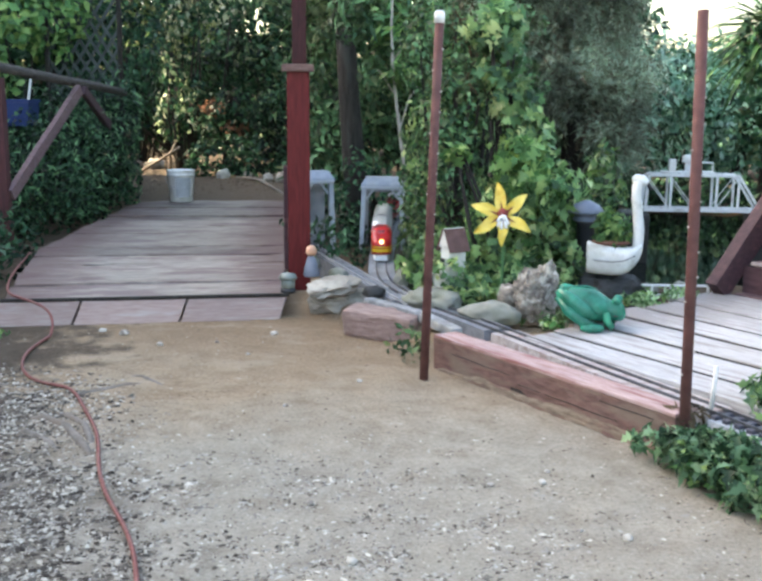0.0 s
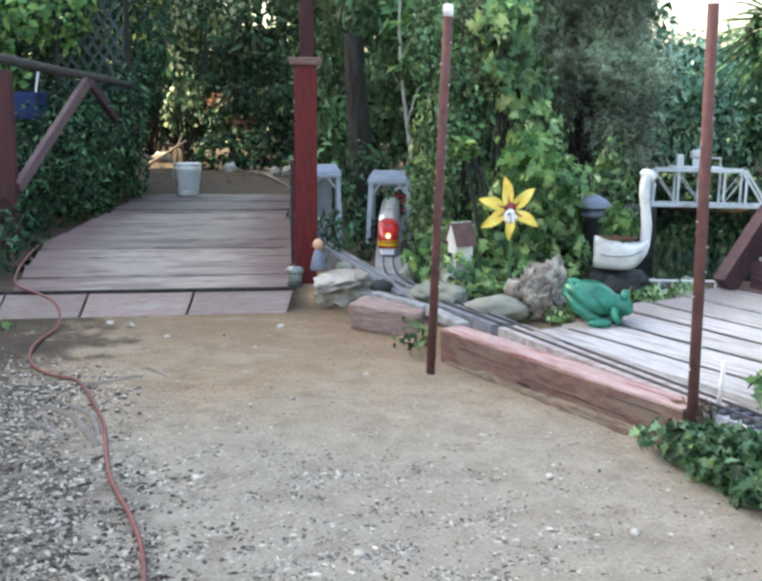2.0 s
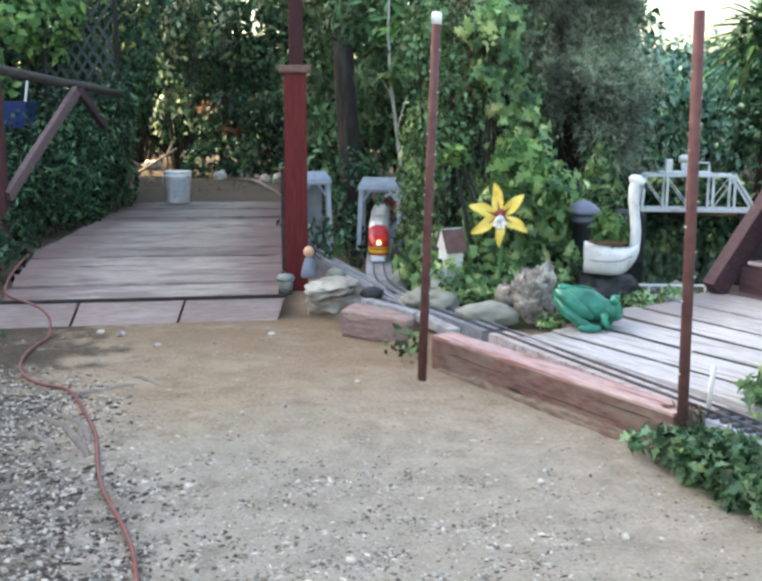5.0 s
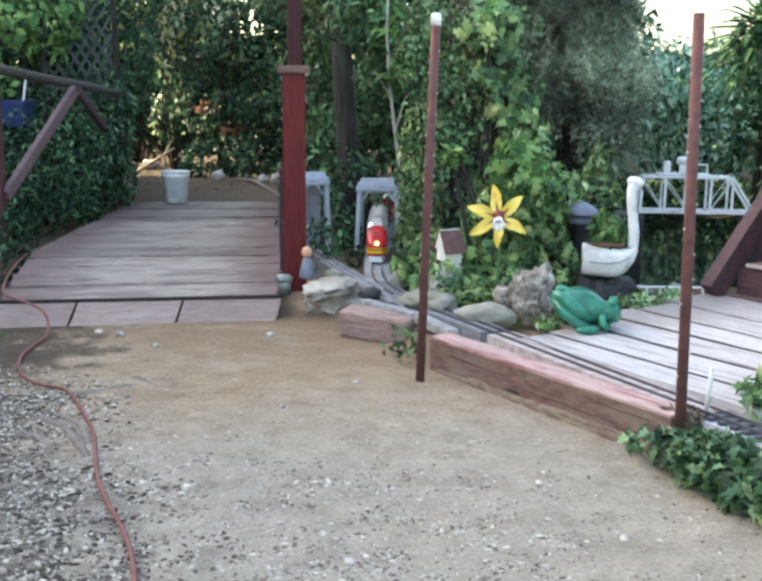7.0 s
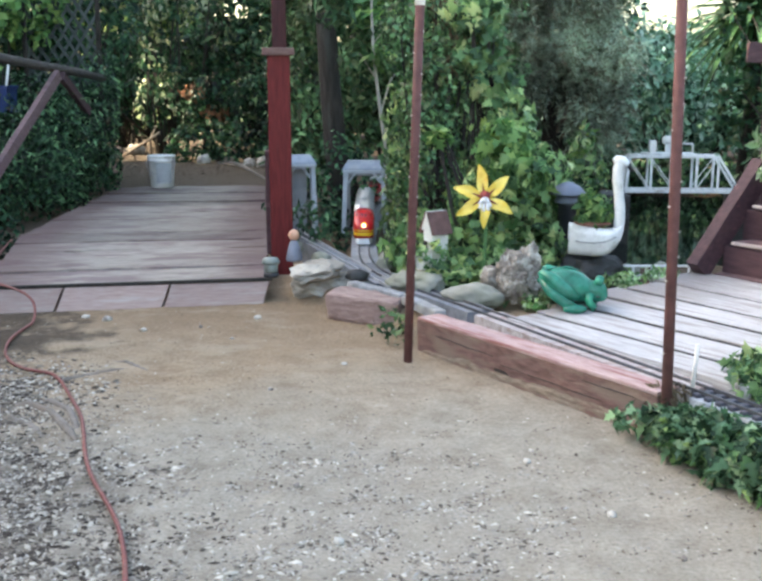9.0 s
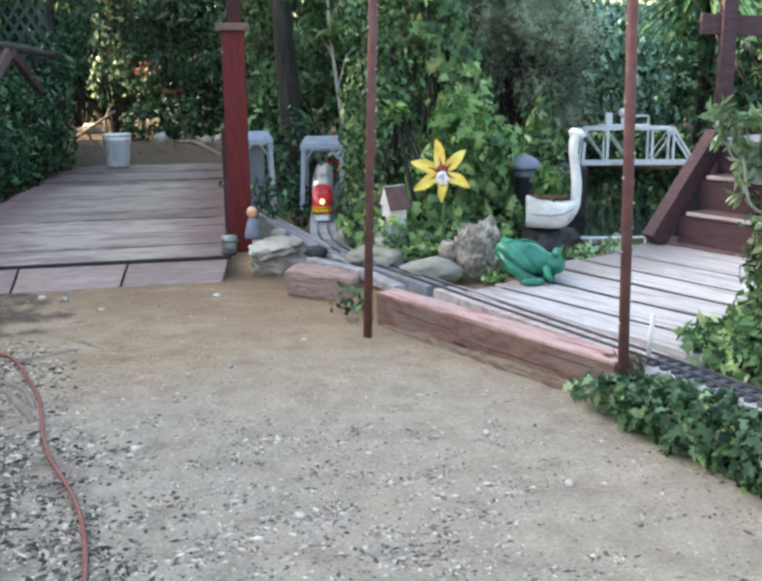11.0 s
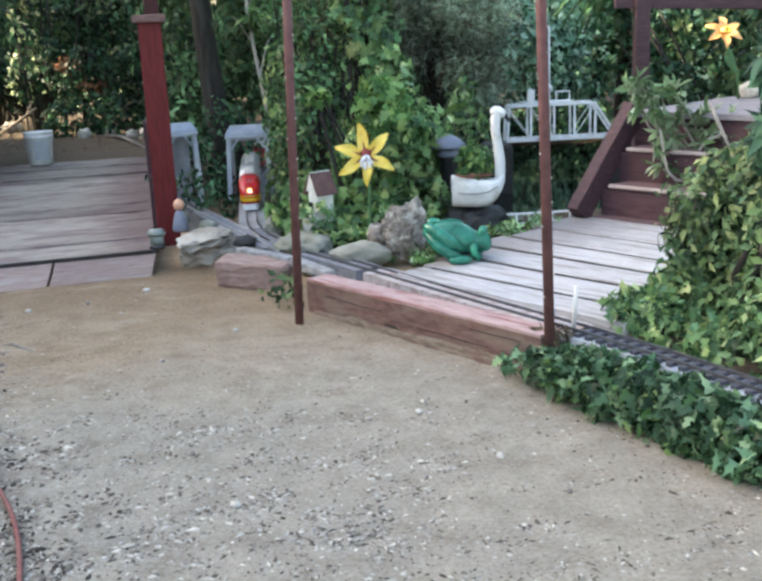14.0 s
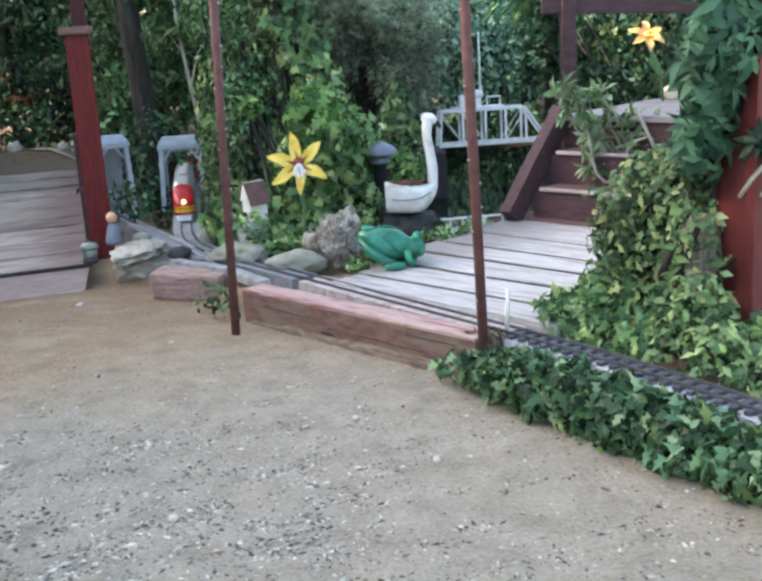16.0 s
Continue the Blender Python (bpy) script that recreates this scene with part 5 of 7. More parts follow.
def coach(front, length, label):
    root = thing("toy_coach", car_pose(front, length), label, "toy train", "toy train")
    L, hw = length / 2, 0.05
    body = part("body", box(length - 0.02, 0.1, 0.09, None, 0.003), MAROON, root, "dark maroon panelled body", m=pose(0, 0, 0.083))
    pane = finish(box(0.022, 0.003, 0.03, None, 0.001), "window")
    pane.materials.append(GLASS_DARK)
    for sgn in (-1, 1):
        for k in range(11):
            part("window", pane, GLASS_DARK, body, m=pose(-L + 0.06 + k * (length - 0.12) / 10, sgn * 0.0505, 0.014))
    for z, w2, h in ((0.132, 0.118, 0.012), (0.143, 0.075, 0.016)):
        sec = [car_section(x, w2 / 2, z, z + h * 0.3, z + h) for x in (-L, L)]
        skin(sec, "roof", ROOF_SILVER if h < 0.014 else PORTAL, root, "pale grey clerestory roof")
    part("clerestory", box(length - 0.06, 0.077, 0.008, None, 0), BLACK, root, "dark row of roof lights", m=pose(0, 0, 0.146))
    truck(root, -L + 0.1)
    truck(root, L - 0.1)
    coupler(root, -L - 0.01)


def gondola(front, length):
    root = thing("toy_gondola", car_pose(front, length), "bright red open toy gondola wagon with pale lettering bars", "toy train", "toy train")
    L = length / 2
    part("floor", box(length - 0.02, 0.1, 0.012, None, 0.002), GONDOLA, root, m=pose(0, 0, 0.044))
    for sgn in (-1, 1):
        side = part("side", box(length - 0.02, 0.005, 0.058, None, 0.0015), GONDOLA, root, m=pose(0, sgn * 0.0485, 0.077))
        part("end", box(0.005, 0.092, 0.058, None, 0.0015), GONDOLA, root, m=pose(sgn * (L - 0.0125), 0, 0.077))
        for k in range(8):
            part("rib", box(0.006, 0.004, 0.052, None, 0.001), GONDOLA, side, m=pose(-L + 0.05 + k * 0.055, sgn * 0.004, 0))
        for x, wd in ((-0.15, 0.03), (-0.02, 0.09), (0.075, 0.05)):
            part("lettering", box(wd, 0.001, 0.012, None, 0), WHITE, side, "pale lettering bar", m=pose(x, sgn * 0.0072, 0.004))
    truck(root, -L + 0.09)
    truck(root, L - 0.09)
    coupler(root, -L - 0.01)
    x, y, a = on_track(front + 0.07)
    bm = ball(0.011, 0.011, 0.013, pose(0, 0, 0.058), 2)
    lathe([(0.012, 0), (0.017, 0.012), (0.014, 0.045), (0.006, 0.05)], 12, None, bm)
    single("toy_figure", bm, PETAL_ORANGE, pose(x, y, TZ + 0.061, 0, 0, a), "small orange and white toy figure riding in the wagon", "figurine", smooth=True)


nose_d = float(PATH_S[np.argmin(np.hypot(MAIN[:, 0] + 0.257, MAIN[:, 1] - 5.1))])
diesel(nose_d, 0.6, True, "silver toy diesel locomotive with red nose and lit headlight")
diesel(nose_d + 0.63, 0.6, False, "silver toy diesel booster unit without a cab")
gondola(nose_d + 1.27, 0.46)
coach(nose_d + 1.77, 0.5, "dark maroon toy passenger coach with pale roof")
coach(nose_d + 2.3, 0.5, "dark maroon toy passenger coach with pale roof")


# ---- portals over the tracks ----
def portal(x, y, angle, width, height, panel, label):
    root = thing("track_portal", pose(x, y, TZ - 0.02, 0, 0, angle), label, "model bridge", "model portals over the tracks")
    hw = width / 2
    for sgn in (-1, 1):
        part("leg", loft([[Vector((sgn * (hw + o) + dx, dy, z)) for dx, dy in ((-0.011, -0.03), (0.011, -0.03), (0.011, 0.03), (-0.011, 0.03))]
                          for o, z in ((0.014, 0.0), (0.0, height * 0.92), (-0.008, height - 0.03))]), PORTAL, root)
    part("lintel", box(width + 0.03, 0.085, 0.016, None, 0.004, None, 0.001), PORTAL, root, m=pose(0, 0, height - 0.032))
    part("hipped_roof", loft([[Vector((sx * (hw + 0.018 - i), sy * (0.055 - i * 1.1) + 0.01, height - 0.024 + h)) for sx, sy in ((-1, -1), (1, -1), (1, 1), (-1, 1))] for i, h in ((0.0, 0.0), (0.004, 0.012), (0.028, 0.05))]), PORTAL_ROOF, root, "pale hipped sheet-metal roof")
    for sgn in (-1, 1):
        part("back_leg", box(0.018, 0.02, height - 0.03, None, 0.002), PORTAL_DARK, root, m=pose(sgn * (hw - 0.004), 0.2, height / 2 - 0.015))
    part("back_tie", box(width - 0.01, 0.02, 0.03, None, 0.002), PORTAL_DARK, root, m=pose(0, 0.2, height - 0.06))
    for sgn in (-1, 1):
        part("knee_brace", beam((sgn * (hw - 0.01), 0, height - 0.1), (sgn * (hw - 0.06), 0, height - 0.03), 0.012, 0.012, 0.002), PORTAL, root)
    if panel:
        part("panel", box(width * 0.8, 0.012, height - 0.08, None, 0.002), PORTAL_DARK, root, "grey infill panel", m=pose(-width * 0.06, 0.05, height / 2 - 0.02))
    return root


portal(-0.315, 5.66, 4, 0.2, 0.37, False, "pale blue-grey model railway portal over the track")
portal(-0.668, 5.62, 20, 0.148, 0.4, True, "pale blue-grey model railway portal with a grey panel")

# ---- ornaments along the track ----
fg = bmesh.new()
lathe([(0.034, 0), (0.038, 0.01), (0.03, 0.05), (0.02, 0.085), (0.012, 0.095)], 18, None, fg)
ball(0.025, 0.025, 0.027, pose(0, 0, 0.118), 3, bm=fg)
me = finish(fg, "garden_figurine")
me.materials.append(SLATE)
me.materials.append(SKIN)
for p in me.polygons:
    p.material_index = 1 if p.center.z > 0.097 else 0
single("garden_figurine", me, SLATE, pose(-0.535, 4.7, 0.11), "small garden figurine with round peach head and slate robe", "figurine", smooth=True)
ds = thing("deck_lamp", pose(-0.575, 4.36, 0.1), "small round bronze deck lamp at the plank corner", "lamp")
part("base", lathe([(0.03, 0), (0.034, 0.008), (0.03, 0.02)], 18), BLACK, ds, smooth=True)
part("body", lathe([(0.026, 0.018), (0.03, 0.03), (0.03, 0.055), (0.024, 0.06)], 18), BRASS, ds, smooth=True)
part("cap", lathe([(0.036, 0.058), (0.04, 0.066), (0.03, 0.082), (0.01, 0.086)], 18), BRASS, ds, smooth=True)

# rocks
single("flat_rock", ball(0.135, 0.1, 0.07, None, 4, 0.28, 2.0, -0.05, None, 0.05), FLAT_ROCK, pose(-0.37, 4.45, 0.045, 0, 0, 20), "flat layered tan rock beside the deck corner", "rock", "rocks by the track")
single("flat_rock", ball(0.125, 0.09, 0.035, None, 4, 0.3, 2.0, -0.025, None, 0.05), FLAT_ROCK, pose(-0.38, 4.38, 0.13, 4, -6, 50), "flat layered tan rock beside the deck corner", "rock", "rocks by the track")
single("dark_stone", ball(0.05, 0.035, 0.028, None, 3, 0.2, 2.0), DARK_ROCK, pose(-0.2, 4.3, 0.125, 0, 0, 10), "small dark stone beside the kerb", "rock", "rocks by the track", smooth=True)
bm = ball(0.075, 0.07, 0.1, pose(-0.025, 0, 0.0, 0, -6, 0), 5, 0.3, 2.4, -0.1, None, 0.16)
ball(0.05, 0.05, 0.09, pose(0.035, 0.03, 0.035, 0, 14, 0), 4, 0.3, 2.4, None, bm, 0.16)
ball(0.045, 0.04, 0.055, pose(0.025, -0.02, -0.05), 4, 0.35, 2.2, None, bm, 0.16)
single("rough_rock", bm, ROCK, pose(0.462, 3.97, 0.195, 0, 0, 10) @ Matrix.Diagonal((0.9, 0.95, 0.97, 1)), "rough knobbly tan rock standing beside the green frog", "rock", "rocks by the track")
single("boulder", ball(0.045, 0.04, 0.06, None, 4, 0.25, 1.6, -0.05, None, 0.03), ROCK, pose(0.352, 4.02, 0.17, 0, 0, 30), "small brown rock wedged behind the boulder", "rock", "rocks by the track", smooth=True)
bm = ball(0.125, 0.07, 0.062, None, 4, 0.18, 1.5, -0.04, None, 0.025)
for v in bm.verts:
    # a low wedge, thick at one end and thin at the other
    v.co.z *= 0.7 + 2.6 * max(-0.1, min(0.13, v.co.x))
single("boulder", bm, BOULDER, pose(0.275, 3.935, 0.13, 0, 0, -30), "smooth grey-green boulder at the ivy's foot", "rock", "rocks by the track", smooth=True)
single("boulder", ball(0.12, 0.09, 0.05, None, 4, 0.35, 1.6, -0.04, None, 0.02), BOULDER, pose(0.06, 4.15, 0.13, 0, 0, -40), "smooth pale grey boulder at the ivy's foot", "rock", "rocks by the track", smooth=True)
single("boulder", ball(0.05, 0.05, 0.05, None, 4, 0.25, 1.6, -0.04, None, 0.02), BOULDER, pose(-0.09, 4.55, 0.14, 0, 0, 10), "smooth pale grey boulder at the ivy's foot", "rock", "rocks by the track", smooth=True)
for x, y, r in ((-0.6, 5.0, 0.06), (-0.42, 4.75, 0.05), (0.62, 4.15, 0.05), (0.75, 4.45, 0.07), (0.95, 4.55, 0.05), (0.9, 4.42, 0.04), (1.1, 4.62, 0.05)):
    single("bank_stone", ball(r, r * 0.8, r * 0.7, None, 3, 0.3, 1.8), BOULDER, pose(x, y, 0.1 + r * 0.2, 0, 0, random.uniform(0, 360)), "small grey stone at the pond bank", "rock", "rocks by the track", smooth=True)

# pale stones edging the back path
for x, y, r in ((-3.35, 10.2, 0.1), (-3.3, 10.7, 0.12), (-3.55, 10.9, 0.09), (-2.1, 9.9, 0.07), (-1.75, 9.5, 0.06), (-1.3, 9.6, 0.07), (-1.1, 9.3, 0.09), (-0.95, 8.9, 0.1)):
    single("path_stone", ball(r, r * 0.75, r * 0.5, None, 3, 0.3, 1.8), FLAT_ROCK, pose(x, y, 0.1 + r * 0.25, 0, 0, x * 70), "pale stone edging the shaded back path", "rock", "stones edging the path", smooth=True)

# sticks and stones lying at the end of the path
for pts, r in (([(-2.16, 9.75, 0.1), (-1.9, 9.4, 0.13), (-1.7, 9.0, 0.12), (-1.36, 8.2, 0.105)], 0.022), ([(-2.72, 10.05, 0.11), (-2.6, 9.98, 0.125), (-2.48, 9.88, 0.11)], 0.02),
               ([(-3.3, 10.3, 0.1), (-3.05, 10.25, 0.24), (-2.85, 10.2, 0.36)], 0.016), ([(-3.0, 10.35, 0.1), (-2.98, 10.3, 0.28), (-2.9, 10.25, 0.42)], 0.014), ([(-1.9, 9.5, 0.1), (-1.6, 9.45, 0.2), (-1.42, 9.3, 0.26)], 0.018)):
    single("fallen_branch", tube(pts, [r, r * 0.9, r * 0.75, r * 0.5][: len(pts)], 8), ROOT, Matrix(), "bare grey-brown branch lying at the path's end", "branch", "branches on the path", smooth=True)
for x, y, r, mat in ((-2.28, 9.7, 0.075, PEBBLE), (-1.62, 9.3, 0.085, ROCK), (-1.48, 9.2, 0.07, ROCK), (-1.78, 9.42, 0.07, ROCK), (-1.3, 8.25, 0.045, PEBBLE), (-3.28, 10.75, 0.09, PEBBLE), (-3.0, 10.85, 0.08, PEBBLE)):
    single("path_stone", ball(r, r * 0.8, r * 0.8, None, 3, 0.3, 1.8), mat, pose(x, y, 0.1 + r * 0.4, 0, 0, x * 50), "pale rounded stone beside the back path", "rock", "stones edging the path", smooth=True)

# green frog, crouched with its rump raised
fr = thing("ceramic_frog", pose(0.642, 3.8, 0.121, 0, 0, -10) @ Matrix.Diagonal((0.87, 0.9, 0.98, 1)), "glossy green glazed ceramic frog crouched on the platform edge", "ornament")
secs = []
for x, zc, ry, rz in ((-0.122, 0.098, 0.02, 0.018), (-0.11, 0.096, 0.045, 0.036), (-0.08, 0.094, 0.064, 0.05), (-0.035, 0.09, 0.074, 0.058), (0.01, 0.083, 0.073, 0.06),
                      (0.045, 0.075, 0.062, 0.053), (0.07, 0.068, 0.05, 0.042), (0.082, 0.066, 0.047, 0.039), (0.1, 0.068, 0.05, 0.042), (0.122, 0.066, 0.044, 0.038), (0.137, 0.061, 0.028, 0.026), (0.144, 0.058, 0.01, 0.01)):
    secs.append([Vector((x, ry * math.cos(a), zc + rz * math.sin(a))) for a in np.linspace(0, math.tau, 24, endpoint=False)])
part("body", loft(secs), GLAZE, fr, smooth=True)
for sgn in (-1, 1):
    part("thigh", tube([(0.03, sgn * 0.07, 0.05), (-0.02, sgn * 0.078, 0.072), (-0.075, sgn * 0.066, 0.108), (-0.122, sgn * 0.05, 0.128), (-0.136, sgn * 0.046, 0.13)], [0.014, 0.03, 0.031, 0.023, 0.01], 14), GLAZE, fr, smooth=True)
    part("shin", tube([(-0.13, sgn * 0.06, 0.112), (-0.08, sgn * 0.09, 0.07), (-0.02, sgn * 0.1, 0.035), (0.03, sgn * 0.098, 0.018)], [0.012, 0.021, 0.02, 0.014], 12), GLAZE, fr, smooth=True)
    part("foot", ball(0.05, 0.026, 0.017, pose(0.02, sgn * 0.102, 0.015, 0, 0, -sgn * 14), 3), GLAZE, fr, smooth=True)
    part("front_leg", tube([(0.07, sgn * 0.045, 0.06), (0.076, sgn * 0.06, 0.03), (0.1, sgn * 0.062, 0.01)], [0.022, 0.016, 0.015], 10), GLAZE, fr, smooth=True)
    part("eye", ball(0.02, 0.015, 0.015, pose(0.108, sgn * 0.028, 0.106), 3), GLAZE, fr, smooth=True)
    part("mouth", tube([(0.143, 0, 0.054), (0.132, sgn * 0.03, 0.053), (0.1, sgn * 0.05, 0.054)], 0.0026, 6), BLACK, fr, smooth=True)
part("spine_groove", tube([(-0.115, 0, 0.134), (-0.07, 0, 0.146), (-0.02, 0, 0.15), (0.03, 0, 0.142)], [0.001, 0.004, 0.004, 0.001], 6), GLAZE, fr, smooth=True)

# swan planter on a dark stone
single("pond_stone", ball(0.17, 0.12, 0.13, None, 4, 0.2, 2.0, -0.1), DARK_ROCK, pose(0.77, 4.46, 0.09, 0, 0, 10), "dark wet stone at the pond's edge under the planter", "rock")
sw = thing("swan_planter", pose(0.778, 4.4, 0.215, 0, 0, -3) @ Matrix.Diagonal((0.93, 0.95, 1, 1)), "white swan-shaped planter with a green plant in it", "planter")
secs = []
for x, hw_, z0_, z1_ in ((-0.112, 0.05, 0.006, 0.126), (-0.108, 0.056, 0.0, 0.13), (-0.06, 0.066, -0.006, 0.124), (0.0, 0.07, -0.008, 0.116), (0.045, 0.066, -0.004, 0.11), (0.07, 0.06, 0.006, 0.108), (0.095, 0.048, 0.03, 0.112), (0.116, 0.032, 0.062, 0.124), (0.13, 0.016, 0.098, 0.135)):
    ring = []
    for a in np.linspace(0, math.tau, 24, endpoint=False):
        ca, sa = math.cos(a), math.sin(a)
        ca, sa = math.copysign(abs(ca) ** 0.6, ca), math.copysign(abs(sa) ** 0.6, sa)
        ring.append(Vector((x, hw_ * ca * (0.9 + 0.1 * sa), (z0_ + z1_) / 2 + (z1_ - z0_) / 2 * sa)))
    secs.append(ring)
bm = loft(secs)
for v in bm.verts:
    v.co += 0.003 * noise.noise_vector(v.co * 22)
part("body", bm, SWAN, sw, smooth=True)
part("neck", tube([(0.1, 0, 0.095), (0.108, 0, 0.13), (0.109, 0, 0.18), (0.1, 0, 0.25), (0.09, 0, 0.31), (0.092, 0, 0.355), (0.1, 0, 0.38), (0.112, 0, 0.388)], [0.016, 0.024, 0.024, 0.022, 0.021, 0.023, 0.024, 0.016], 16), SWAN, sw, smooth=True)
part("head", ball(0.038, 0.024, 0.024, pose(0.104, 0, 0.384, 0, 18, 0), 3, 0.1), SWAN, sw, smooth=True)
part("bill", ball(0.024, 0.011, 0.01, pose(0.142, 0, 0.362, 0, 55, 0), 3), BLACK, sw, smooth=True)
part("wing_groove", tube([(-0.085, -0.061, 0.062), (-0.06, -0.067, 0.058), (0.0, -0.0725, 0.056), (0.05, -0.066, 0.062), (0.095, -0.047, 0.08)], 0.0026, 6), PORTAL_DARK, sw)
part("soil", ball(0.085, 0.052, 0.014, pose(-0.01, 0, 0.128), 3), TERRACOTTA, sw, "terracotta-coloured soil rim", True)
rngp = np.random.default_rng(41)
p_, n_ = shell([((-0.01, 0, 0.15), (0.075, 0.05, 0.045)), ((-0.03, 0.01, 0.2), (0.055, 0.04, 0.07)), ((0.03, 0.0, 0.17), (0.05, 0.04, 0.05))], 230, rngp, 0.4)
part("plant", leaves("plant", p_, n_, 0.044, OVAL, rngp), IVY_LIGHT, sw, "bright green trailing plant")

# garden lamp behind the swan
gl = thing("garden_lamp", pose(0.682, 4.6, 0.09), "black garden path lamp with a blue-grey cap", "lamp")
part("post", lathe([(0.045, 0), (0.05, 0.01), (0.042, 0.03), (0.04, 0.3), (0.048, 0.31)], 20), BLACK, gl, smooth=True)
part("lens", lathe([(0.04, 0.31), (0.042, 0.35)], 20), PORTAL_DARK, gl, smooth=True)
part("cap", lathe([(0.076, 0.35), (0.078, 0.356), (0.052, 0.384), (0.02, 0.4), (0.005, 0.404)], 24), LAMP_CAP, gl, smooth=True)
part("skirt", lathe([(0.054, 0.314), (0.057, 0.32), (0.042, 0.35)], 24), LAMP_CAP, gl, smooth=True)


# lilies on stakes
def lily(x, y, z, size, tilt, turn, material, label, foot, petals, heart=MAROON_HEART, stamen=WHITE_METAL, bend=0.0):
    """A flower on a stem; petals: (angle, reach, width, rise), the last three as shares of size."""
    root = thing("lily_stake", pose(x, y, foot), label, "garden ornament")
    h = z - foot
    part("stem", tube([(bend, 0.05, 0), (0.005 + bend * 0.85, 0.045, h * 0.4), (0.005 + bend * 0.5, 0.045, h * 0.7), (0, 0.01, h)], 0.006, 8), STEM, root, smooth=True)
    if bend:
        for z0, turn_, long_ in ((0.42, -24, 0.13), (0.5, -52, 0.09)):
            bm = ball(0.019, 0.004, long_ / 2, pose(0, 0, long_ / 2), 3, 0.12, 3.0)
            part("leaf", bm, STEM, root, "broad blue-green leaf", True, m=pose(bend * 0.8, 0.04, h * z0, 0, turn_, 20))
    head = pose(0, 0, h, tilt, 0, turn)
    for k, (ang, reach_, wide, rise) in enumerate(petals):
        bm = bmesh.new()
        rows_ = []
        n = 12
        for i in range(n + 1):
            t = i / n
            wv = size * 0.5 * wide * max(0.02, math.sin(math.pi * min(1.0, 0.06 + 0.94 * t ** 0.85))) ** 0.75 if i < n else 0.0006
            r = size * (0.06 + (reach_ - 0.06) * t)
            zc = size * rise * (0.9 * t - 0.75 * t * t * t)
            rows_.append([Vector((r, f * wv + 0.02 * size * math.sin(t * 7 + k), zc + 0.3 * wv * abs(f) + 0.03 * size * math.sin(t * 9 + k * 2) * abs(f))) for f in (-1, -0.5, 0, 0.5, 1)])
        top = [[bm.verts.new(v) for v in r] for r in rows_]
        low = [[bm.verts.new(v - Vector((0, 0, 0.0022))) for v in r] for r in rows_]
        for i in range(n):
            for j in range(4):
                bm.faces.new((top[i][j], top[i + 1][j], top[i + 1][j + 1], top[i][j + 1]))
                bm.faces.new((low[i][j], low[i][j + 1], low[i + 1][j + 1], low[i + 1][j]))
        petal = part("petal", bm, material, root, smooth=True, m=head @ pose(0, 0, 0.002 * (k % 2), 0, 0, ang))
        if heart is not material:
            bm = bmesh.new()
            streak = [[bm.verts.new((size * (0.06 + 0.4 * reach_ * t), f * size * 0.055 * (1 - t), size * rise * 0.9 * t * 0.4 + 0.004)) for f in (-1, 1)] for t in (0, 0.35, 0.7, 0.99)]
            for p_a, p_b in zip(streak, streak[1:]):
                bm.faces.new((p_a[0], p_b[0], p_b[1], p_a[1]))
            part("throat_streak", bm, heart, petal, "maroon streak")
    part("heart", lathe([(0.005, -0.01), (size * 0.13, 0.006), (size * 0.17, 0.018), (size * 0.05, 0.024)], 14), heart, root, "flower heart", True, m=head @ pose(0, size * 0.06, 0))
    for k in range(7):
        a = k * math.tau / 7
        part("stamen", tube([(0, 0, 0.02), (size * 0.1 * math.cos(a), size * (0.1 * math.sin(a) - 0.14), 0.05), (size * 0.17 * math.cos(a), size * (0.15 * math.sin(a) - 0.32), 0.06)], [size * 0.03, size * 0.035, size * 0.06], 6),
             stamen, root, "stamen", True, m=head)
    return root


lily(0.322, 4.03, 0.486, 0.122, 74, 0, PETAL_YELLOW, "yellow metal lily garden stake with a maroon heart", 0.1,
     ((100, 1.08, 0.36, 0.25), (160, 1.04, 0.38, 0.2), (43, 1.02, 0.37, 0.25), (213, 1.06, 0.37, 0.3), (-28, 1.0, 0.36, 0.3), (270, 0.98, 0.3, 0.55)))
lily(2.005, 5.0, 0.861, 0.092, 50, 0, PETAL_ORANGE, "orange lily bloom on a green stem above the landing", 0.54,
     tuple((30 + 60 * k, 1.0, 0.4, 0.5) for k in range(6)), PETAL_ORANGE, PETAL_YELLOW, 0.1)

# miniature house
mh = thing("miniature_house", pose(0.13, 4.24, 0.1, 0, 0, -52), "miniature white house with a brown roof among the ivy", "ornament")
part("wall", box(0.056, 0.084, 0.235, None, 0.003, None, 0.002, 3), WHITE, mh, m=pose(0, 0, 0.117))
part("gable", loft([[Vector((x, y, z)) for x, z in ((-0.031, 0.234), (0.031, 0.234), (0, 0.31))] for y in (-0.05, 0.05)]), WHITE, mh)
for sgn in (-1, 1):
    part("roof_slope", box(0.1, 0.1, 0.008, None, 0.002), ROOF_BROWN, mh, m=pose(sgn * 0.027, -0.002, 0.262, 0, sgn * 65, 0))
part("door", box(0.022, 0.004, 0.06, None, 0.001), BLACK, mh, m=pose(0, -0.0515, 0.16))
part("hedge_trim", ball(0.05, 0.02, 0.05, pose(0, -0.06, 0.1), 3, 0.6, 4), WHITE, mh, "white weathered porch trim", True)

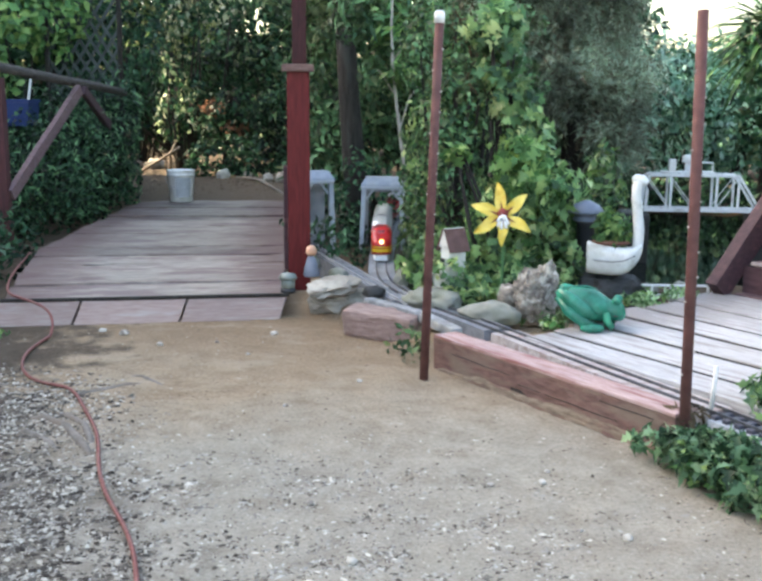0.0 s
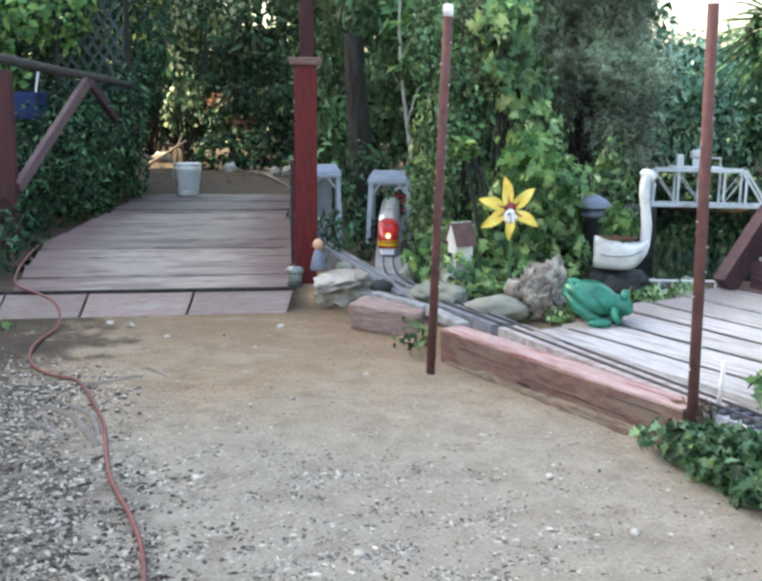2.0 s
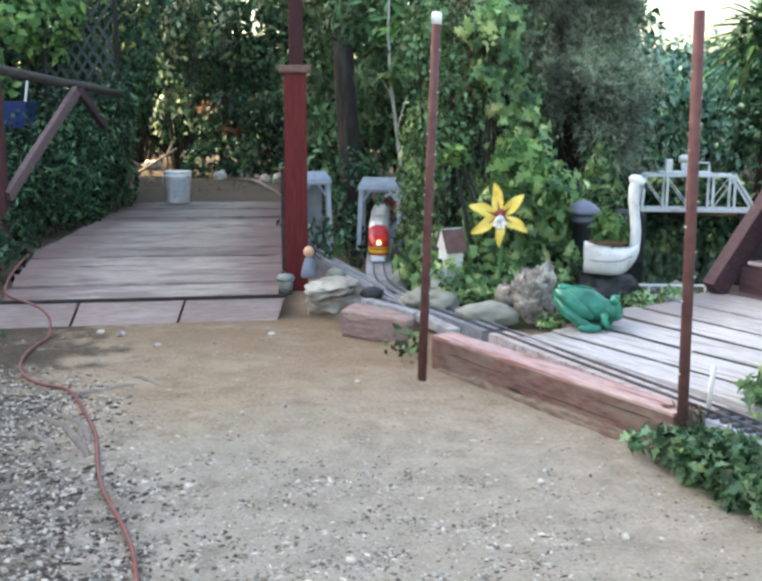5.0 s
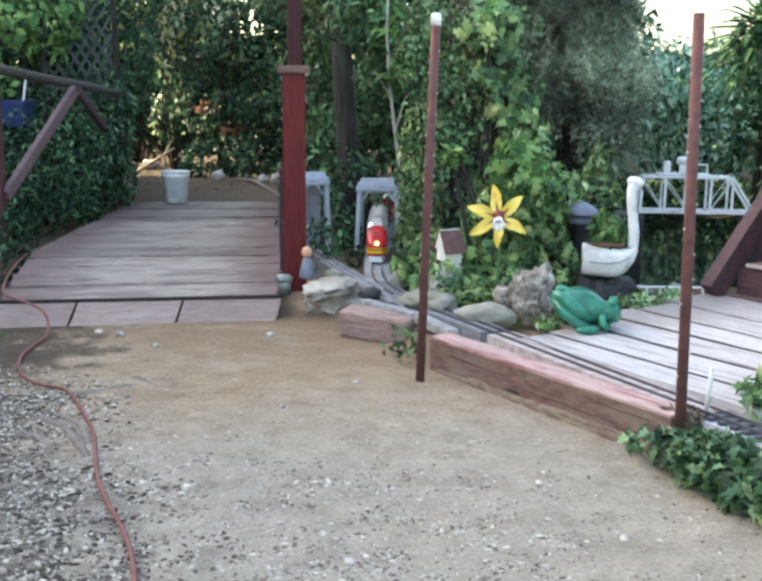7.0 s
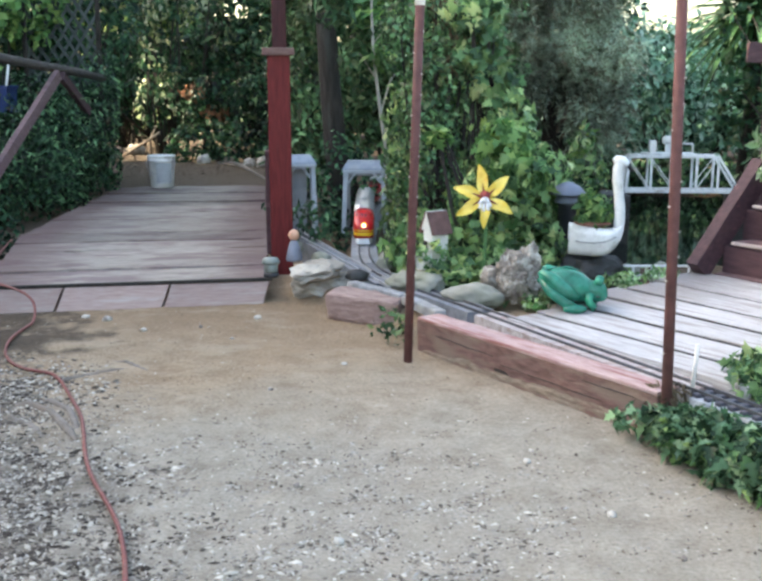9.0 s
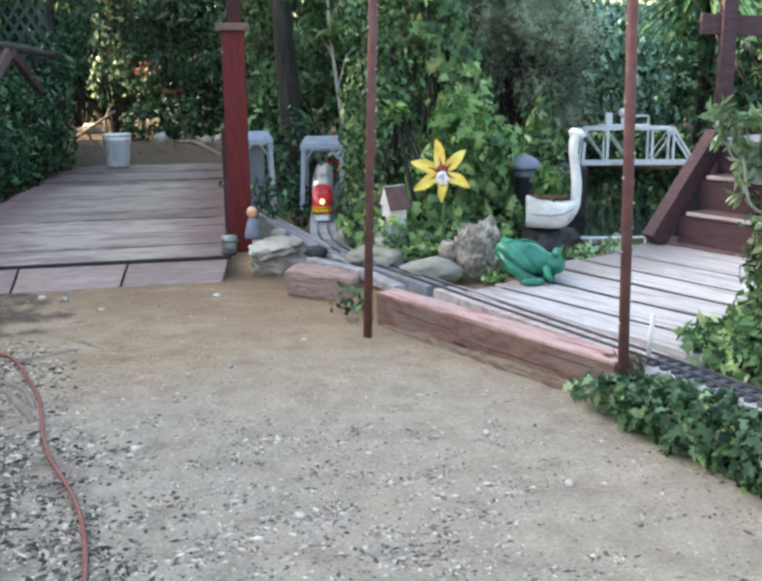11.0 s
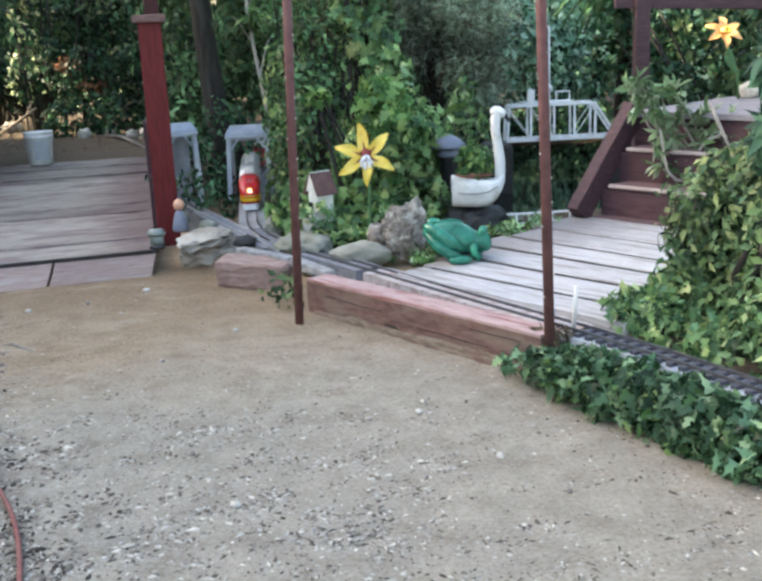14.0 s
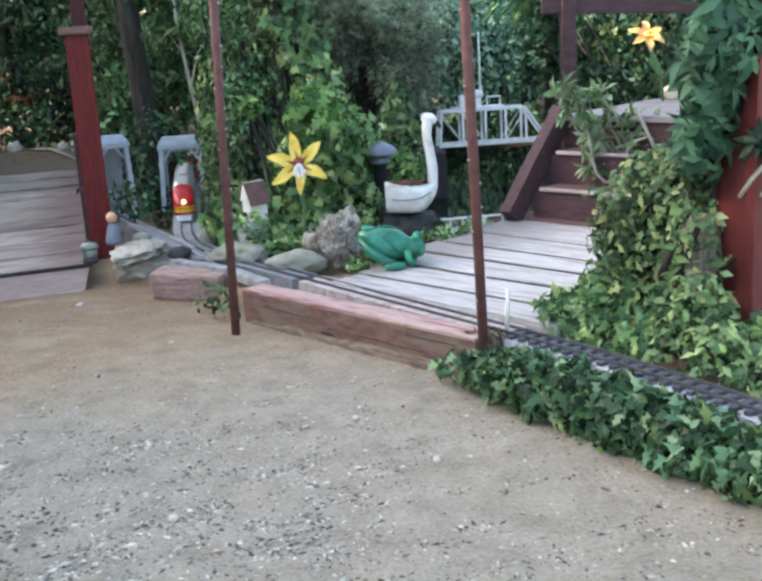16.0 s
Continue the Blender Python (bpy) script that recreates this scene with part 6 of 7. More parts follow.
# white truss bridge over the pond
tb = thing("model_truss_bridge", pose(1.485, 6.3, 0.262, 0, 0, 1), "white metal model truss bridge spanning the pond", "model bridge")
TW, TH, TD = 0.64, 0.222, 0.13
for sgn in (-1, 1):
    y = sgn * TD / 2
    part("bottom_chord", box(TW + 0.03, 0.014, 0.018, None, 0.002), WHITE_METAL, tb, m=pose(0, y, 0.011))
    part("top_chord", box(TW - 0.13, 0.014, 0.015, None, 0.002), WHITE_METAL, tb, m=pose(-0.055, y, TH - 0.01))
    part("end_post", beam((-TW / 2 - 0.008, y, 0.02), (-TW / 2 + 0.005, y, TH - 0.012), 0.014, 0.016, 0.002), WHITE_METAL, tb)
    part("end_post", beam((TW / 2, y, 0.02), (TW / 2 - 0.125, y, TH - 0.012), 0.014, 0.014, 0.002), WHITE_METAL, tb)
    posts_x = (-0.187, -0.05, 0.072, 0.195)
    for k, x in enumerate(posts_x):
        part("upright", box(0.014, 0.012, TH - 0.03, None, 0.002), WHITE_METAL, tb, m=pose(x, y, TH / 2))
        x2 = (-TW / 2, posts_x[0], posts_x[3], 0.195)[k]
        if k != 3:
            part("diagonal", beam((x, y, 0.025), (x2, y, TH - 0.02), 0.005, 0.005, 0.001), WHITE_METAL, tb)
for k in range(9):
    part("crosspiece", box(0.014, TD, 0.01, None, 0.001), WHITE_METAL, tb, m=pose(-TW / 2 + 0.04 + k * 0.07, 0, 0.014))
for k in range(4):
    part("top_tie", box(0.012, TD, 0.01, None, 0.001), WHITE_METAL, tb, m=pose(-0.25 + k * 0.13, 0, TH - 0.008))
hs = thing("bridge_hut", pose(1.34, 6.3, 0.485), "tiny white signal hut with a mast on the model bridge", "model hut")
part("deck", box(0.3, 0.1, 0.008, None, 0.001), WHITE_METAL, hs, m=pose(0.06, 0, 0.004))
part("hut", box(0.04, 0.05, 0.07, None, 0.004), WHITE, hs, m=pose(-0.03, 0, 0.043))
part("tank", lathe([(0.03, 0.06), (0.038, 0.066), (0.038, 0.095), (0.02, 0.104)], 16), WHITE, hs, smooth=True, m=pose(0.062, 0, 0))
part("tank_leg", lathe([(0.02, 0.006), (0.02, 0.062)], 12), WHITE_METAL, hs, smooth=True, m=pose(0.062, 0, 0))
part("mast", tube([(0.085, 0.02, 0.0), (0.085, 0.02, 0.44)], 0.005, 8), WHITE_METAL, hs, smooth=True)
part("rail", tube([(0.12, 0, 0.0), (0.12, 0, 0.06), (0.2, 0, 0.06), (0.2, 0, 0.0)], 0.005, 6), WHITE_METAL, hs)
for x, w_, zt in ((1.1, 0.16, 0.258), (1.86, 0.2, 0.258)):
    single("bridge_pier", box(w_, 0.26, zt + 0.3, None, 0.02, None, 0.008, 4), DARK_ROCK, pose(x, 6.3, (zt - 0.3) / 2), "dark stone pier carrying the model bridge", "pier", "piers of the model bridge")

# low white wire fence at the back of the platform
lf = thing("wire_fence", pose(1.0, 4.52, 0.085), "low white wire fence along the pond's edge", "fence")
part("top_wire", tube([(-0.17, -0.08, 0.075), (-0.1, -0.02, 0.062), (0.02, 0, 0.06), (0.3, 0.04, 0.058)], 0.005, 6), WHITE_METAL, lf)
part("low_wire", tube([(-0.14, -0.05, 0.025), (0.3, 0.04, 0.02)], 0.004, 6), WHITE_METAL, lf)
for k in range(6):
    x = -0.12 + k * 0.08
    part("picket", tube([(x, -0.04 + 0.014 * k, -0.03), (x, -0.04 + 0.014 * k, 0.064)], 0.005, 6), WHITE_METAL, lf)


# ---- trees ----
def tree(x, y, r, height, lean, label, material=BARK, limbs=5, seed=1, crown=None):
    rng = np.random.default_rng(seed)
    root = thing("tree", pose(x, y, -0.02), label, "tree")
    pts = [Vector((lean[0] * t + 0.03 * math.sin(5 * t + seed), lean[1] * t + 0.03 * math.cos(4 * t), height * t)) for t in np.linspace(0, 1, 9)]
    rad = [r * (1.25 if i == 0 else 1.0) * (1 - 0.55 * i / 8) for i in range(9)]
    bm = tube(pts, rad, 14)
    for v in bm.verts:
        v.co += 0.012 * noise.noise_vector(v.co * 12) * (r / 0.08)
    part("trunk", bm, material, root, smooth=True)
    bm = bmesh.new()
    for k in range(limbs):
        i = 4 + k % 4
        d = Vector((rng.uniform(-1, 1), rng.uniform(-1, 1), rng.uniform(0.3, 0.9))).normalized()
        a = pts[i]
        l = height * rng.uniform(0.2, 0.35)
        tube([a, a + d * l * 0.5 + Vector((0, 0, 0.05)), a + d * l], [rad[i] * 0.6, rad[i] * 0.4, rad[i] * 0.12], 7, bm)
    part("limb", bm, material, root, smooth=True)
    if crown:
        blobs, n, size, shape, mat = crown
        p, nn = shell([((c[0] - x, c[1] - y, c[2]), q) for c, q in blobs], n, rng, 0.45, 0.3, -1)
        part("crown", leaves("crown", p, nn, size, shape, rng, 0.7, 0.35), mat, root)
    return root


# crown blobs above z 3 lie out of view, added to shade the path
tree(-0.525, 6.35, 0.072, 3.6, (-0.2, 0.1), "dark rough tree trunk with ivy at its foot", BARK, 6, 3,
     ([((-0.5, 6.6, 2.2), (0.9, 0.7, 0.5)), ((0.0, 6.9, 1.75), (0.5, 0.5, 0.4)), ((-0.9, 7.2, 1.8), (0.5, 0.5, 0.5)), ((-0.8, 8.7, 3.1), (1.1, 1.1, 0.5)), ((-0.2, 8.6, 3.1), (1.5, 1.5, 0.6))], 9000, 0.085, OVAL, OLIVE))
tree(-0.215, 5.9, 0.014, 1.5, (-0.06, 0.0), "thin pale sapling with a rosette of long leaves", PALE_BARK, 3, 7,
     ([((-0.2, 5.86, 1.08), (0.1, 0.08, 0.06)), ((-0.24, 5.86, 1.06), (0.08, 0.06, 0.05)), ((-0.3, 5.95, 1.3), (0.12, 0.1, 0.08)), ((-0.12, 5.9, 1.35), (0.12, 0.1, 0.08))], 330, 0.11, SLIM, IVY_LIGHT))
foliage("overhanging_branch", [((-0.52, 5.95, 1.3), (0.14, 0.12, 0.12)), ((-0.45, 5.95, 1.38), (0.2, 0.12, 0.14)), ((-0.3, 6.0, 1.5), (0.2, 0.14, 0.14)), ((-0.3, 5.95, 1.2), (0.12, 0.1, 0.1)), ((-0.4, 6.0, 1.05), (0.1, 0.08, 0.08))], 900, 0.075, SLIM, SHADE_LEAF,
        "leafy branch hanging in front of the dark trunk", "branch", base=(-0.5, 6.1, 0.9), second=(0.45, OVAL, 0.06, OLIVE), stems=False)

# feathery cypress
def cypress(x, y, label, blobs, clumps, sprays, seed):
    """Drooping sprays of fine needles set in clumps round thin limbs, with dark gaps between."""
    rng = np.random.default_rng(seed)
    root = thing("cypress", pose(x, y, -0.02), label, "tree")
    part("trunk", tube([(0, 0, 0), (0.03, 0, 0.9), (0.02, 0.05, 2.6)], [0.07, 0.06, 0.02], 12), BARK, root, smooth=True)
    p, nn = shell([((c[0] - x, c[1] - y, c[2]), r) for c, r in blobs], clumps, rng, 0.35, 0.45, -1, -0.9)
    twig = np.repeat(p, sprays, 0) + rng.normal(0, 1, (len(p) * sprays, 3)) * np.array([0.042, 0.042, 0.06])
    run = np.repeat(nn, sprays, 0) * 0.8 + rng.normal(0, 0.55, twig.shape)
    run[:, 2] -= 0.35
    run /= np.linalg.norm(run, axis=1)[:, None]
    k = 17
    along = np.tile(np.linspace(0.0, 0.1, k), len(twig))[:, None]
    base = np.repeat(twig, k, 0) + np.repeat(run, k, 0) * along + np.array([0, 0, -2.2]) * along ** 2
    tip = np.repeat(run, k, 0) * 0.9 + rng.normal(0, 0.6, base.shape)
    tip /= np.linalg.norm(tip, axis=1)[:, None]
    wide = np.cross(tip, rng.normal(0, 1, tip.shape))
    wide /= np.linalg.norm(wide, axis=1)[:, None]
    length = rng.uniform(0.028, 0.056, len(base))[:, None]
    v = np.stack([base - wide * length * 0.085, base + wide * length * 0.085, base + tip * length], 1)
    part("crown", arrays_mesh("crown", v.reshape(-1, 3), np.arange(len(base) * 3).reshape(-1, 3)), CYPRESS, root)
    bm = bmesh.new()
    for i in rng.choice(len(p), 110, False):
        t = Vector(p[i])
        tube([(0.02, 0, max(0.2, t.z - 0.2)), t * 0.55 + Vector((0, 0, t.z * 0.42)), t], [0.013, 0.008, 0.003], 5, bm)
    part("limb", bm, TWIG, root, smooth=True)
    return root


cypress(0.72, 6.45, "grey-green feathery cypress tree behind the flower", [((0.7, 6.45, 1.15), (0.4, 0.32, 0.42)), ((0.62, 6.4, 1.7), (0.42, 0.35, 0.4)), ((0.88, 6.4, 0.78), (0.24, 0.24, 0.3)),
        ((0.45, 6.4, 1.35), (0.24, 0.25, 0.3)), ((0.95, 6.4, 1.3), (0.22, 0.22, 0.35)), ((0.75, 6.4, 2.2), (0.45, 0.35, 0.4))], 620, 28, 21)

# ---- ivy and bushes near the track ----
foliage("ivy_mound", [((0.4, 4.58, 0.4), (0.21, 0.24, 0.34)), ((0.16, 4.52, 0.22), (0.27, 0.2, 0.18)), ((0.45, 4.5, 0.2), (0.24, 0.2, 0.16)), ((0.44, 4.8, 0.68), (0.13, 0.16, 0.2)),
                      ((0.25, 4.28, 0.15), (0.2, 0.12, 0.09)), ((0.55, 4.75, 0.45), (0.14, 0.15, 0.22))], 3600, 0.045, IVY_SHAPE, IVY,
        "thick mound of climbing ivy behind the flower", "ivy", base=(0.3, 4.65, 0.02), second=(0.1, IVY_SHAPE, 0.05, IVY_LIGHT), gap=-1.3)
foliage("tangled_shrub", [((0.06, 5.0, 0.5), (0.2, 0.18, 0.36)), ((0.14, 5.05, 0.85), (0.22, 0.2, 0.3)), ((0.0, 5.1, 1.15), (0.2, 0.2, 0.25)), ((0.32, 5.1, 1.1), (0.24, 0.2, 0.25))], 4200, 0.034, OVAL, SHADE_LEAF,
        "tangled dark shrub with small leaves beside the ivy", base=(0.12, 5.05, 0.02), second=(0.35, OVAL, 0.04, OLIVE), gap=-1.2)
foliage("climbing_ivy", [((0.31, 4.88, 1.08), (0.12, 0.08, 0.15)), ((0.37, 4.86, 0.88), (0.11, 0.08, 0.14)), ((0.27, 4.88, 1.25), (0.13, 0.08, 0.12))], 620, 0.06, IVY_SHAPE, IVY,
        "large-leaved ivy climbing the shrubs", "ivy", base=(0.4, 5.02, 0.02), second=(0.3, IVY_SHAPE, 0.055, SHADE_LEAF), gap=-0.8)
foliage("dry_creeper", [((0.2, 4.95, 1.05), (0.07, 0.07, 0.22)), ((0.33, 4.95, 1.2), (0.06, 0.06, 0.2)), ((0.12, 4.95, 1.3), (0.06, 0.06, 0.2))], 520, 0.032, SLIM, DRY,
        "brown dry creeper hanging in the shrubs", "creeper", base=(0.2, 5.02, 0.02), hang=1.0, stems=False)
foliage("young_ivy", [((0.4, 4.5, 0.64), (0.12, 0.08, 0.12)), ((0.46, 4.46, 0.48), (0.12, 0.08, 0.14)), ((0.13, 4.42, 0.69), (0.05, 0.04, 0.035))], 420, 0.05, IVY_SHAPE, IVY_LIGHT,
        "bright yellow-green young ivy shoots", "ivy", base=(0.4, 4.6, 0.02))
foliage("creeping_ivy", [((0.28, 4.13, 0.14), (0.14, 0.08, 0.05)), ((0.5, 3.95, 0.12), (0.12, 0.05, 0.03)), ((0.1, 4.2, 0.2), (0.12, 0.08, 0.1)), ((0.86, 4.44, 0.12), (0.09, 0.05, 0.03))], 400, 0.04, IVY_SHAPE, IVY,
        "low ivy creeping between the rocks", "ivy", base=(0.3, 4.12, 0.08), stems=False)
foliage("bank_shrub", [((-0.02, 5.2, 0.35), (0.13, 0.2, 0.28)), ((-0.14, 5.45, 0.3), (0.06, 0.06, 0.24)), ((-0.02, 5.5, 0.65), (0.18, 0.25, 0.3)), ((0.12, 5.4, 0.9), (0.2, 0.25, 0.35)), ((0.84, 5.45, 0.36), (0.13, 0.15, 0.33)), ((0.7, 5.3, 0.25), (0.15, 0.15, 0.22))], 2700, 0.05, OVAL, IVY,
        "green shrubs beside the model portal and pond", base=(0.3, 5.38, 0.02), second=(0.25, SLIM, 0.075, IVY_LIGHT))
foliage("weed", [((-0.02, 3.78, 0.05), (0.07, 0.06, 0.07)), ((0.02, 3.66, 0.03), (0.05, 0.05, 0.04))], 90, 0.035, OVAL, IVY, "small green weed by the pipe's foot", "weed", base=(0, 3.74, 0), stems=False)
foliage("weed", [((-2.0, 4.08, 0.02), (0.12, 0.1, 0.06)), ((-2.22, 4.5, 0.08), (0.16, 0.22, 0.1)), ((-2.36, 4.9, 0.2), (0.14, 0.25, 0.18))], 700, 0.036, OVAL, OLIVE, "leafy green weeds beside the deck's corner", "weed", base=(-2.15, 4.4, 0), stems=False,
        second=(0.35, OVAL, 0.04, IVY_LIGHT))
foliage("weed", [((0.86, 4.26, 0.13), (0.07, 0.03, 0.03)), ((0.95, 4.33, 0.13), (0.09, 0.03, 0.03)), ((1.06, 4.42, 0.13), (0.08, 0.03, 0.03)), ((0.52, 3.9, 0.11), (0.05, 0.04, 0.03))], 420, 0.026, OVAL, SUCCULENT, "pale green weeds along the platform's back edge", "weed", base=(0.9, 4.3, 0.08), stems=False,
        second=(0.4, OVAL, 0.03, IVY_LIGHT))
foliage("bank_fern", [((-0.47, 5.75, 0.13), (0.09, 0.14, 0.1)), ((-0.5, 6.1, 0.15), (0.12, 0.14, 0.12)), ((-0.4, 5.4, 0.1), (0.05, 0.12, 0.06)), ((-0.55, 5.3, 0.2), (0.14, 0.15, 0.12)), ((-0.48, 6.2, 0.3), (0.2, 0.1, 0.3)), ((-0.75, 5.9, 0.25), (0.15, 0.15, 0.2))], 1200, 0.04, OVAL, NIGHT, "dark leafy plants between the tracks", base=(-0.58, 5.8, 0.0), stems=False)

# ivy bed in front of the track
bed = [(sn(s, n - 0.015, 0.05), (0.12, 0.1, h * 0.85)) for s, n, h in ((-1.52, 2.42, 0.07), (-1.42, 2.39, 0.09), (-1.28, 2.36, 0.1), (-1.14, 2.34, 0.105), (-1.0, 2.3, 0.105), (-0.86, 2.27, 0.105),
                                                         (-0.7, 2.24, 0.105), (-0.55, 2.2, 0.105), (-0.4, 2.16, 0.1), (-0.2, 2.1, 0.1))]
foliage("ivy_bed", [(tuple(c), r) for c, r in bed], 7000, 0.035, CREEPER_SHAPE, IVY_BED, "low ivy bed spilling over the kerb onto the dirt", "ivy", base=tuple(sn(-1.0, 2.2, -0.01)), stems=False,
        inner=0.5, spread=0.85, hang=0.45, upper=-0.5, second=(0.1, CREEPER_SHAPE, 0.038, IVY_LIGHT), gap=-5)
foliage("ivy_runner", [(tuple(sn(-1.64, 2.37, 0.05)), (0.08, 0.06, 0.03))], 50, 0.034, CREEPER_SHAPE, IVY_BED,
        "sparse ivy runners creeping over the dirt by the pipe", "ivy", base=tuple(sn(-1.66, 2.36, 0.0)), stems=False, gap=-5)
foliage("ivy_patch", [(tuple(sn(a, b, c)), r) for a, b, c, r in ((-1.56, 2.84, 0.13, (0.11, 0.11, 0.055)), (-1.43, 2.82, 0.14, (0.12, 0.12, 0.075)), (-1.28, 2.79, 0.15, (0.13, 0.12, 0.09)), (-1.13, 2.76, 0.14, (0.13, 0.11, 0.09)),
                                                            (-0.98, 2.72, 0.13, (0.13, 0.1, 0.08)), (-1.42, 3.0, 0.2, (0.14, 0.13, 0.12)), (-1.25, 2.95, 0.24, (0.14, 0.13, 0.13)), (-1.56, 3.02, 0.15, (0.11, 0.1, 0.06)), (-1.5, 2.72, 0.12, (0.1, 0.06, 0.06)), (-1.38, 2.69, 0.11, (0.1, 0.05, 0.07)), (-1.22, 2.67, 0.1, (0.1, 0.05, 0.07)))],
        3300, 0.042, CREEPER_SHAPE, IVY, "dark ivy spreading over the platform's end beside the track", "ivy", base=tuple(sn(-1.25, 2.85, 0.02)), stems=False,
        inner=0.5, spread=0.8, hang=0.35, upper=-0.5, second=(0.25, CREEPER_SHAPE, 0.04, IVY_BED), gap=-3)

foliage("dry_twigs", [(tuple(sn(-1.62, 2.47, 0.1)), (0.06, 0.05, 0.035))], 140, 0.035, SLIM, DRY, "dry brown twigs caught at the pipe's foot", "twigs", base=tuple(sn(-1.62, 2.47, 0.02)), stems=False)

# bush by the porch post
foliage("variegated_bush", [((1.4, 2.98, 0.3), (0.2, 0.17, 0.26)), ((1.32, 3.02, 0.2), (0.14, 0.13, 0.15)), ((1.48, 2.9, 0.45), (0.16, 0.15, 0.16)), ((1.36, 2.92, 0.06), (0.2, 0.12, 0.12)), ((1.6, 3.05, 0.3), (0.2, 0.2, 0.3)),
                            ((1.22, 3.0, 0.13), (0.1, 0.08, 0.05)), ((1.33, 2.72, 0.1), (0.13, 0.1, 0.1)), ((1.2, 2.77, 0.07), (0.09, 0.08, 0.06)), ((1.4, 2.55, 0.12), (0.14, 0.12, 0.12)), ((1.5, 2.4, 0.12), (0.13, 0.12, 0.12)), ((1.3, 2.86, 0.08), (0.13, 0.1, 0.12)),
                            ((1.34, 2.62, 0.2), (0.1, 0.1, 0.12)), ((1.44, 2.3, 0.08), (0.14, 0.1, 0.1)), (tuple(sn(-1.12, 2.66, 0.1)), (0.12, 0.09, 0.1)), (tuple(sn(-0.95, 2.6, 0.1)), (0.13, 0.09, 0.1)),
                            (tuple(sn(-0.75, 2.55, 0.1)), (0.13, 0.1, 0.1)), ((1.4, 2.85, 0.46), (0.1, 0.1, 0.1)), ((1.49, 2.75, 0.56), (0.1, 0.1, 0.13)),
                            ((1.36, 2.64, 0.42), (0.09, 0.05, 0.09)), ((1.44, 2.62, 0.3), (0.05, 0.03, 0.12)), ((1.54, 3.0, 0.52), (0.1, 0.1, 0.1)),
                            ((1.3, 3.02, 0.42), (0.11, 0.1, 0.11)), ((1.27, 3.02, 0.32), (0.09, 0.1, 0.1)), ((1.36, 3.02, 0.52), (0.1, 0.1, 0.08)), ((1.45, 3.0, 0.54), (0.1, 0.1, 0.08)), ((1.24, 2.98, 0.2), (0.09, 0.1, 0.08)), ((1.17, 2.96, 0.15), (0.06, 0.06, 0.035))],
        11500, 0.031, OVAL, BUSH_LEAF, "bushy variegated shrub with yellow-green leaves by the track", base=(1.42, 2.98, 0.02), rough=0.42, second=(0.35, OVAL, 0.036, IVY), gap=-1.7,
        keep=lambda q: (q[:, 1] > 2.74) | (q[:, 0] < 1.41) | (q[:, 2] < 0.1))
bm = tube([(0.01 * math.sin(0.27 * k), 0.005, 0.038 * k) for k in range(12)], [0.056 - 0.0011 * k for k in range(12)], 20)
for v in bm.verts:
    v.co += 0.012 * noise.noise_vector(Vector((v.co.x * 14, v.co.y * 14, v.co.z * 6)))
single("stump", bm, ROUGH_BARK, pose(1.4, 2.74, 0.02), "pale weathered stump in the bush", "stump", smooth=True)
vine = thing("grapevine", pose(1.505, 2.62, 0.0), "large-leaved vine climbing round the porch post", "vine")
rngv = np.random.default_rng(77)
pv, nv = shell([((-0.1, 0.02, 0.9), (0.1, 0.1, 0.13)), ((-0.1, 0.06, 0.76), (0.09, 0.1, 0.12)), ((0.08, 0.0, 1.04), (0.2, 0.12, 0.16)), ((-0.12, 0.1, 0.63), (0.07, 0.08, 0.09)), ((0.03, -0.04, 0.635), (0.06, 0.04, 0.025))], 520, rngv, 0.4, 0.25, -1, -1.8)
nv[:, 1] -= 0.8
part("foliage", leaves("foliage", pv, nv, 0.068, FINGERED, rngv, 0.45, 0.5), VINE, vine)
part("cane", tube([(-0.1, 0.22, 0.0), (-0.13, 0.18, 0.3), (-0.12, 0.16, 0.5), (-0.1, 0.1, 0.75), (0.05, 0.0, 1.1)], [0.009, 0.008, 0.007, 0.006, 0.004], 8), LOG, vine, smooth=True)
part("cane", tube([(-0.06, -0.02, 0.5), (-0.035, -0.04, 0.55), (0.0, -0.045, 0.59), (0.04, -0.04, 0.62)], 0.006, 7), PALE_BARK, vine, smooth=True)
part("cane", tube([(-0.01, -0.04, 0.5), (0.02, -0.05, 0.55), (0.06, -0.045, 0.6), (0.09, -0.03, 0.63)], 0.007, 7), PALE_BARK, vine, smooth=True)

# succulent shrub leaning over the steps
ss = thing("succulent_shrub", pose(1.75, 4.45, 0.1), "lanky pale-stemmed succulent shrub leaning over the steps", "shrub")
rngs = np.random.default_rng(78)
tips = [(-0.345, -0.05, 0.59), (-0.296, -0.02, 0.606), (-0.311, -0.05, 0.559), (-0.247, -0.03, 0.565), (-0.193, 0.0, 0.567), (-0.134, -0.02, 0.563), (-0.297, -0.05, 0.505), (-0.247, -0.05, 0.512),
        (-0.208, -0.05, 0.461), (-0.153, -0.06, 0.443), (-0.208, -0.05, 0.408), (-0.153, -0.04, 0.375), (-0.223, -0.05, 0.335), (-0.044, -0.03, 0.441), (-0.024, -0.05, 0.396), (-0.033, -0.05, 0.353),
        (0.085, -0.05, 0.433), (0.096, -0.05, 0.389), (-0.193, -0.05, 0.254), (-0.093, -0.05, 0.248), (0.016, -0.02, 0.438), (-0.114, -0.05, 0.504)]
ps, ns = [], []
bm = bmesh.new()
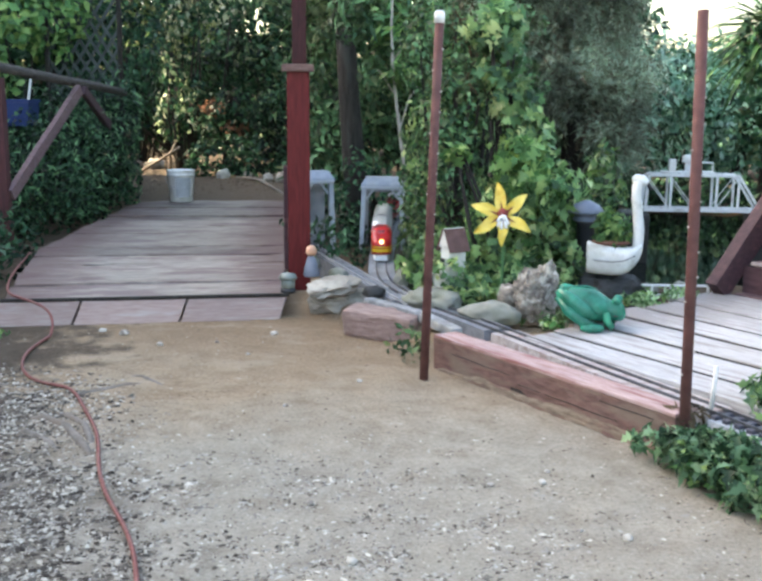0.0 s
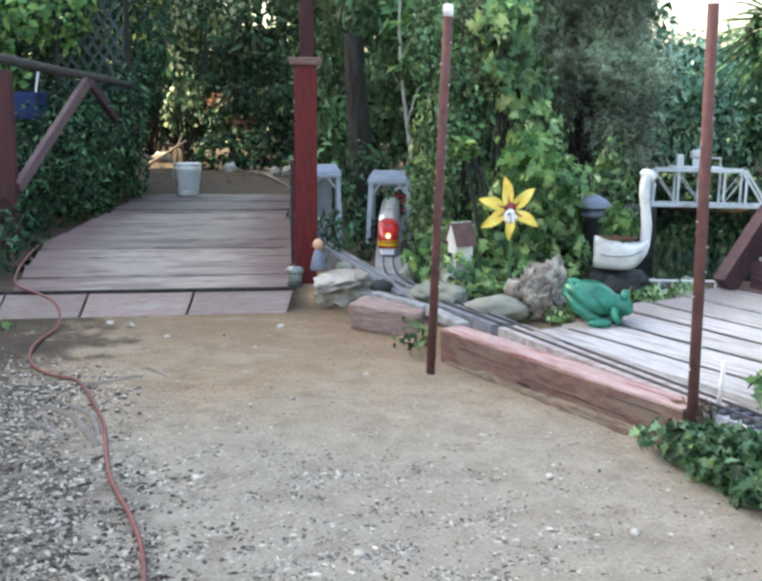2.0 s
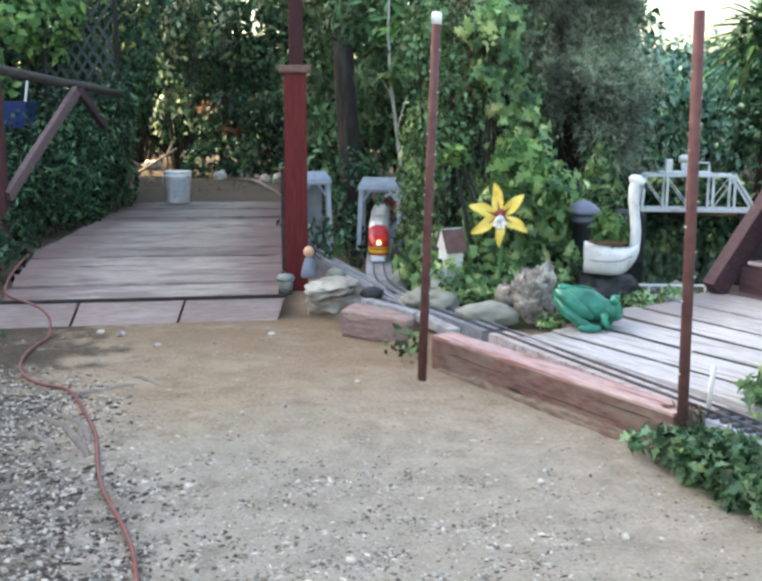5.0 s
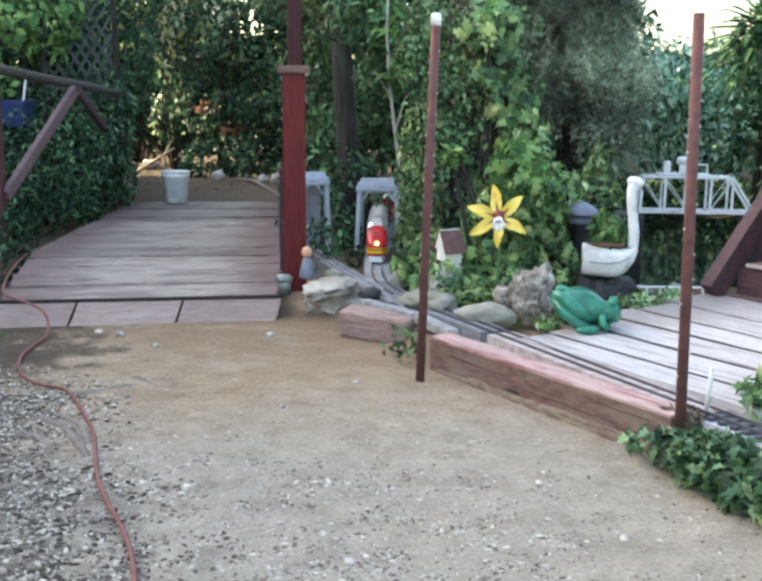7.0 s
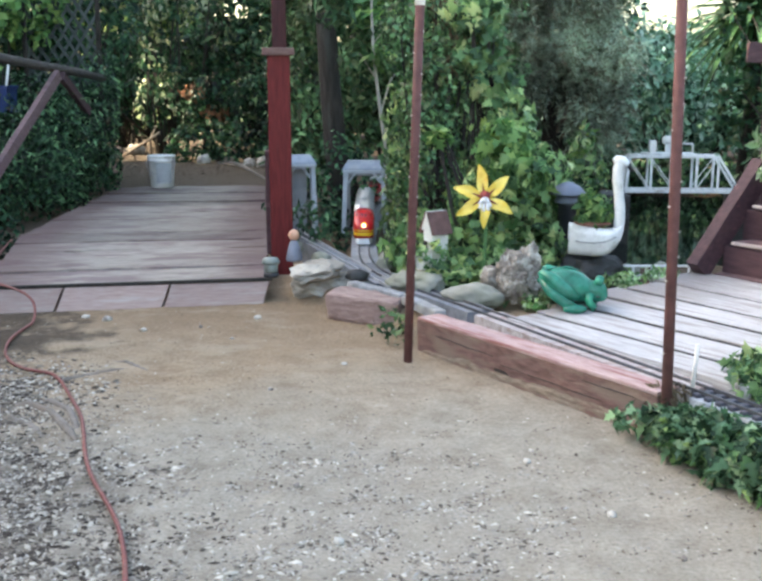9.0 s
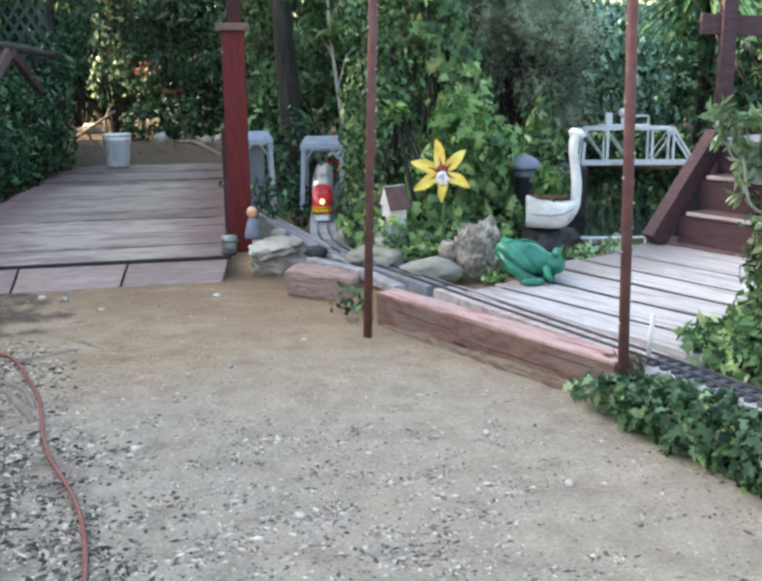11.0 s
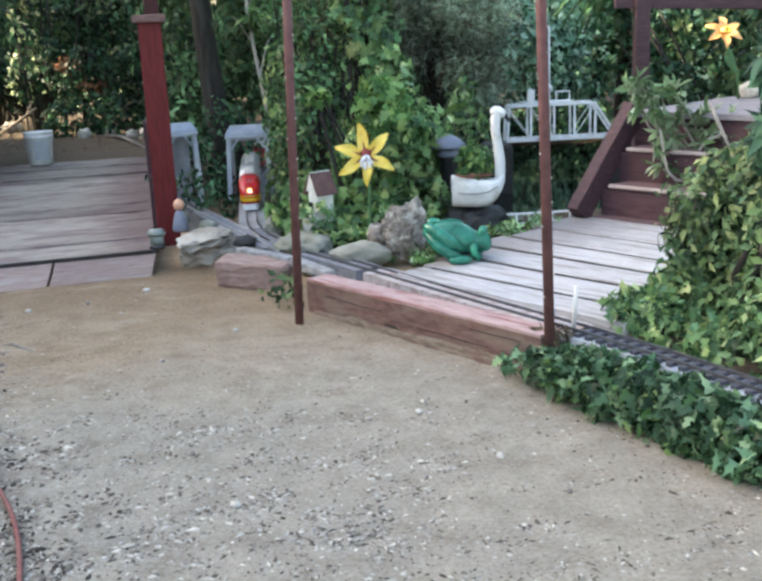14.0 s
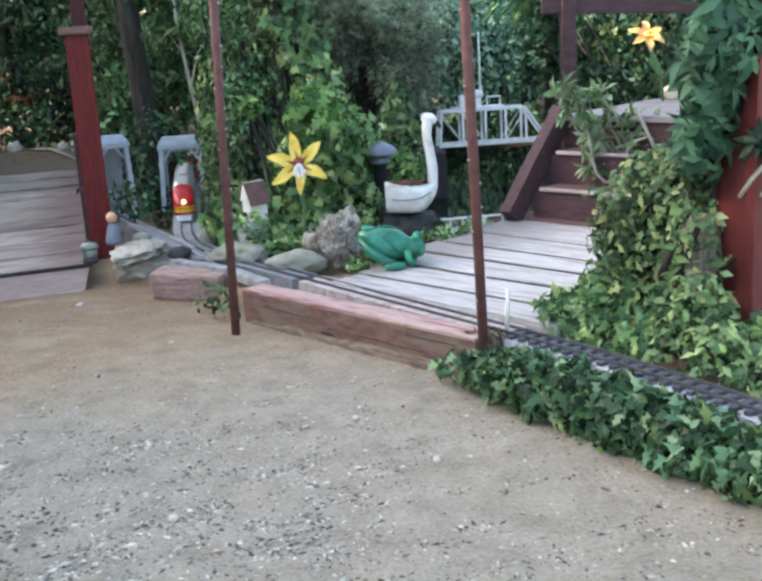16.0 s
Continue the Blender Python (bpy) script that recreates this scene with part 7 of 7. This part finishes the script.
for t in tips:
    t = Vector(t)
    tube([(0.12, 0.0, -0.02), Vector((t.x * 0.3 + 0.06, t.y + 0.03, t.z * 0.4)), Vector((t.x * 0.8, t.y + 0.03, t.z * 0.8)), t], [0.008, 0.007, 0.005, 0.004], 7, bm)
    for k in range(15):
        d = rngs.normal(0, 1, 3)
        d /= np.linalg.norm(d)
        ps.append(np.array(t) + d * 0.005 + np.array([0.02, 0, -0.035]) * rngs.uniform(0, 1))
        ns.append(np.array([d[0], d[1], 0.5 + d[2]]))
part("stem", bm, PALE_BARK, ss, smooth=True)
part("foliage", leaves("foliage", np.array(ps), np.array(ns), 0.072, FLESHY, rngs, 0.4, -0.1), SUCCULENT, ss)
part("bare_stem", tube([(-0.205, -0.07, 0.4), (-0.199, -0.09, 0.338), (-0.19, -0.09, 0.278), (-0.175, -0.09, 0.223), (-0.14, -0.09, 0.186), (-0.1, -0.09, 0.179)], [0.005, 0.006, 0.0065, 0.007, 0.007, 0.006], 7), PALE_BARK, ss, "pale bare curved stem", True)
part("bare_stem", tube([(-0.05, -0.08, 0.28), (-0.036, -0.09, 0.323), (-0.006, -0.09, 0.35), (0.043, -0.09, 0.364), (0.093, -0.09, 0.349), (0.143, -0.09, 0.316)], [0.005, 0.006, 0.007, 0.007, 0.007, 0.005], 7), PALE_BARK, ss, "pale bare curved stem", True)
part("prop", tube([(-0.014, -0.11, 0.497), (0.092, -0.11, 0.273), (0.13, -0.1, 0.1)], 0.0075, 7), PALE_BARK, ss, "pale bare stick", True)
single("landing_stone", ball(0.06, 0.05, 0.05, None, 3, 0.25, 1.8, -0.035), PEBBLE, pose(2.18, 5.09, 0.585), "pale rounded stone on the landing boards", "rock", smooth=True)

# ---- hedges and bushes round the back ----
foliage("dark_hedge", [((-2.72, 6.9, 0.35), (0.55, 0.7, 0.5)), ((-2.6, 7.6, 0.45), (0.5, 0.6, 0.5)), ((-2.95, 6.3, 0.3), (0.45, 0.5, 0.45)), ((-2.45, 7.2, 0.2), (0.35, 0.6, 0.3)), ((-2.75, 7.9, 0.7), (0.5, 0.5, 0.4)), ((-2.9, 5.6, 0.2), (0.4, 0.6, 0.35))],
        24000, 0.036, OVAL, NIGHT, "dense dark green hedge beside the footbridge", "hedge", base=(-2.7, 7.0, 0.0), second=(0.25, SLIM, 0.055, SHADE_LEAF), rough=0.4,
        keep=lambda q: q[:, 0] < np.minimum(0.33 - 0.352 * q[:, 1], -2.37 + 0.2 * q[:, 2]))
foliage("leafy_vine", [((-3.3, 7.7, 1.45), (0.55, 0.4, 0.4)), ((-3.1, 7.9, 1.9), (0.6, 0.4, 0.4)), ((-3.6, 7.4, 1.0), (0.4, 0.4, 0.4))], 3800, 0.085, OVAL, IVY_LIGHT, "light green leafy vine over the trellis", "vine", base=(-3.3, 7.8, 0.0))
lt = thing("trellis", pose(-2.79, 7.75, 0.0), "dark weathered lattice trellis behind the hedge", "trellis")
for k in range(-6, 8):
    for sgn in (-1, 1):
        # slats crossing at a slant, cut off at the uprights
        x0, run = k * 0.085 * sgn, 0.52 * sgn
        t0 = max(0.0, min((-0.3 - x0) / run, (0.27 - x0) / run))
        t1 = min(1.0, max((-0.3 - x0) / run, (0.27 - x0) / run))
        if t1 - t0 > 0.05:
            part("slat", beam((x0 + run * t0, 0.006 * sgn, 0.85 + 0.78 * t0), (x0 + run * t1, 0.006 * sgn, 0.85 + 0.78 * t1), 0.006, 0.022, 0.0), LATTICE, lt)
for x in (-0.3, 0.27):
    part("upright", box(0.03, 0.03, 1.62, None, 0.003), BARK, lt, m=pose(x, 0, 0.8))
foliage("trellis_ivy", [((-2.7, 8.1, 1.2), (0.4, 0.25, 0.5)), ((-3.2, 8.3, 0.9), (0.5, 0.3, 0.6))], 2600, 0.06, OVAL, DEEP, "dark climbing foliage behind the trellis", "vine", base=(-2.9, 8.2, 0.0))
# a share of pale leaves paints the sun flecks on this climber
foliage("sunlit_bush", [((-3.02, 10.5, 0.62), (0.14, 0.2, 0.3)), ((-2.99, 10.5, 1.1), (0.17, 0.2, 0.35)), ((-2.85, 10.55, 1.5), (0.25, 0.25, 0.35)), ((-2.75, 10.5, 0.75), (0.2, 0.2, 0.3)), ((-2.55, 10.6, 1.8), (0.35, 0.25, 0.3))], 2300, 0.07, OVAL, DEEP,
        "tall green climber, sun flecks put in as pale leaves", base=(-2.9, 10.55, 0.08), second=(0.3, OVAL, 0.075, FLECK_LEAF), gap=-0.7)
# dark leaf colour carries the shade under the trees here
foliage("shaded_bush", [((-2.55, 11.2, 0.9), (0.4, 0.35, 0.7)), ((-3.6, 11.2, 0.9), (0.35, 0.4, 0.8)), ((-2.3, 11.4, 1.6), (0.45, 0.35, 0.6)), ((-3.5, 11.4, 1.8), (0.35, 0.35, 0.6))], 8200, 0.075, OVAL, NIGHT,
        "green bush under the trees, shade put into its dark colour", base=(-2.75, 11.3, 0.08), second=(0.06, OVAL, 0.08, OLIVE), gap=-0.9)
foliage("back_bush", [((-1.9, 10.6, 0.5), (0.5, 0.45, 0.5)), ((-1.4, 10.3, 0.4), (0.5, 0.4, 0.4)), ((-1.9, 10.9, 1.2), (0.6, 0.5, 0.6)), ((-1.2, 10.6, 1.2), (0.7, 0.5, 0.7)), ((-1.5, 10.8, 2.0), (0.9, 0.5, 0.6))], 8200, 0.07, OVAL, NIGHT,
        "bush at the end of the path, shade put into its dark colour", base=(-1.6, 10.7, 0.08), second=(0.2, SLIM, 0.13, OLIVE), gap=-1.2)
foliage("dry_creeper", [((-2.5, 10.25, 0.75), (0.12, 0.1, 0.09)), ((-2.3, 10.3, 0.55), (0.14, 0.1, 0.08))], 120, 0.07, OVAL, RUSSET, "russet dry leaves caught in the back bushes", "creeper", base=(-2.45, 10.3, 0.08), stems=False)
# low dark leaves stand in for the shaded feet of the bushes
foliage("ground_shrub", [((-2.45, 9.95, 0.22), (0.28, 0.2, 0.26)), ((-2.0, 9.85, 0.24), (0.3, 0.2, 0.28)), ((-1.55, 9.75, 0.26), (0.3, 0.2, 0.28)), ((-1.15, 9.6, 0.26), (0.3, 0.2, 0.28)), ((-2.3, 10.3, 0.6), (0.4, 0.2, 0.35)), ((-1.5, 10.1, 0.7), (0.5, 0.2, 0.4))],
        3600, 0.06, OVAL, NIGHT, "low shrubs at the path's end, bush-foot shade in their dark colour", base=(-1.8, 9.85, 0.08), second=(0.2, OVAL, 0.065, DEEP), gap=-2.2, stems=False)
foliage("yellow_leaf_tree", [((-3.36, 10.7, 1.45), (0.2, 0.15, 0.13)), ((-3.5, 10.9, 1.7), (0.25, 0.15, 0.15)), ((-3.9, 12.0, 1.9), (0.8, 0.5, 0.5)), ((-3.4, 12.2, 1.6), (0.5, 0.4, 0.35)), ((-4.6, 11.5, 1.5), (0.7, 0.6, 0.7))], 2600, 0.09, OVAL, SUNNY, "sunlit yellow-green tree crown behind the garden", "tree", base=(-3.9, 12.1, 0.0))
# blobs left of x -5 are unseen, sized to cut the low sun
foliage("shade_hedge", [((-4.4, 13.6, 1.2), (1.2, 0.6, 1.5)), ((-2.8, 13.9, 1.3), (1.2, 0.6, 1.6)), ((-1.2, 13.6, 1.3), (1.2, 0.6, 1.6)), ((0.6, 12.5, 1.3), (1.4, 0.6, 1.6)), ((2.6, 12.2, 0.6), (1.4, 0.6, 0.75)), ((4.8, 11.0, 1.0), (1.4, 0.8, 1.0)), ((-5.6, 11.0, 0.5), (0.9, 1.5, 0.6)), ((-5.6, 9.0, 0.9), (0.7, 1.2, 1.0)), ((-4.8, 9.4, 1.3), (0.7, 0.8, 1.4)), ((-3.95, 9.3, 1.2), (0.6, 0.5, 1.3)), ((-4.4, 6.8, 1.0), (0.7, 1.4, 1.3))],
        44000, 0.13, OVAL, DEEP, "tall dark hedge closing the back of the garden", "hedge", base=(-3.0, 13.5, 0.0), inner=0.75)
foliage("mixed_shrub", [((-0.75, 7.7, 0.9), (0.5, 0.4, 0.8)), ((-0.2, 7.6, 0.7), (0.5, 0.4, 0.7)), ((0.25, 7.4, 0.9), (0.45, 0.4, 0.8)), ((-0.4, 7.9, 1.7), (0.9, 0.5, 0.5)), ((-0.95, 7.6, 0.3), (0.3, 0.3, 0.3)), ((0.3, 7.7, 1.7), (0.6, 0.4, 0.5))],
        12000, 0.065, OVAL, SHADE_LEAF, "mixed green shrubs behind the tracks", base=(-0.3, 7.7, 0.0), second=(0.35, SLIM, 0.11, OLIVE))
foliage("far_hedge", [((1.6, 9.6, 0.7), (0.8, 0.5, 0.75)), ((2.6, 9.4, 0.7), (0.8, 0.5, 0.8)), ((3.6, 9.0, 0.8), (0.8, 0.6, 0.9)), ((0.9, 9.4, 0.9), (0.6, 0.5, 0.9)), ((0.2, 9.8, 1.2), (0.8, 0.5, 1.2)), ((4.4, 8.0, 0.9), (0.7, 0.8, 1.0)), ((2.0, 9.7, 1.05), (0.5, 0.4, 0.35)), ((1.2, 10.5, 0.6), (0.7, 0.3, 0.6)), ((2.4, 10.4, 0.6), (0.7, 0.3, 0.6)), ((3.6, 10.0, 0.7), (0.7, 0.3, 0.7))],
        26000, 0.075, OVAL, BLUEGREEN, "blue-green hedge beyond the pond", "hedge", base=(1.9, 9.5, 0.0), second=(0.15, OVAL, 0.08, DEEP), gap=-1.5)
# foot of the far hedge, its shade put in as dark leaves
foliage("bank_shade_leaves", [((1.25, 8.75, 0.06), (0.5, 0.25, 0.24)), ((1.95, 8.7, 0.06), (0.5, 0.25, 0.26)), ((2.65, 8.65, 0.06), (0.5, 0.25, 0.24)), ((3.3, 8.5, 0.06), (0.5, 0.3, 0.26)), ((0.75, 8.5, 0.06), (0.35, 0.35, 0.24)), ((3.9, 7.9, 0.06), (0.4, 0.6, 0.28))],
        6000, 0.06, OVAL, NIGHT, "low leaves along the far pond edge, coloured dark as shade", base=(2.2, 8.7, 0.0), second=(0.1, OVAL, 0.06, DEEP), gap=-5, upper=-0.2, stems=False)
foliage("side_hedge", [((2.6, 7.2, 0.5), (0.4, 0.4, 0.55)), ((3.0, 6.5, 0.6), (0.5, 0.5, 0.6)), ((3.1, 5.6, 0.7), (0.5, 0.5, 0.8)), ((2.8, 6.9, 1.1), (0.5, 0.4, 0.5)), ((3.2, 4.6, 0.7), (0.5, 0.6, 0.9)), ((2.5, 3.4, 0.7), (0.5, 0.6, 0.9)), ((2.2, 6.6, 0.35), (0.3, 0.3, 0.35)), ((2.08, 7.25, 0.75), (0.26, 0.15, 0.4)), ((2.05, 7.3, 1.2), (0.24, 0.15, 0.3))],
        12000, 0.065, OVAL, DEEP, "dark green hedge behind the landing", "hedge", base=(2.9, 6.2, 0.0), second=(0.3, OVAL, 0.08, OLIVE))

foliage("deck_weed", [((-1.63, 3.84, 0.01), (0.07, 0.05, 0.035)), ((-1.74, 4.03, 0.02), (0.06, 0.06, 0.04))], 150, 0.026, OVAL, IVY_LIGHT,
        "low green weeds at the corner of the footbridge", "weed", base=(-1.66, 3.98, 0.0), second=(0.3, SLIM, 0.04, SHADE_LEAF), stems=False)
foliage("side_weed", [((-2.14, 4.96, 0.1), (0.13, 0.22, 0.12)), ((-2.3, 5.4, 0.14), (0.14, 0.25, 0.16))], 260, 0.045, OVAL, NIGHT,
        "leafy green weeds along the edge of the footbridge", "weed", base=(-2.2, 5.15, 0.0), second=(0.3, SLIM, 0.08, DEEP), stems=False)
# added out of view; sun passes below this crown, the back stays shaded
tree(-5.9, 10.2, 0.13, 4.6, (0.1, 0.0), "unseen tree added to shade the back bushes", BARK, 6, 11,
     ([((-5.9, 9.0, 3.5), (0.9, 1.0, 0.7)), ((-5.9, 10.5, 3.4), (0.9, 1.0, 0.75)), ((-5.9, 12.2, 3.3), (0.9, 1.0, 0.8))], 9000, 0.15, OVAL, DEEP))

# palm-like shrub
def palm(x, y, z, n, length, seed, label):
    rng = np.random.default_rng(seed)
    root = thing("palm", pose(x, y, 0), label, "palm")
    part("trunk", tube([(0, 0, -0.05), (0.03, 0, z * 0.5), (0, 0, z)], [0.07, 0.06, 0.05], 12), BARK, root, smooth=True)
    p, nn, v0 = [], [], []
    a = rng.uniform(0, math.tau, n)
    el = rng.uniform(-0.5, 1.2, n)
    tip = np.stack([np.cos(a) * np.cos(el), np.sin(a) * np.cos(el), np.sin(el)], 1)
    side = np.stack([-np.sin(a), np.cos(a), 0 * a], 1)
    up = np.cross(side, tip) * -1
    up[:, 2] = np.abs(up[:, 2])
    vv, ff = STRAP
    s = length * rng.uniform(0.7, 1.15, n)
    v = np.array([0, 0, z])[None, None] + s[:, None, None] * (vv[None, :, 0, None] * side[:, None] + vv[None, :, 1, None] * tip[:, None] + vv[None, :, 2, None] * np.array([0, 0, 1.0]))
    f = ff[None] + (np.arange(n) * len(vv))[:, None, None]
    part("fronds", arrays_mesh("fronds", v.reshape(-1, 3), f.reshape(-1, 3)), BLADE, root)
    return root


palm(2.15, 7.55, 1.35, 190, 0.62, 31, "spiky palm with long arching green blades")
palm(2.45, 7.9, 0.75, 120, 0.5, 33, "low spiky palm with arching green blades")
palm(-1.75, 11.3, 1.75, 90, 0.7, 32, "shaded spiky palm behind the bushes")
